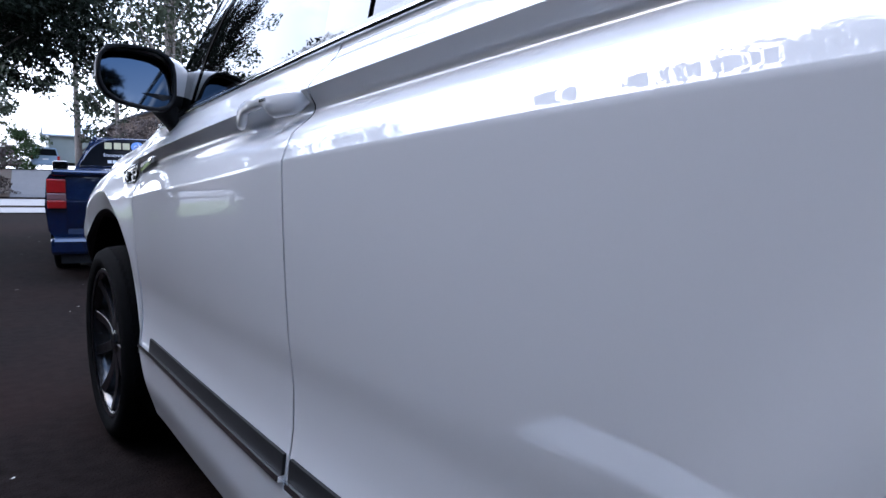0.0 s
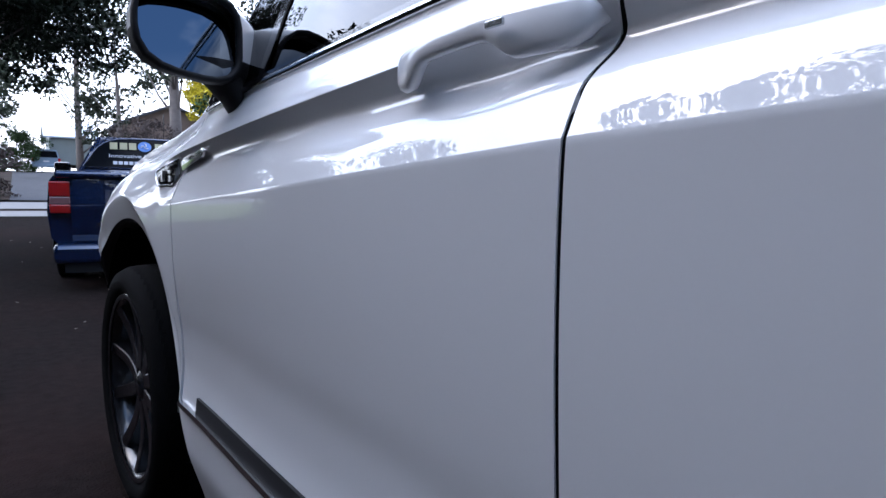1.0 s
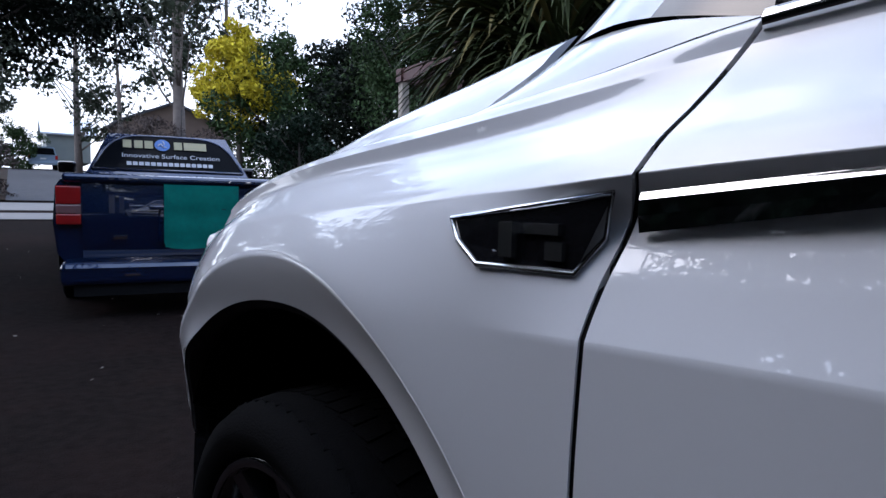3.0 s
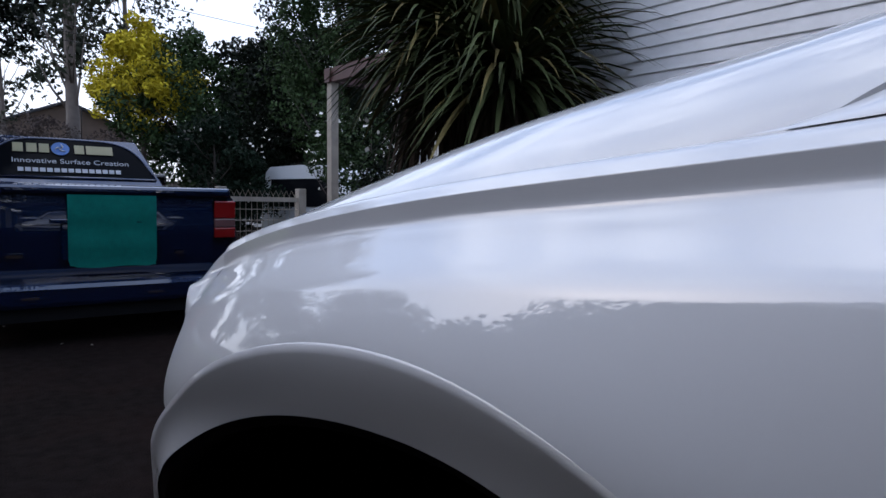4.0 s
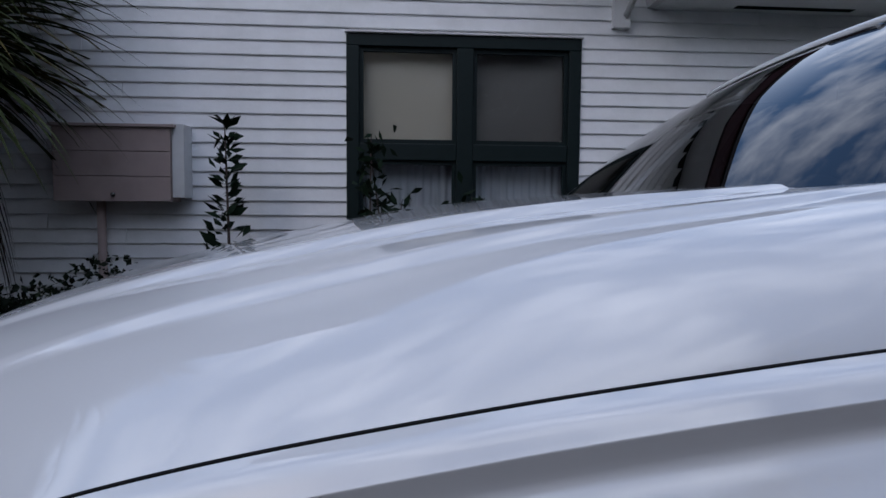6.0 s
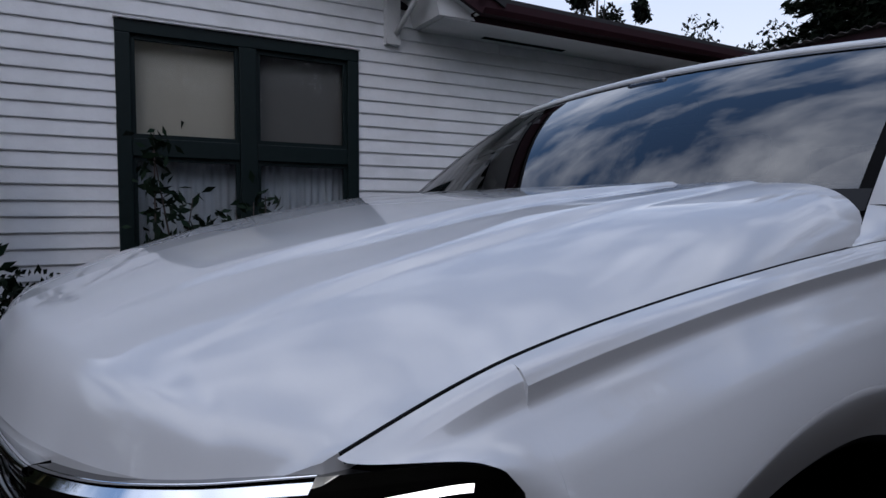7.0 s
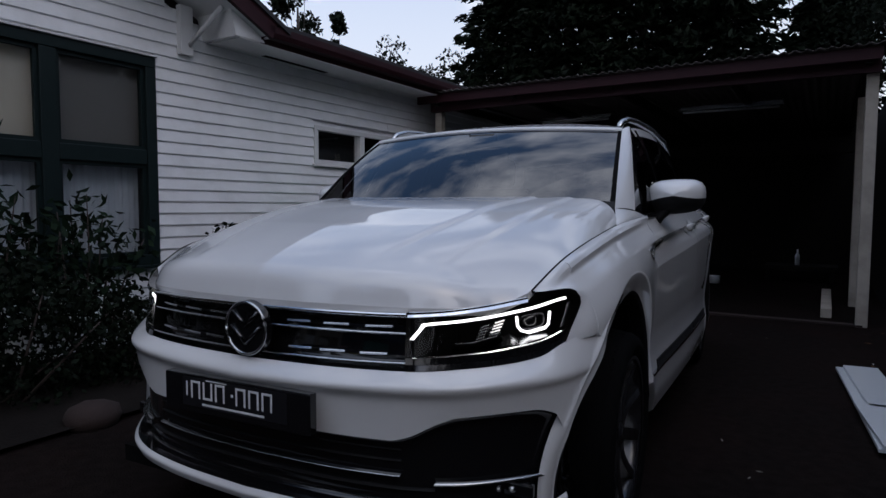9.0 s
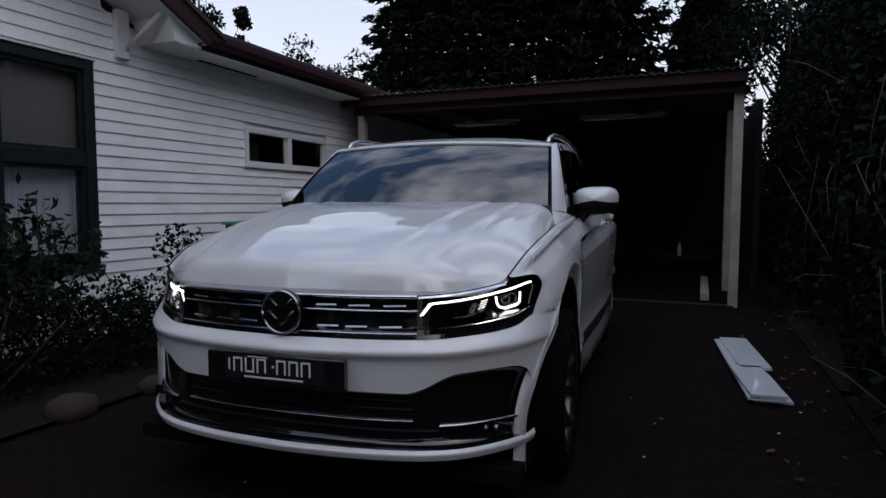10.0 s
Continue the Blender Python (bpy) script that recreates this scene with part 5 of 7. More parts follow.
# ---- leaves ----
def leaves(centres, size, aspect=0.45, rng=None, droop=0.0, along=None):
    """Small folded leaves, one at each centre."""
    rng = rng or np.random.default_rng(1)
    n = len(centres)
    d = rng.normal(size=(n, 3)) if along is None else along + rng.normal(size=(n, 3)) * 0.5
    d[:, 2] -= droop
    d /= np.linalg.norm(d, axis=1)[:, None]
    s = np.cross(d, rng.normal(size=(n, 3)))
    s /= np.linalg.norm(s, axis=1)[:, None]
    ln = size * rng.uniform(0.6, 1.3, n)[:, None]
    a, b = centres - d * ln * 0.5, centres + d * ln * 0.5
    m = centres + np.cross(d, s) * ln * 0.08
    v = np.stack([a, m + s * ln * aspect * 0.5, b, m - s * ln * aspect * 0.5], 1).reshape(-1, 3)
    f = np.arange(4 * n).reshape(-1, 4)
    return v, f


def quads(name, v, f, mat, parent=None, label="", smooth=False):
    me = bpy.data.meshes.new(name)
    me.vertices.add(len(v))
    me.vertices.foreach_set("co", np.asarray(v, np.float32).ravel())
    me.loops.add(f.size)
    me.loops.foreach_set("vertex_index", f.ravel().astype(np.int32))
    me.polygons.add(len(f))
    me.polygons.foreach_set("loop_start", np.arange(0, f.size, f.shape[1], dtype=np.int32))
    me.update(calc_edges=True)
    me.materials.append(mat)
    ob = new(name, me)
    if parent:
        ob.parent = parent
    if label:
        tagged(ob, label)
    return ob


def blob(rng, n, centre, radius, shell=0.55):
    """Points in an uneven ellipsoid, thicker towards its skin."""
    p = rng.normal(size=(n, 3))
    p /= np.linalg.norm(p, axis=1)[:, None]
    p *= (shell + (1 - shell) * rng.uniform(0, 1, n) ** 0.6)[:, None]
    return np.asarray(centre) + p * np.asarray(radius)


def tree(name, base, height, crown, clumps, leaf, mat, label, seed, per=260, trunk=0.16, bark=None, first=0.35, kind="tree", droop=0.2, flat=0.7, bare=0.0, lean=(0, 0), aspect=0.45):
    """Tapered trunk, limbs to every clump, and clumps of small leaves with gaps between."""
    rng = np.random.default_rng(seed)
    ob = thing(name, label, kind)
    ob.location = base
    bark = bark or BARK
    top = np.array([lean[0], lean[1], height * 0.92])
    pts = [top * q + np.array([math.sin(3 * q + seed) * 0.12 * q, math.cos(2.3 * q + seed) * 0.12 * q, 0]) * height * 0.12 for q in np.linspace(0, 1, 9)]
    tv, tf = tube(pts, [trunk * (1 - 0.85 * q) for q in np.linspace(0, 1, 9)], 8)
    mesh_part("trunk", tv, tf, bark, ob)
    cs, lv, lf = [], [], []
    for k in range(clumps):
        q = first + (1 - first) * ((k + rng.uniform(0, 1)) / clumps)
        r = crown * (math.sin(math.pi * min(1, (q - first) / (1 - first) * 0.85 + 0.12)) ** 0.7) * rng.uniform(0.45, 1.0)
        an = rng.uniform(0, 2 * math.pi)
        c = top * q / 0.92 + np.array([r * math.cos(an), r * math.sin(an), rng.uniform(-0.1, 0.1) * height])
        cs.append(c)
        start = top * max(0.1, q - 0.22)
        mid = (start + c) / 2 + np.array([0, 0, -0.05 * height * 0.4])
        v, f = tube([start, mid, c], [trunk * 0.32 * (1.1 - q), trunk * 0.2 * (1.1 - q) + 0.006, 0.006], 5)
        off = len(lv)
        lv += [tuple(p) for p in v]
        lf += [tuple(i + off for i in g) for g in f]
    mesh_part("branching", lv, lf, bark, ob)
    pts = []
    for c in cs:
        if rng.uniform() < bare:
            continue
        rr = crown * rng.uniform(0.22, 0.42)
        for _ in range(4):
            pts.append(blob(rng, per // 4, c + rng.normal(size=3) * rr * 0.55, (rr * 0.7, rr * 0.7, rr * 0.7 * flat), 0.35))
    v, f = leaves(np.concatenate(pts), leaf, aspect, rng, droop)
    quads("crown", v, f, mat, ob)
    return ob


# trees across the street and along the drive
tree("gum_tree", (4.94, 28.14, ground_z(28)), 15, 3.4, 26, 0.30, LEAF_GUM, "tall gum tree with a bare pale trunk across the street", 3, 190, 0.30, PALE_BARK, 0.42)
tree("gum_tree", (2.07, 40.08, ground_z(40)), 13, 3.6, 22, 0.36, LEAF_GUM, "slender gum tree with open crown", 4, 150, 0.22, PALE_BARK, 0.3)
tree("gum_tree", (3.4, 34.11, ground_z(34)), 8.2, 2.0, 14, 0.24, LEAF_GUM, "young gum tree across the street", 2, 170, 0.18, PALE_BARK, 0.3)
tree("gum_tree", (-3.29, 46.96, ground_z(47)), 8.5, 3.0, 18, 0.34, LEAF_GUM, "open-crowned gum tree beyond the far driveway", 5, 130, 0.2, PALE_BARK, 0.3)
tree("gum_tree", (-2.48, 37.98, ground_z(38)), 8.0, 2.6, 16, 0.30, LEAF_GUM, "open-crowned gum tree beyond the far driveway", 6, 130, 0.2, PALE_BARK, 0.3)
tree("gum_tree", (8.6, 34.23, ground_z(34)), 14, 3.6, 26, 0.32, LEAF_GUM, "tall gum tree with open crown", 7, 180, 0.26, PALE_BARK, 0.35)
tree("wattle_tree", (5.45, 21.15, ground_z(21)), 5.2, 1.75, 22, 0.15, LEAF_YELLOW, "wattle tree in yellow blossom", 9, 700, 0.12, None, 0.56, flat=0.9)
tree("evergreen_tree", (7.11, 20.69, ground_z(20.5)), 5.4, 2.4, 30, 0.17, LEAF_GREEN, "dense dark green evergreen tree", 10, 700, 0.2, None, 0.15)
tree("evergreen_tree", (9.98, 22.26, ground_z(22)), 5.7, 2.6, 30, 0.2, LEAF_SHADED, "dense dark green evergreen tree", 11, 700, 0.2, None, 0.12)
tree("evergreen_tree", (8.7, 17.2, ground_z(17.2)), 5.3, 2.2, 32, 0.17, LEAF_SHADED, "dense dark evergreen tree behind the fence", 31, 700, 0.18, None, 0.08)
tree("cypress_tree", (7.75, 13.38, ground_z(13)), 6.2, 1.7, 34, 0.12, LEAF_GREEN, "dark green cypress tree behind the fence", 12, 800, 0.18, None, 0.06, flat=1.2)
tree("cypress_tree", (9.1, 12.23, ground_z(12)), 6.8, 2.2, 34, 0.13, LEAF_SHADED, "dark green cypress tree behind the fence", 13, 700, 0.18, None, 0.06, flat=1.2)
tree("camellia_bush", (3.29, 10.3, ground_z(10)), 2.0, 0.95, 30, 0.085, LEAF_GLOSSY, "rounded camellia bush with pale flowers", 14, 420, 0.06, None, 0.12, "bush", flat=0.9)
rng = np.random.default_rng(70)
v, f = leaves(blob(rng, 60, (3.3, 10.3, ground_z(10) + 1.25), (1.0, 1.0, 0.75), 0.9), 0.07, 0.8, rng)
tagged(quads("flowers", v, f, BLOSSOM), "scattered pale camellia flowers", "flowers", kind="stuff")
tree("overhanging_tree", (-2.9, 7.2, ground_z(7.2)), 4.5, 1.7, 36, 0.075, LEAF_SHADED, "dark leafy tree overhanging the driveway", 15, 1700, 0.14, None, 0.52, droop=0.4, lean=(1.5, 0))
tree("garden_tree", (-4.08, 11.44, ground_z(11.5)), 5.2, 1.9, 22, 0.13, LEAF_GREEN, "leafy garden tree beside the driveway", 16, 500, 0.14, None, 0.3)
tree("bare_shrub", (6.97, 26.69, ground_z(26.5)), 2.6, 1.9, 26, 0.12, TWIG, "leafless brown shrub before the far house", 17, 260, 0.06, TWIG, 0.1, "shrub", bare=0.2)
tree("bare_shrub", (3.55, 27.61, ground_z(27.5)), 2.6, 1.7, 24, 0.12, TWIG, "leafless brown shrub before the far house", 18, 260, 0.06, TWIG, 0.1, "shrub", bare=0.2)
tree("bare_shrub", (-3.12, 21.96, ground_z(22)), 2.4, 1.2, 22, 0.12, TWIG, "leafless brown shrub beside the far driveway", 19, 240, 0.06, TWIG, 0.1, "shrub", bare=0.2)
for sx, sy, sh, sd in ((-2.5, 18.6, 2.2, 61), (-2.9, 24.5, 2.6, 62), (-3.1, 30.5, 2.8, 63), (-2.9, 37.0, 2.6, 64)):
    tree("bare_shrub", (sx, sy, ground_z(sy)), sh, 1.2, 24, 0.12, TWIG, "leafless brown shrub beside the far driveway", sd, 260, 0.06, TWIG, 0.06, "shrub", bare=0.1)
tree("evergreen_bush", (-0.96, 50.02, ground_z(50)), 2.6, 1.8, 24, 0.16, LEAF_GREEN, "dark evergreen bush by the far car", 20, 420, 0.08, None, 0.05, "bush")
def conifer(base, height, crown, seed, label):
    """Straight tapered trunk with whorls of drooping boughs, each set with needle sprays."""
    rng = np.random.default_rng(seed)
    ob = thing("pine_tree", label, "tree")
    ob.location = base
    tv, tf = tube([(0.05 * math.sin(2 * q + seed), 0.05 * math.cos(q + seed), height * q) for q in np.linspace(0, 1, 8)], [0.24 * (1 - 0.93 * q) for q in np.linspace(0, 1, 8)], 8)
    mesh_part("trunk", tv, tf, BARK, ob)
    bv, bf, pts, dirs = [], [], [], []
    z = 0.10 * height
    while z < height * 0.985:
        q = z / height
        reach = crown * (1 - q) ** 0.75 + 0.12
        n = 9 if q < 0.8 else 6
        for k in range(n):
            an = 2 * math.pi * (k + rng.uniform(-0.35, 0.35)) / n + z * 2.4
            r = reach * rng.uniform(0.62, 1.08)
            out = np.array([math.cos(an), math.sin(an), 0.0])
            rise = 0.30 * q - 0.16
            line = [np.array([0, 0, z]) + out * r * w + np.array([0, 0, r * (rise * w - 0.22 * w * w + 0.10 * w ** 4)]) for w in np.linspace(0, 1, 5)]
            v, f = tube(line, [0.035 * (1 - q) + 0.012, 0.025 * (1 - q) + 0.010, 0.014, 0.009, 0.004], 4)
            off = len(bv)
            bv += [tuple(p) for p in v]
            bf += [tuple(i + off for i in g) for g in f]
            m = int(26 + 30 * r)
            w = rng.uniform(0.12, 1.02, m) ** 0.8
            p = np.array([[np.interp(a, np.linspace(0, 1, 5), [c[i] for c in line]) for i in range(3)] for a in w])
            side = np.cross(out, (0, 0, 1))
            spread = (0.30 * r * (1.05 - w) + 0.05)[:, None]
            pts.append(p + side * rng.uniform(-1, 1, (m, 1)) * spread + rng.normal(size=(m, 3)) * (0.03, 0.03, 0.05))
            dirs.append(np.tile(out + (0, 0, -0.25), (m, 1)))
        z += height * rng.uniform(0.022, 0.034)
    mesh_part("branching", bv, bf, BARK, ob)
    v, f = leaves(np.concatenate(pts), 0.34, 0.30, rng, 0.1, np.concatenate(dirs))
    quads("crown", v, f, LEAF_SHADED, ob)


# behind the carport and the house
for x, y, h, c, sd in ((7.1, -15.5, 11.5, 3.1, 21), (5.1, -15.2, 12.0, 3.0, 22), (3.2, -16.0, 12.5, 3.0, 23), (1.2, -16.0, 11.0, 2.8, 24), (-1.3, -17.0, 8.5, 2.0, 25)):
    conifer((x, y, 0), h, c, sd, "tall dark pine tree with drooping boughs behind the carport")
tree("garden_tree", (9.2, -13.4, 0), 5.2, 2.2, 34, 0.17, LEAF_SHADED, "dark dense garden tree behind the house", 26, 520, 0.2, None, 0.12, flat=0.9)
tree("gum_tree", (-1.6, -18, 0), 12, 3.2, 20, 0.2, LEAF_SHADED, "tall dark gum tree with bare limbs behind the carport", 27, 260, 0.3, BARK, 0.35, lean=(-0.8, 0))
tree("gum_tree", (-4.4, -17, 0), 11, 3.0, 26, 0.18, LEAF_SHADED, "tall dark gum tree behind the carport", 28, 360, 0.26, BARK, 0.25)
tree("gum_tree", (-3.2, -14.5, 0), 8.0, 2.2, 26, 0.14, LEAF_SHADED, "thin dark tree behind the carport", 29, 380, 0.14, BARK, 0.2)
tree("garden_tree", (13.2, -13, 0), 8.2, 1.5, 16, 0.18, LEAF_SHADED, "dark tree top above the house roof", 30, 420, 0.2, None, 0.55)


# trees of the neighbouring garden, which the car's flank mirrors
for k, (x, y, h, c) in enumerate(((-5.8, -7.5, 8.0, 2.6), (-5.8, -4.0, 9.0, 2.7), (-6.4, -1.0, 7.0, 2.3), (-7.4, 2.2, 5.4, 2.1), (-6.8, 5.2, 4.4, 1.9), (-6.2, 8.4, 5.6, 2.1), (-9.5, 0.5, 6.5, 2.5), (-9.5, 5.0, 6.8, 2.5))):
    tree("garden_tree", (x, y, ground_z(y)), h, c, 26, 0.15, LEAF_SHADED, "dense dark garden tree beyond the hedge", 120 + k, 520, 0.15, None, 0.12)


# tall ivy hedge along the drive
hedge = thing("ivy_hedge", "tall dark overgrown ivy hedge along the driveway", "hedge")
rng = np.random.default_rng(40)
n = 60000
y = rng.uniform(-15.0, 3.4, n)
zt = np.interp(y, [-10.5, -4.0, -2.6, -1.2, 3.4], [4.8, 4.9, 4.8, 3.2, 2.3]) + 0.25 * np.sin(y * 0.9 + 1) + 0.2 * np.sin(y * 2.3)
z = zt * rng.uniform(0.0, 1.0, n) ** 0.8
x = -2.30 - 0.18 * z - 0.22 * np.sin(y * 1.7 + z * 2.1) * 0.6 - np.abs(rng.normal(size=n)) * 0.35 + 0.10 * np.sin(y * 5 + z * 4)
v, f = leaves(np.stack([x, y, z + 0.03], 1), 0.085, 0.75, rng, 0.5)
quads("foliage", v, f, LEAF_SHADED, hedge)
# opaque dark sheet behind the leaves, standing in for the hedge's inner shade
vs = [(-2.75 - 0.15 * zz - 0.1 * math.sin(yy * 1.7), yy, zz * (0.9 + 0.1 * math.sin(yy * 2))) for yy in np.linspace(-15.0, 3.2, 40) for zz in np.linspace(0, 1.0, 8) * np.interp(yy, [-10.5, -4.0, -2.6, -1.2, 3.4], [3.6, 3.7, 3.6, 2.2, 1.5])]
mesh_part("hedge_shade_sheet", vs, grid_faces(40, 8), SOIL_AND_SHADE, hedge)
tv, tf = [], []
for k in range(90):
    yy = rng.uniform(-8, 2.5)
    zz = rng.uniform(0.1, 0.9) * float(np.interp(yy, [-8, -3, -1.2, 2.5], [3.2, 2.4, 0.9, 0.6]))
    p = np.array([-2.32 - 0.18 * zz + rng.uniform(-0.05, 0.12), yy, zz])
    d = rng.normal(size=3) * (0.08, 0.35, 0.3)
    a, g = tube([p, p + d + (0.06, 0, 0.03), p + d * 2 + (0.05, 0, -0.06)], [0.006, 0.005, 0.003], 4)
    off = len(tv)
    tv += [tuple(q) for q in a]
    tf += [tuple(i + off for i in h) for h in g]
mesh_part("branching", tv, tf, TWIG, hedge)
n = 240
pts = np.stack([-2.3 + rng.uniform(-0.1, 0.75, n) ** 2 * 1.1, rng.uniform(-5.0, 9.0, n), np.zeros(n)], 1)
pts[:, 2] = [ground_z(q) + 0.012 for q in pts[:, 1]]
v, f = leaves(pts, 0.06, 0.6, rng, 0)
v[:, 2] = np.repeat([ground_z(q) + 0.014 for q in pts[:, 1]], 4) + rng.uniform(0, 0.012, 4 * n)
tagged(quads("fallen_leaves", v, f, LEAF_LITTER), "dry fallen leaves scattered on the asphalt", "leaves", kind="stuff")
n = 70
pts = np.stack([rng.uniform(-2.2, 1.5, n), rng.uniform(-4.5, 9.0, n), np.zeros(n)], 1)
v, f = leaves(pts, 0.035, 0.6, rng, 0)
v[:, 2] = np.repeat([ground_z(q) + 0.006 for q in pts[:, 1]], 4) + rng.uniform(0, 0.006, 4 * n)
tagged(quads("fallen_petals", v, f, BLOSSOM), "pale petals and paper scraps on the asphalt", "petals", kind="stuff")
n = 1400
pts = np.stack([rng.uniform(-3.6, -1.95, n), rng.uniform(9.0, 12.6, n), np.zeros(n)], 1)
pts[:, 2] = [ground_z(q) + 0.06 for q in pts[:, 1]]
v, f = leaves(pts, 0.13, 0.12, rng, -2.0)
tagged(quads("grass", v, f, GRASS), "tufts of pale green verge grass", "grass", kind="stuff")


# ---- house ----
HX = 3.38
PITCH = 0.1015
EAVE_Z, BEND_Y, RIDGE_Y = 2.60, -1.92, 1.4
GABLE_SLOPE = 0.46


def rake_z(y):
    return EAVE_Z + 0.03 + GABLE_SLOPE * max(0.0, min(y - BEND_Y, 2 * (RIDGE_Y - BEND_Y) - (y - BEND_Y)))


WINS = ((-1.14, 0.54, 0.66, 2.36), (-4.66, -3.02, 1.61, 2.03))
wall = new("wall_house")
tagged(wall, "white weatherboard house wall", "wall", kind="structure")
for y0, y1, z0, z1 in ((-9.0, -4.66, 0, 2.75), (-3.02, -1.14, 0, 2.75), (0.54, 4.9, 0, 2.6), (-4.66, -3.02, 0, 1.61), (-4.66, -3.02, 2.03, 2.75), (-1.14, 0.54, 0, 0.66), (-1.14, 0.54, 2.36, 2.75)):
    box_part("wall_core", (HX + 0.024, HX + 0.14, y0, y1, z0, z1), BOARD, wall)
bm = bmesh.new()
prism(bm, [(BEND_Y + 0.1, 2.6), (RIDGE_Y, rake_z(RIDGE_Y) - 0.05), (4.7, 2.6)], 0.11, Matrix.Translation((HX + 0.135, 0, 0)) @ Matrix.Rotation(radians(90), 4, "Z"))
part("gable_core", bm, BOARD, wall)
board_cache = {}


def board(y0, y1, z):
    """One lapped board; its lower edge stands proud."""
    key = round(y1 - y0, 3)
    if key not in board_cache:
        ln = y1 - y0
        sec = [(0.022, PITCH + 0.012), (0.010, PITCH + 0.012), (-0.006, 0.006), (-0.004, 0.0), (0.020, 0.0)]
        vs = [(x, yy, zz) for yy in (0, ln) for x, zz in sec]
        k = len(sec)
        fs = [(i, (i + 1) % k, k + (i + 1) % k, k + i) for i in range(k)] + [tuple(range(k))[::-1], tuple(range(k, 2 * k))]
        me = bpy.data.meshes.new("weatherboard")
        me.from_pydata(vs, [], fs)
        me.materials.append(BOARD)
        me.update()
        board_cache[key] = me
    ob = new("weatherboard", board_cache[key])
    ob.parent = wall
    ob.location = (HX - 0.012, y0, z)


rng_b = random.Random(5)
k = 0
for i in range(-21, 18):
    z = 2.40 + i * PITCH
    zt = z + PITCH
    if zt > rake_z(RIDGE_Y) - 0.02:
        break
    if z < EAVE_Z - 0.08:
        a, b = -9.0, 4.9
    else:
        half = (z + PITCH - EAVE_Z) / GABLE_SLOPE
        a, b = BEND_Y + half, 2 * RIDGE_Y - BEND_Y - half
        if b - a < 0.3:
            break
    cuts = [(a, b)]
    for y0, y1, z0, z1 in WINS:
        nxt = []
        for p, q in cuts:
            if zt > z0 + 0.01 and z < z1 - 0.01 and q > y0 and p < y1:
                if y0 - p > 0.05:
                    nxt.append((p, y0))
                if q - y1 > 0.05:
                    nxt.append((y1, q))
            else:
                nxt.append((p, q))
        cuts = nxt
    for p, q in cuts:
        if q - p > 3.2:
            c = round(p + (q - p) * (0.35 + 0.3 * ((i * 7) % 5) / 5), 2)
            board(p, c - 0.0015, z)
            board(c + 0.0015, q, z)
        else:
            board(p, q, z)

# large window: dark green frame, blinds above, curtains below
win = new("window_1")
tagged(win, "dark green timber window with blinds and curtains", "window", kind="structure")
wy0, wy1, wz0, wz1 = WINS[0]
X0, X1 = HX - 0.035, HX + 0.09
for nm, d in (("window_frame", (X0, X1, wy0, wy1, wz1 - 0.085, wz1)), ("window_frame", (X0, X1, wy0, wy1, wz0, wz0 + 0.08)), ("window_frame", (X0, X1, wy0, wy0 + 0.09, wz0 + 0.08, wz1 - 0.085)), ("window_frame", (X0, X1, wy1 - 0.09, wy1, wz0 + 0.08, wz1 - 0.085)),
              ("window_mullion", (X0 + 0.004, X1, -0.36, -0.24, wz0 + 0.08, wz1 - 0.085)), ("window_rail", (X0 + 0.008, X1, wy0 + 0.09, -0.36, 1.48, 1.60)), ("window_rail", (X0 + 0.008, X1, -0.24, wy1 - 0.09, 1.48, 1.60)), ("window_head", (X0 - 0.02, X1, wy0 - 0.01, wy1 + 0.01, wz1, wz1 + 0.018)), ("window_sill", (X0 - 0.035, X1, wy0 - 0.02, wy1 + 0.02, wz0 - 0.03, wz0))):
    box_part(nm, d, TRIM_WHITE if nm == "window_head" else GREEN_PAINT, win, bevel=0.006)
for a, b in ((wy0 + 0.09, -0.36), (-0.24, wy1 - 0.09)):
    for z0, z1 in ((1.60, wz1 - 0.085), (wz0 + 0.08, 1.48)):
        g = box_part("window_pane", (HX + 0.028, HX + 0.032, a, b, z0, z1), PANE, win)
        g.visible_shadow = False
        # inner sash
        for d in ((a, b, z1 - 0.03, z1), (a, b, z0, z0 + 0.03), (a, a + 0.028, z0 + 0.03, z1 - 0.03), (b - 0.028, b, z0 + 0.03, z1 - 0.03)):
            box_part("window_sash", (HX - 0.004, HX + 0.027, *d), GREEN_PAINT, win)
box_part("roller_blind", (HX + 0.10, HX + 0.105, -0.27, wy1 - 0.05, 1.50, 2.30), BLIND, win, "lowered cream roller blind")
box_part("roller_blind", (HX + 0.10, HX + 0.105, wy0 + 0.05, -0.32, 1.50, 2.30), BLIND_DARK, win, "lowered grey roller blind")
for a, b in ((wy0 + 0.07, -0.33), (-0.27, wy1 - 0.07)):
    vs = []
    for i in range(61):
        yy = a + (b - a) * i / 60
        dx = 0.016 * math.sin(i * 1.35) + 0.01 * math.sin(i * 0.47)
        for zz in (0.70, 1.1, 1.50):
            vs.append((HX + 0.15 + dx, yy, zz))
    mesh_part("curtain", vs, grid_faces(61, 3), CURTAIN, win, "gathered sheer curtain")
# flat dark board behind the panes, in place of a shaded room
box_part("room_shade_board", (HX + 0.30, HX + 0.34, wy0 - 0.1, wy1 + 0.1, wz0 - 0.1, wz1 + 0.1), ROOM_SHADE, win)

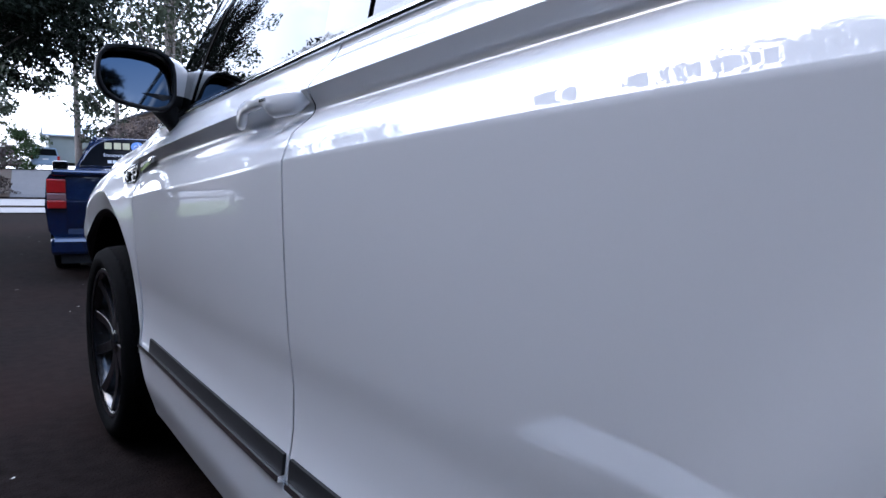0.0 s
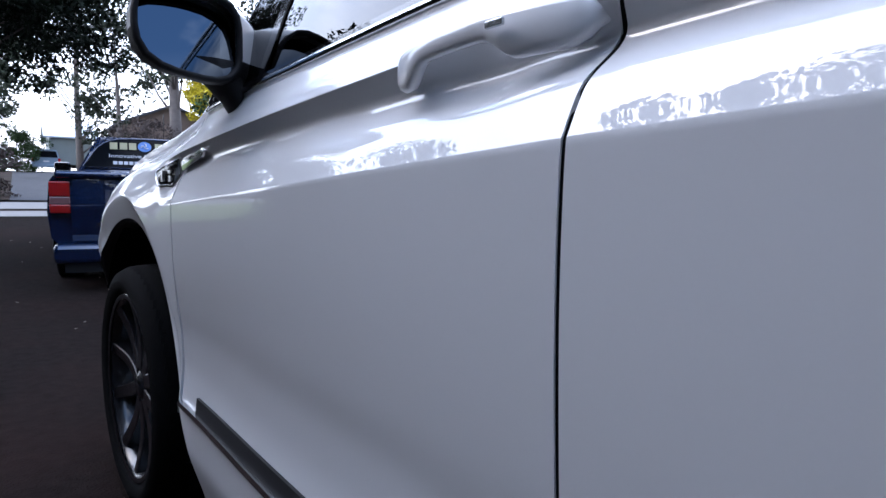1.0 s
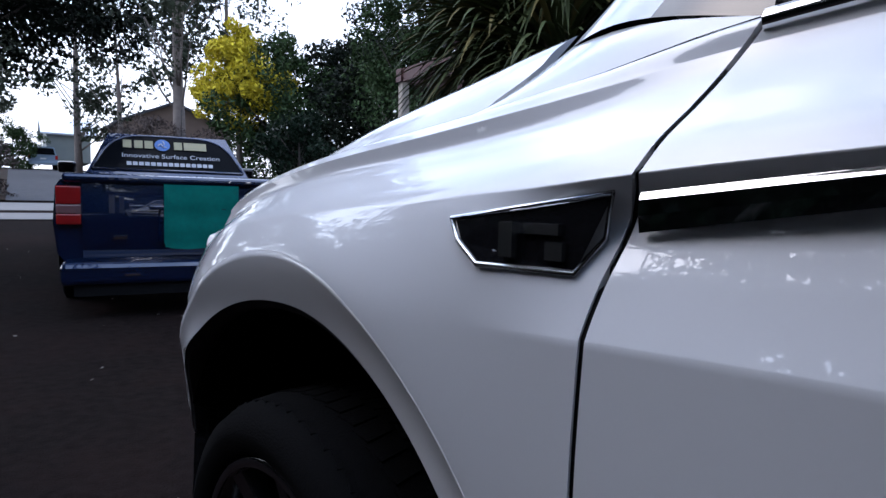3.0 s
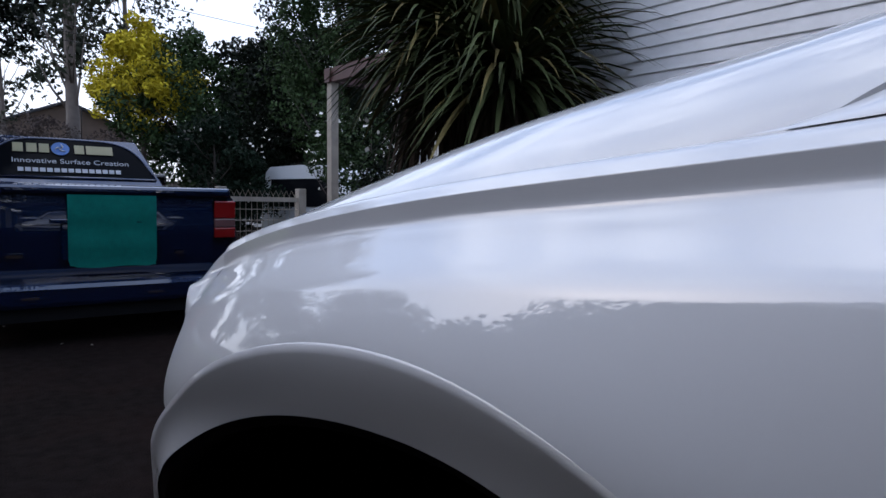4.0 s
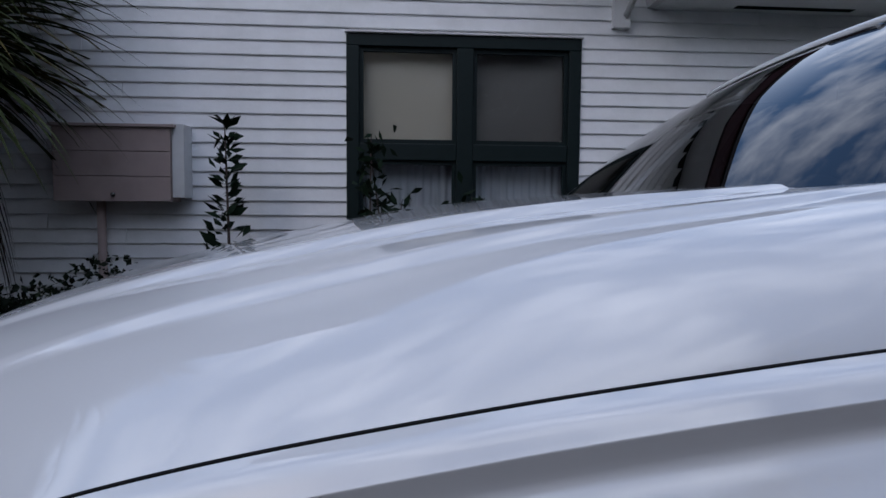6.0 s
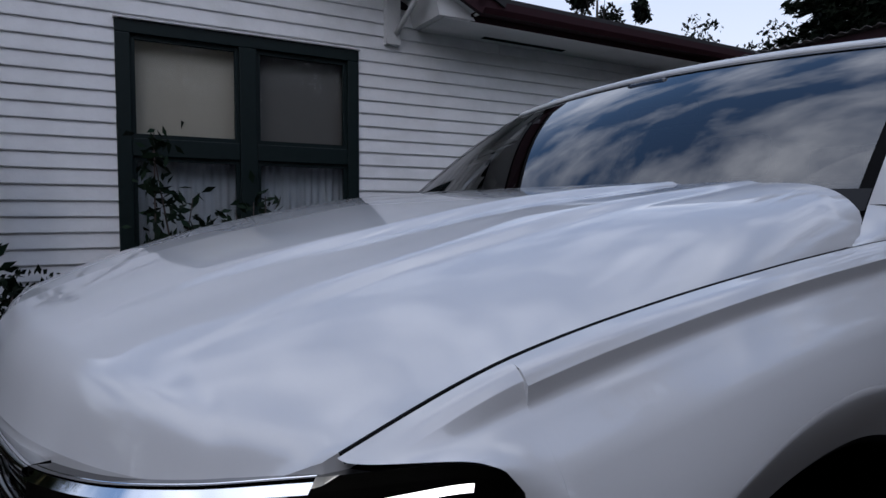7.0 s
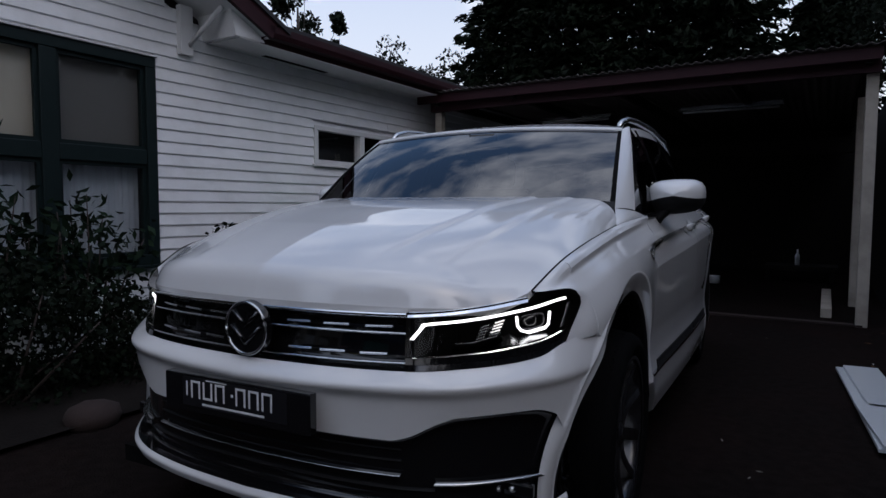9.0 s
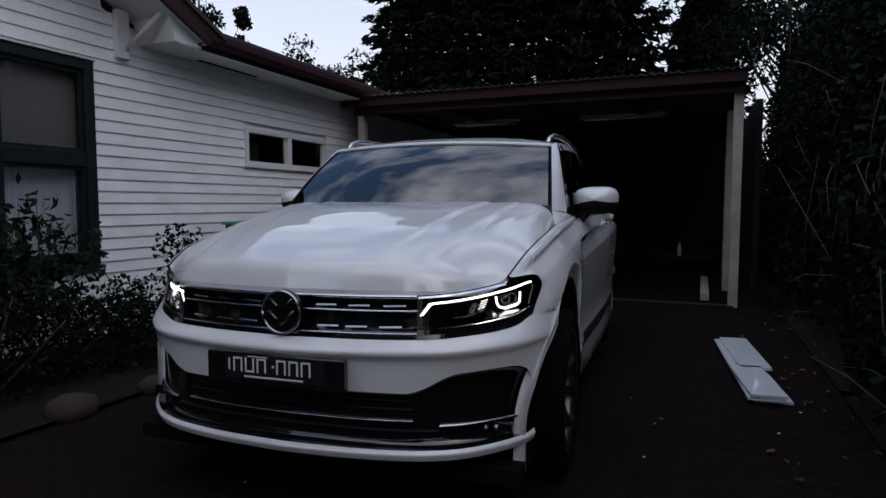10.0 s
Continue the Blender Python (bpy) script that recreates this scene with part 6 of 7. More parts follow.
sm = new("window_2")
tagged(sm, "small white-framed two-pane window", "window", kind="structure")
y0, y1, z0, z1 = WINS[1]
for nm, d in (("window_frame", (y0, y1, z1 - 0.05, z1)), ("window_frame", (y0, y1, z0, z0 + 0.05)), ("window_frame", (y0, y0 + 0.06, z0 + 0.05, z1 - 0.05)), ("window_frame", (y1 - 0.06, y1, z0 + 0.05, z1 - 0.05)), ("window_mullion", (-3.88, -3.80, z0 + 0.05, z1 - 0.05)), ("window_sill", (y0 - 0.03, y1 + 0.03, z0 - 0.025, z0))):
    box_part(nm, (HX - (0.05 if nm == "window_sill" else 0.028), HX + 0.06, *d), TRIM_WHITE, sm, bevel=0.005)
for a, b in ((y0 + 0.06, -3.88), (-3.80, y1 - 0.06)):
    g = box_part("window_pane", (HX + 0.022, HX + 0.026, a, b, z0 + 0.05, z1 - 0.05), PANE, sm)
    g.visible_shadow = False
box_part("room_shade_board", (HX + 0.20, HX + 0.24, y0 - 0.1, y1 + 0.1, z0 - 0.1, z1 + 0.1), ROOM_SHADE, sm)

# eave, gutter, barge board and roof
eave = new("eave")
tagged(eave, "white boxed eave with maroon gutter and dark roof", "eave", kind="structure")
GX = 2.92
box_part("soffit", (GX + 0.02, HX + 0.02, -9.0, BEND_Y + 0.25, EAVE_Z - 0.01, EAVE_Z + 0.006), TRIM_WHITE, eave)
box_part("soffit_vent", (HX - 0.16, HX - 0.10, -3.1, BEND_Y - 0.3, EAVE_Z - 0.014, EAVE_Z - 0.011), CAVITY, eave)
bm = bmesh.new()
prism(bm, [(0.0, 0.0), (-0.015, 0.045), (-0.09, 0.05), (-0.11, 0.09), (-0.11, 0.15), (0.0, 0.15)], 7.1, Matrix.Translation((GX + 0.02, -9.0, EAVE_Z - 0.005)))
part("gutter", bm, MAROON, eave)
bm = bmesh.new()
prism(bm, [(BEND_Y + 0.30, EAVE_Z), (BEND_Y - 0.02, EAVE_Z + 0.0), (BEND_Y + 0.05, EAVE_Z + 0.10), (BEND_Y + 0.36, EAVE_Z + 0.24)], 0.44, Matrix.Translation((HX - 0.01, 0, 0)) @ Matrix.Rotation(radians(90), 4, "Z"))
part("eave_end_box", bm, TRIM_WHITE, eave)
for side in (-1, 1):
    L = (RIDGE_Y - BEND_Y) / math.cos(math.atan(GABLE_SLOPE)) + 0.05
    m = Matrix.Translation((0, BEND_Y - 0.02 if side < 0 else 2 * RIDGE_Y - BEND_Y + 0.02, EAVE_Z + 0.03)) @ Matrix.Rotation(math.atan(GABLE_SLOPE) if side < 0 else math.pi - math.atan(GABLE_SLOPE), 4, "X")
    za, zb = (0.0, 0.16) if side < 0 else (-0.16, 0.0)
    box_part("barge_board", (GX - 0.09, GX - 0.05, 0, L, za, zb), MAROON, eave, m=m)
    zc, zd = (0.15, 0.19) if side < 0 else (-0.19, -0.15)
    box_part("gable_roof", (GX - 0.11, 12.0, -0.15, L, zc, zd), ROOF_DARK, eave, m=m)
    zc, zd = (0.0, 0.012) if side < 0 else (-0.012, 0.0)
    box_part("gable_soffit", (GX - 0.05, HX + 0.02, 0.0, L, zc, zd), TRIM_WHITE, eave, m=m)
vs = [(GX - 0.06, -9.0, EAVE_Z + 0.15), (GX - 0.06, BEND_Y + 0.1, EAVE_Z + 0.15), (6.4, BEND_Y + 0.1, EAVE_Z + 1.35), (6.4, -9.0, EAVE_Z + 1.35), (GX - 0.06, -9.0, EAVE_Z + 0.19), (GX - 0.06, BEND_Y + 0.1, EAVE_Z + 0.19), (6.4, BEND_Y + 0.1, EAVE_Z + 1.39), (6.4, -9.0, EAVE_Z + 1.39)]
mesh_part("main_roof", vs, [(0, 3, 2, 1), (4, 5, 6, 7), (0, 1, 5, 4), (1, 2, 6, 5), (2, 3, 7, 6), (3, 0, 4, 7)], ROOF_DARK, eave, smooth=False)
# bracket under the eave end
tube_part("eave_bracket", [(HX - 0.03, BEND_Y + 0.48, EAVE_Z - 0.10), (GX + 0.06, BEND_Y + 0.40, EAVE_Z + 0.22)], 0.025, TRIM_WHITE, eave, sides=4)
box_part("eave_bracket", (HX - 0.07, HX - 0.012, BEND_Y + 0.44, BEND_Y + 0.56, EAVE_Z - 0.16, EAVE_Z + 0.25), TRIM_WHITE, eave)
# other walls close the house
for nm, d in (("wall_north", (HX + 0.14, 12, 4.76, 4.9, 0, 2.6)), ("wall_south", (HX + 0.14, 12, -9.0, -8.86, 0, 2.6)), ("wall_east", (11.9, 12.04, -8.86, 4.76, 0, 2.6))):
    tagged(box_part(nm, d, BOARD), "white weatherboard house wall", "wall", kind="structure")

# meter box on the wall
mb = thing("meter_box", "faded pink-beige timber meter box on the wall", "meter box")
for k, (z0, z1) in enumerate(((1.172, 1.335), (1.339, 1.50), (1.504, 1.662))):
    box_part("front_board", (3.17, 3.19, 1.69, 2.445, z0, z1), BEIGE, mb, bevel=0.003)
box_part("box_body", (3.19, HX - 0.012, 1.69, 2.445, 1.172, 1.662), BEIGE, mb)
box_part("side_panel", (3.20, HX - 0.012, 1.61, 1.688, 1.20, 1.69), TRIM_WHITE, mb)
box_part("lid", (3.15, HX - 0.012, 1.66, 2.46, 1.664, 1.682), BEIGE, mb)
bm = bmesh.new()
bmesh.ops.create_uvsphere(bm, u_segments=10, v_segments=8, radius=0.016)
bmesh.ops.translate(bm, vec=(3.16, 2.06, 1.215), verts=bm.verts[:])
part("knob", bm, GLOSS_BLACK, mb, "small dark knob")
tube_part("conduit", [(3.30, 2.2, 1.17), (3.30, 2.2, 0.1)], 0.03, BEIGE, mb)

# porch post, beam and barge
porch = thing("porch", "porch corner with pale post and red-brown beam", "porch")
PX, PY = 2.95, 6.0
box_part("post", (PX - 0.05, PX + 0.05, PY - 0.05, PY + 0.05, 0.1, 2.52), POST_WOOD, porch, bevel=0.006)
box_part("beam", (PX - 0.08, PX + 0.95, PY - 0.06, PY + 0.06, 2.50, 2.66), BROWN, porch)
box_part("beam", (PX - 0.06, PX + 0.06, 4.9, PY, 2.50, 2.66), BROWN, porch)
box_part("barge_board", (0, 2.4, -0.03, 0.03, 0, 0.16), BROWN, porch, m=Matrix.Translation((PX + 0.7, PY - 0.05, 2.60)) @ Matrix.Rotation(radians(-33), 4, "Y"))
box_part("porch_gable", (PX + 1.0, PX + 3.2, PY - 0.02, PY, 2.4, 3.3), TRIM_WHITE, porch)

# ---- carport ----
cp = new("carport")
tagged(cp, "dark open carport with corrugated steel roof", "carport", kind="structure")
cp.location = (0, 0, -0.05)
for x, y in ((-1.74, -5.12), (3.05, -5.12), (-1.72, -6.6), (-1.8, -9.4)):
    box_part("post", (x - 0.05, x + 0.05, y - 0.05, y + 0.05, 0.05, 2.46), POST_WOOD, cp, bevel=0.006)
box_part("front_beam", (-1.80, 3.12, -5.06, -4.99, 2.45, 2.60), MAROON, cp)
box_part("fascia", (-1.80, 3.25, -4.90, -4.86, 2.545, 2.655), MAROON, cp)
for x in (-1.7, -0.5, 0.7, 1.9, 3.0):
    box_part("rafter", (x - 0.03, x + 0.03, -11.0, -4.91, 2.52, 2.62), SHADED_TIMBER, cp)
nn = 260
vs = []
for i in range(nn + 1):
    xx = -1.82 + 5.10 * i / nn
    zz = 2.672 + 0.012 * math.sin(2 * math.pi * i / 5)
    for yy in (-4.80, -11.2):
        for dz in (0, 0.004):
            vs.append((xx, yy, zz + dz))
fs = []
for i in range(nn):
    a, b = 4 * i, 4 * (i + 1)
    fs += [(a + 1, b + 1, b + 3, a + 3), (a, a + 2, b + 2, b), (a, b, b + 1, a + 1)]
mesh_part("roof_sheet", vs, fs, ROOF_STEEL, cp)
box_part("back_wall", (-2.1, 3.6, -11.1, -11.0, 0.05, 2.66), SHADED_TIMBER, cp)
box_part("side_wall", (-2.1, -2.02, -11.0, -6.6, 0.05, 2.60), SHADED_TIMBER, cp)
box_part("cross_beam", (-1.75, 3.3, -8.1, -8.0, 1.95, 2.15), SHADED_TIMBER, cp)
box_part("floor_edge", (-1.75, 3.3, -5.16, -5.06, 0.054, 0.072), STONE, cp)
for x0, x1, y in ((1.3, 2.4, -7.0), (-0.9, 0.35, -7.0)):
    ob = thing("batten_light", "unlit fluorescent batten under the carport roof", "light")
    box_part("housing", (x0, x1, y - 0.04, y + 0.04, 2.45, 2.52), SATIN, ob, bevel=0.008)
    tube_part("tube", [(x0 + 0.04, y, 2.435), (x1 - 0.04, y, 2.435)], 0.014, TRIM_WHITE, ob)
ob = thing("timber_offcut", "weathered timber beam lying in the carport", "timber")
box_part("beam", (-1.50, -1.40, -7.4, -5.5, 0.004, 0.10), POST_WOOD, ob, bevel=0.005)
ob = thing("paint_tin", "pale paint tin on the carport floor", "tin")
v, f = lathe([(0.0, 0.0), (0.075, 0.0), (0.075, 0.10), (0.08, 0.105), (0.08, 0.112), (0.0, 0.112)], 20)
mesh_part("tin", [(-0.02 + y, -8.0 + z, 0.02 + x) for x, y, z in v], f, TRIM_WHITE, ob)
ob = thing("white_bottle", "slim white bottle at the back of the carport", "bottle")
v, f = lathe([(0.0, 0.0), (0.035, 0.0), (0.035, 0.15), (0.013, 0.20), (0.013, 0.25), (0.0, 0.25)], 16)
mesh_part("bottle", [(-1.05 + y, -9.2 + z, 0.25 + x) for x, y, z in v], f, VAN_WHITE, ob)
ob2 = thing("low_bench", "dark low bench in the carport", "bench")
box_part("seat", (-1.6, -0.6, -9.6, -9.0, 0.20, 0.25), SHADED_TIMBER, ob2)
for xx in (-1.55, -0.68):
    box_part("leg", (xx, xx + 0.06, -9.5, -9.1, 0.0, 0.20), SHADED_TIMBER, ob2)

# ---- things on the drive ----
for k, (dx, dy, rz, ln, zz) in enumerate(((0.0, 0.0, 6.6, 1.62, 0.004), (0.03, 0.02, 5.2, 1.66, 0.026), (-0.015, 0.50, 7.6, 0.70, 0.048), (0.012, -0.30, 6.0, 0.98, 0.048))):
    ob = box_part("cladding_board", (-0.10, 0.10, -ln / 2, ln / 2, 0, 0.018), VAN_WHITE, bevel=0.002)
    ob.matrix_world = Matrix.Translation((-1.715 + dx, -2.20 + dy, zz)) @ Matrix.Rotation(radians(rz), 4, "Z")
    tagged(ob, "white painted board lying in a stack on the asphalt", "board", "stack of white boards")
bin_ = thing("wheelie_bin", "dark wheelie bin with a green lid beside the house", "bin")
bm = bmesh.new()
prism(bm, [(-0.26, 0.06), (0.26, 0.06), (0.33, 0.96), (-0.33, 0.96)], 0.56, Matrix.Translation((2.78, -2.95, 0)))
part("body", bm, DARK_GREEN_PLASTIC, bin_)
vs = []
for i in range(13):
    for j in range(9):
        u, w = -1 + 2 * i / 12, -1 + 2 * j / 8
        vs.append((2.78 + 0.335 * u, -2.66 + 0.31 * w, 0.972 + 0.03 * (1 - abs(u) ** 3) * (1 - abs(w) ** 3) + 0.01))
mesh_part("lid", vs, grid_faces(13, 9), GREEN_PLASTIC, bin_, "domed green lid")
bm = bmesh.new()
box(bm, 2.44, 3.12, -2.98, -2.34, 0.962, 0.982, bevel=0.008)
part("lid_rim", bm, GREEN_PLASTIC, bin_)
for sx in (2.5, 3.06):
    v, f = lathe([(0.0, 0.03), (0.1, 0.03), (0.1, -0.03), (0.0, -0.03)], 20)
    mesh_part("wheel", [(sx + x, -2.92 + y, 0.104 + z) for x, y, z in v], f, RUBBER, bin_)
rng = np.random.default_rng(55)
for k in range(7):
    bm = bmesh.new()
    bmesh.ops.create_icosphere(bm, subdivisions=2, radius=1.0)
    s = rng.uniform(0.08, 0.13)
    for vv in bm.verts:
        vv.co *= 1 + 0.18 * noise.noise(vv.co * 1.3 + Vector((k * 5, 0, 0)))
    yy = 1.9 - 0.52 * k + rng.uniform(-0.1, 0.1)
    bmesh.ops.transform(bm, matrix=Matrix.Translation((1.80 + rng.uniform(-0.06, 0.06), yy, ground_z(yy) + s * 0.42)) @ Matrix.Diagonal((s * 1.2, s * 1.4, s * 0.8, 1)), verts=bm.verts[:])
    tagged(part("edging_stone", bm, STONE, smooth=True), "brown rounded stone edging the garden bed", "stone", "garden edging stones")


# ---- plants by the house ----
def bush(name, centre, radius, n, leaf, mat, label, seed, aspect=0.55, category="bush"):
    rng = np.random.default_rng(seed)
    ob = thing(name, label, category)
    pts = [blob(rng, n // 14, np.asarray(centre) + rng.normal(size=3) * np.asarray(radius) * 0.45, np.asarray(radius) * rng.uniform(0.35, 0.6), 0.4) for _ in range(14)]
    p = np.concatenate(pts)
    p = p[p[:, 2] > ground_z(centre[1]) + 0.02]
    v, f = leaves(p, leaf, aspect, rng, 0.1)
    quads("foliage", v, f, mat, ob)
    sv, sf = [], []
    for k in range(9):
        a, g = tube([(centre[0] + rng.uniform(-0.1, 0.1), centre[1] + rng.uniform(-0.1, 0.1), ground_z(centre[1])), p[rng.integers(len(p))]], [0.012, 0.004], 5)
        off = len(sv)
        sv += [tuple(q) for q in a]
        sf += [tuple(i + off for i in h) for h in g]
    mesh_part("branching", sv, sf, TWIG, ob)
    return ob


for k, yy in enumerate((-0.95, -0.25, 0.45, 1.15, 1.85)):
    bush("box_hedge", (2.50, yy, 0.34), (0.42, 0.50, 0.42), 3600, 0.045, LEAF_SHADED, "low dark clipped hedge below the window", 80 + k, 0.6, "hedge")
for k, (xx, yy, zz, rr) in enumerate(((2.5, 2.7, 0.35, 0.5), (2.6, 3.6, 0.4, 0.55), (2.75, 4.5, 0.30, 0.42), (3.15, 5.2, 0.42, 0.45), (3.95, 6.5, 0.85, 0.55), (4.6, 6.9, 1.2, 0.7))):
    bush("garden_bush", (xx, yy, zz + ground_z(yy) * 0.5), (rr, rr, rr * 0.85), 3200, 0.06, LEAF_SHADED, "dark shadowed garden bush by the house", 90 + k)
bush("rose_bush", (4.2, 7.1, 1.75), (0.75, 0.75, 0.75), 2600, 0.07, LEAF_GREEN, "climbing rose with a few white flowers", 97)
rng = np.random.default_rng(71)
v, f = leaves(blob(rng, 34, (3.7, 6.7, 1.75), (0.6, 0.8, 0.75), 0.8), 0.075, 0.9, rng)
tagged(quads("rose_flowers", v, f, BLOSSOM), "scattered white rose flowers", "flowers", kind="stuff")

# young shrub with upright stem and large leaves
ys_ = thing("young_shrub", "upright young shrub with large glossy leaves", "shrub")
tube_part("stem", [(3.0, 1.28, 0), (3.0, 1.27, 0.9), (3.01, 1.29, 1.7)], [0.014, 0.01, 0.004], TWIG, ys_)
rng = np.random.default_rng(72)
cs, al = [], []
for k in range(150):
    z = rng.uniform(0.45, 1.72)
    r = 0.05 + 0.20 * max(0, (1.25 - z)) * rng.uniform(0.3, 1.2) + 0.04 * rng.uniform()
    an = rng.uniform(0, 2 * math.pi)
    cs.append((3.0 + r * math.cos(an), 1.28 + r * math.sin(an), z))
    al.append((math.cos(an), math.sin(an), 0.5))
v, f = leaves(np.array(cs), 0.12, 0.42, rng, 0, np.array(al) * 1.5)
quads("foliage", v, f, LEAF_GLOSSY, ys_)
# straggling shrub in front of the window
st = thing("window_shrub", "straggling leafy shrub in front of the window", "shrub")
sv, sf, cs = [], [], []
for k in range(12):
    a = np.array([2.95, 0.30 - 0.07 * k, 0.3])
    b = np.array([2.95 + rng.uniform(-0.1, 0.1), 0.42 - 0.10 * k + rng.uniform(-0.08, 0.08), (1.62, 1.55, 1.2, 1.05, 0.95, 1.0, 1.1, 1.18, 1.22, 1.05, 0.95, 0.9)[k]])
    m_ = (a + b) / 2 + rng.normal(size=3) * 0.05
    g, h = tube([a, m_, b], [0.010, 0.007, 0.003], 5)
    off = len(sv)
    sv += [tuple(q) for q in g]
    sf += [tuple(i + off for i in w) for w in h]
    for q in np.linspace(0.2, 1.0, 84):
        p = a * (1 - q) ** 2 + 2 * m_ * q * (1 - q) + b * q * q
        cs.append(p + rng.normal(size=3) * (0.07, 0.075, 0.06))
mesh_part("branching", sv, sf, TWIG, st)
v, f = leaves(np.array(cs), 0.095, 0.40, rng, 0.2)
quads("foliage", v, f, LEAF_GLOSSY, st)


# cordyline: a thick stem with a great head of strap leaves
def strap(rng, origin, direction, length, width, sag):
    """A long folded blade that arches over."""
    d = np.array(direction) / np.linalg.norm(direction)
    side = np.cross(d, (0, 0, 1))
    side /= max(1e-6, np.linalg.norm(side))
    pts, n = [], 7
    v = []
    p = np.array(origin, float)
    for i in range(n + 1):
        q = i / n
        w = width * (0.5 + 1.6 * q * (1 - q) * 1.6) * (1 - q ** 3)
        v.append(p + side * w * 0.5)
        v.append(p - np.array((0, 0, w * 0.22)))
        v.append(p - side * w * 0.5)
        d = d + np.array((0, 0, -sag / n * (0.4 + 1.3 * q)))
        d /= np.linalg.norm(d)
        p = p + d * length / n
    f = [(3 * i + a, 3 * i + a + 1, 3 * i + a + 4, 3 * i + a + 3) for i in range(n) for a in (0, 1)]
    return v, f


def cordyline(base, heads, seed, label):
    rng = np.random.default_rng(seed)
    ob = thing("cordyline", label, "cordyline")
    ob.location = base
    sets = {"green": ([], []), "bronze": ([], []), "dry": ([], [])}
    tv, tf = [], []
    for hx, hy, hz, sc in heads:
        a, g = tube([(0, 0, 0), (hx * 0.5, hy * 0.5, hz * 0.5), (hx, hy, hz)], [0.10, 0.085, 0.07], 9)
        off = len(tv)
        tv += [tuple(q) for q in a]
        tf += [tuple(i + off for i in h) for h in g]
        for k in range(int(330 * sc)):
            an, el = rng.uniform(0, 2 * math.pi), rng.uniform(-0.5, 1.45)
            d = (math.cos(an) * math.cos(el), math.sin(an) * math.cos(el), math.sin(el))
            kind = "bronze" if rng.uniform() < 0.16 else "green"
            v, f = strap(rng, (hx + d[0] * 0.05, hy + d[1] * 0.05, hz + rng.uniform(-0.15, 0.12)), d, sc * rng.uniform(0.65, 1.0), 0.045, 1.5 if el > 0.3 else 1.0)
            o = len(sets[kind][0])
            sets[kind][0].extend(v)
            sets[kind][1].extend([tuple(i + o for i in q) for q in f])
        for k in range(int(170 * sc)):
            an = rng.uniform(0, 2 * math.pi)
            d = (math.cos(an) * 0.5, math.sin(an) * 0.5, -0.6)
            v, f = strap(rng, (hx + d[0] * 0.15, hy + d[1] * 0.15, hz - rng.uniform(0.05, 0.5)), d, sc * rng.uniform(0.5, 0.95), 0.035, 2.2)
            o = len(sets["dry"][0])
            sets["dry"][0].extend(v)
            sets["dry"][1].extend([tuple(i + o for i in q) for q in f])
    mesh_part("trunk", tv, tf, BARK, ob)
    for kind, nm, mt in (("green", "strap_foliage", LEAF_STRAP), ("bronze", "yellowing_foliage", LEAF_BRONZE), ("dry", "hanging_dry_foliage", LEAF_DRY)):
        mesh_part(nm, sets[kind][0], sets[kind][1], mt, ob)
    return ob


cordyline((2.62, 3.2, 0.15), ((0.0, -0.25, 1.95, 1.45), (-0.1, 0.45, 2.35, 1.35), (0.1, -0.15, 2.75, 1.2)), 60, "tall cordyline with strap leaves and a skirt of dry ones")
rng = np.random.default_rng(61)
for (x, y) in ((2.75, 1.75), (2.7, 2.25), (2.8, 2.7)):
    ob = thing("strap_leaf_clump", "low clump of arching strap leaves", "plant")
    vv, ff = [], []
    for k in range(46):
        an = rng.uniform(0, 2 * math.pi)
        v, f = strap(rng, (x, y, 0.05), (math.cos(an) * 0.6, math.sin(an) * 0.6, 1.2), rng.uniform(0.6, 0.95), 0.022, 1.2)
        o = len(vv)
        vv.extend(v)
        ff.extend([tuple(i + o for i in q) for q in f])
    mesh_part("foliage", vv, ff, LEAF_STRAP, ob)

# ---- wire fence with pale frame ----
fence = thing("garden_fence", "pale steel-framed woven wire fence", "fence")
FY, FX0, FX1 = 7.15, 0.95, 3.17
fz = ground_z(FY) + 0.04
for x in (FX0, 2.06, FX1):
    box_part("post", (x - 0.055, x + 0.055, FY - 0.055, FY + 0.055, fz - 0.1, fz + 0.98), POST_WOOD, fence, bevel=0.006)
for x0, x1 in ((FX0 + 0.055, 2.005), (2.115, FX1 - 0.055)):
    box_part("rail", (x0, x1, FY - 0.02, FY + 0.02, fz + 0.80, fz + 0.86), POST_WOOD, fence)
    box_part("rail", (x0, x1, FY - 0.02, FY + 0.02, fz + 0.02, fz + 0.13), POST_WOOD, fence)
    n = int((x1 - x0) / 0.075)
    for k in range(n):
        xx = x0 + (x1 - x0) * (k + 0.5) / n
        tube_part("wire", [(xx, FY, fz + 0.13), (xx, FY, fz + 0.88), (xx + 0.035, FY, fz + 0.95), (xx + 0.07, FY, fz + 0.88)], 0.004, POST_WOOD, fence, sides=4)
    for zz in (0.28, 0.42, 0.56, 0.70):
        tube_part("wire", [(x0, FY, fz + zz), (x1, FY, fz + zz)], 0.004, POST_WOOD, fence, sides=4)

# overhead wires
for k, (z0, z1, xo) in enumerate(((6.4, 7.0, 0), (6.7, 7.3, 0.15), (6.95, 7.55, 0.3), (8.2, 8.6, 0))):
    pts = [(-30 + 70 * q, 20 + xo + 4 * q, z0 + (z1 - z0) * q - 1.2 * 4 * q * (1 - q) * 0.5) for q in np.linspace(0, 1, 15)]
    ob = tube_part("overhead_wire", pts, 0.012, GLOSS_BLACK, sides=4)
    tagged(ob, "thin black overhead wire across the street", "wire", "overhead wires")


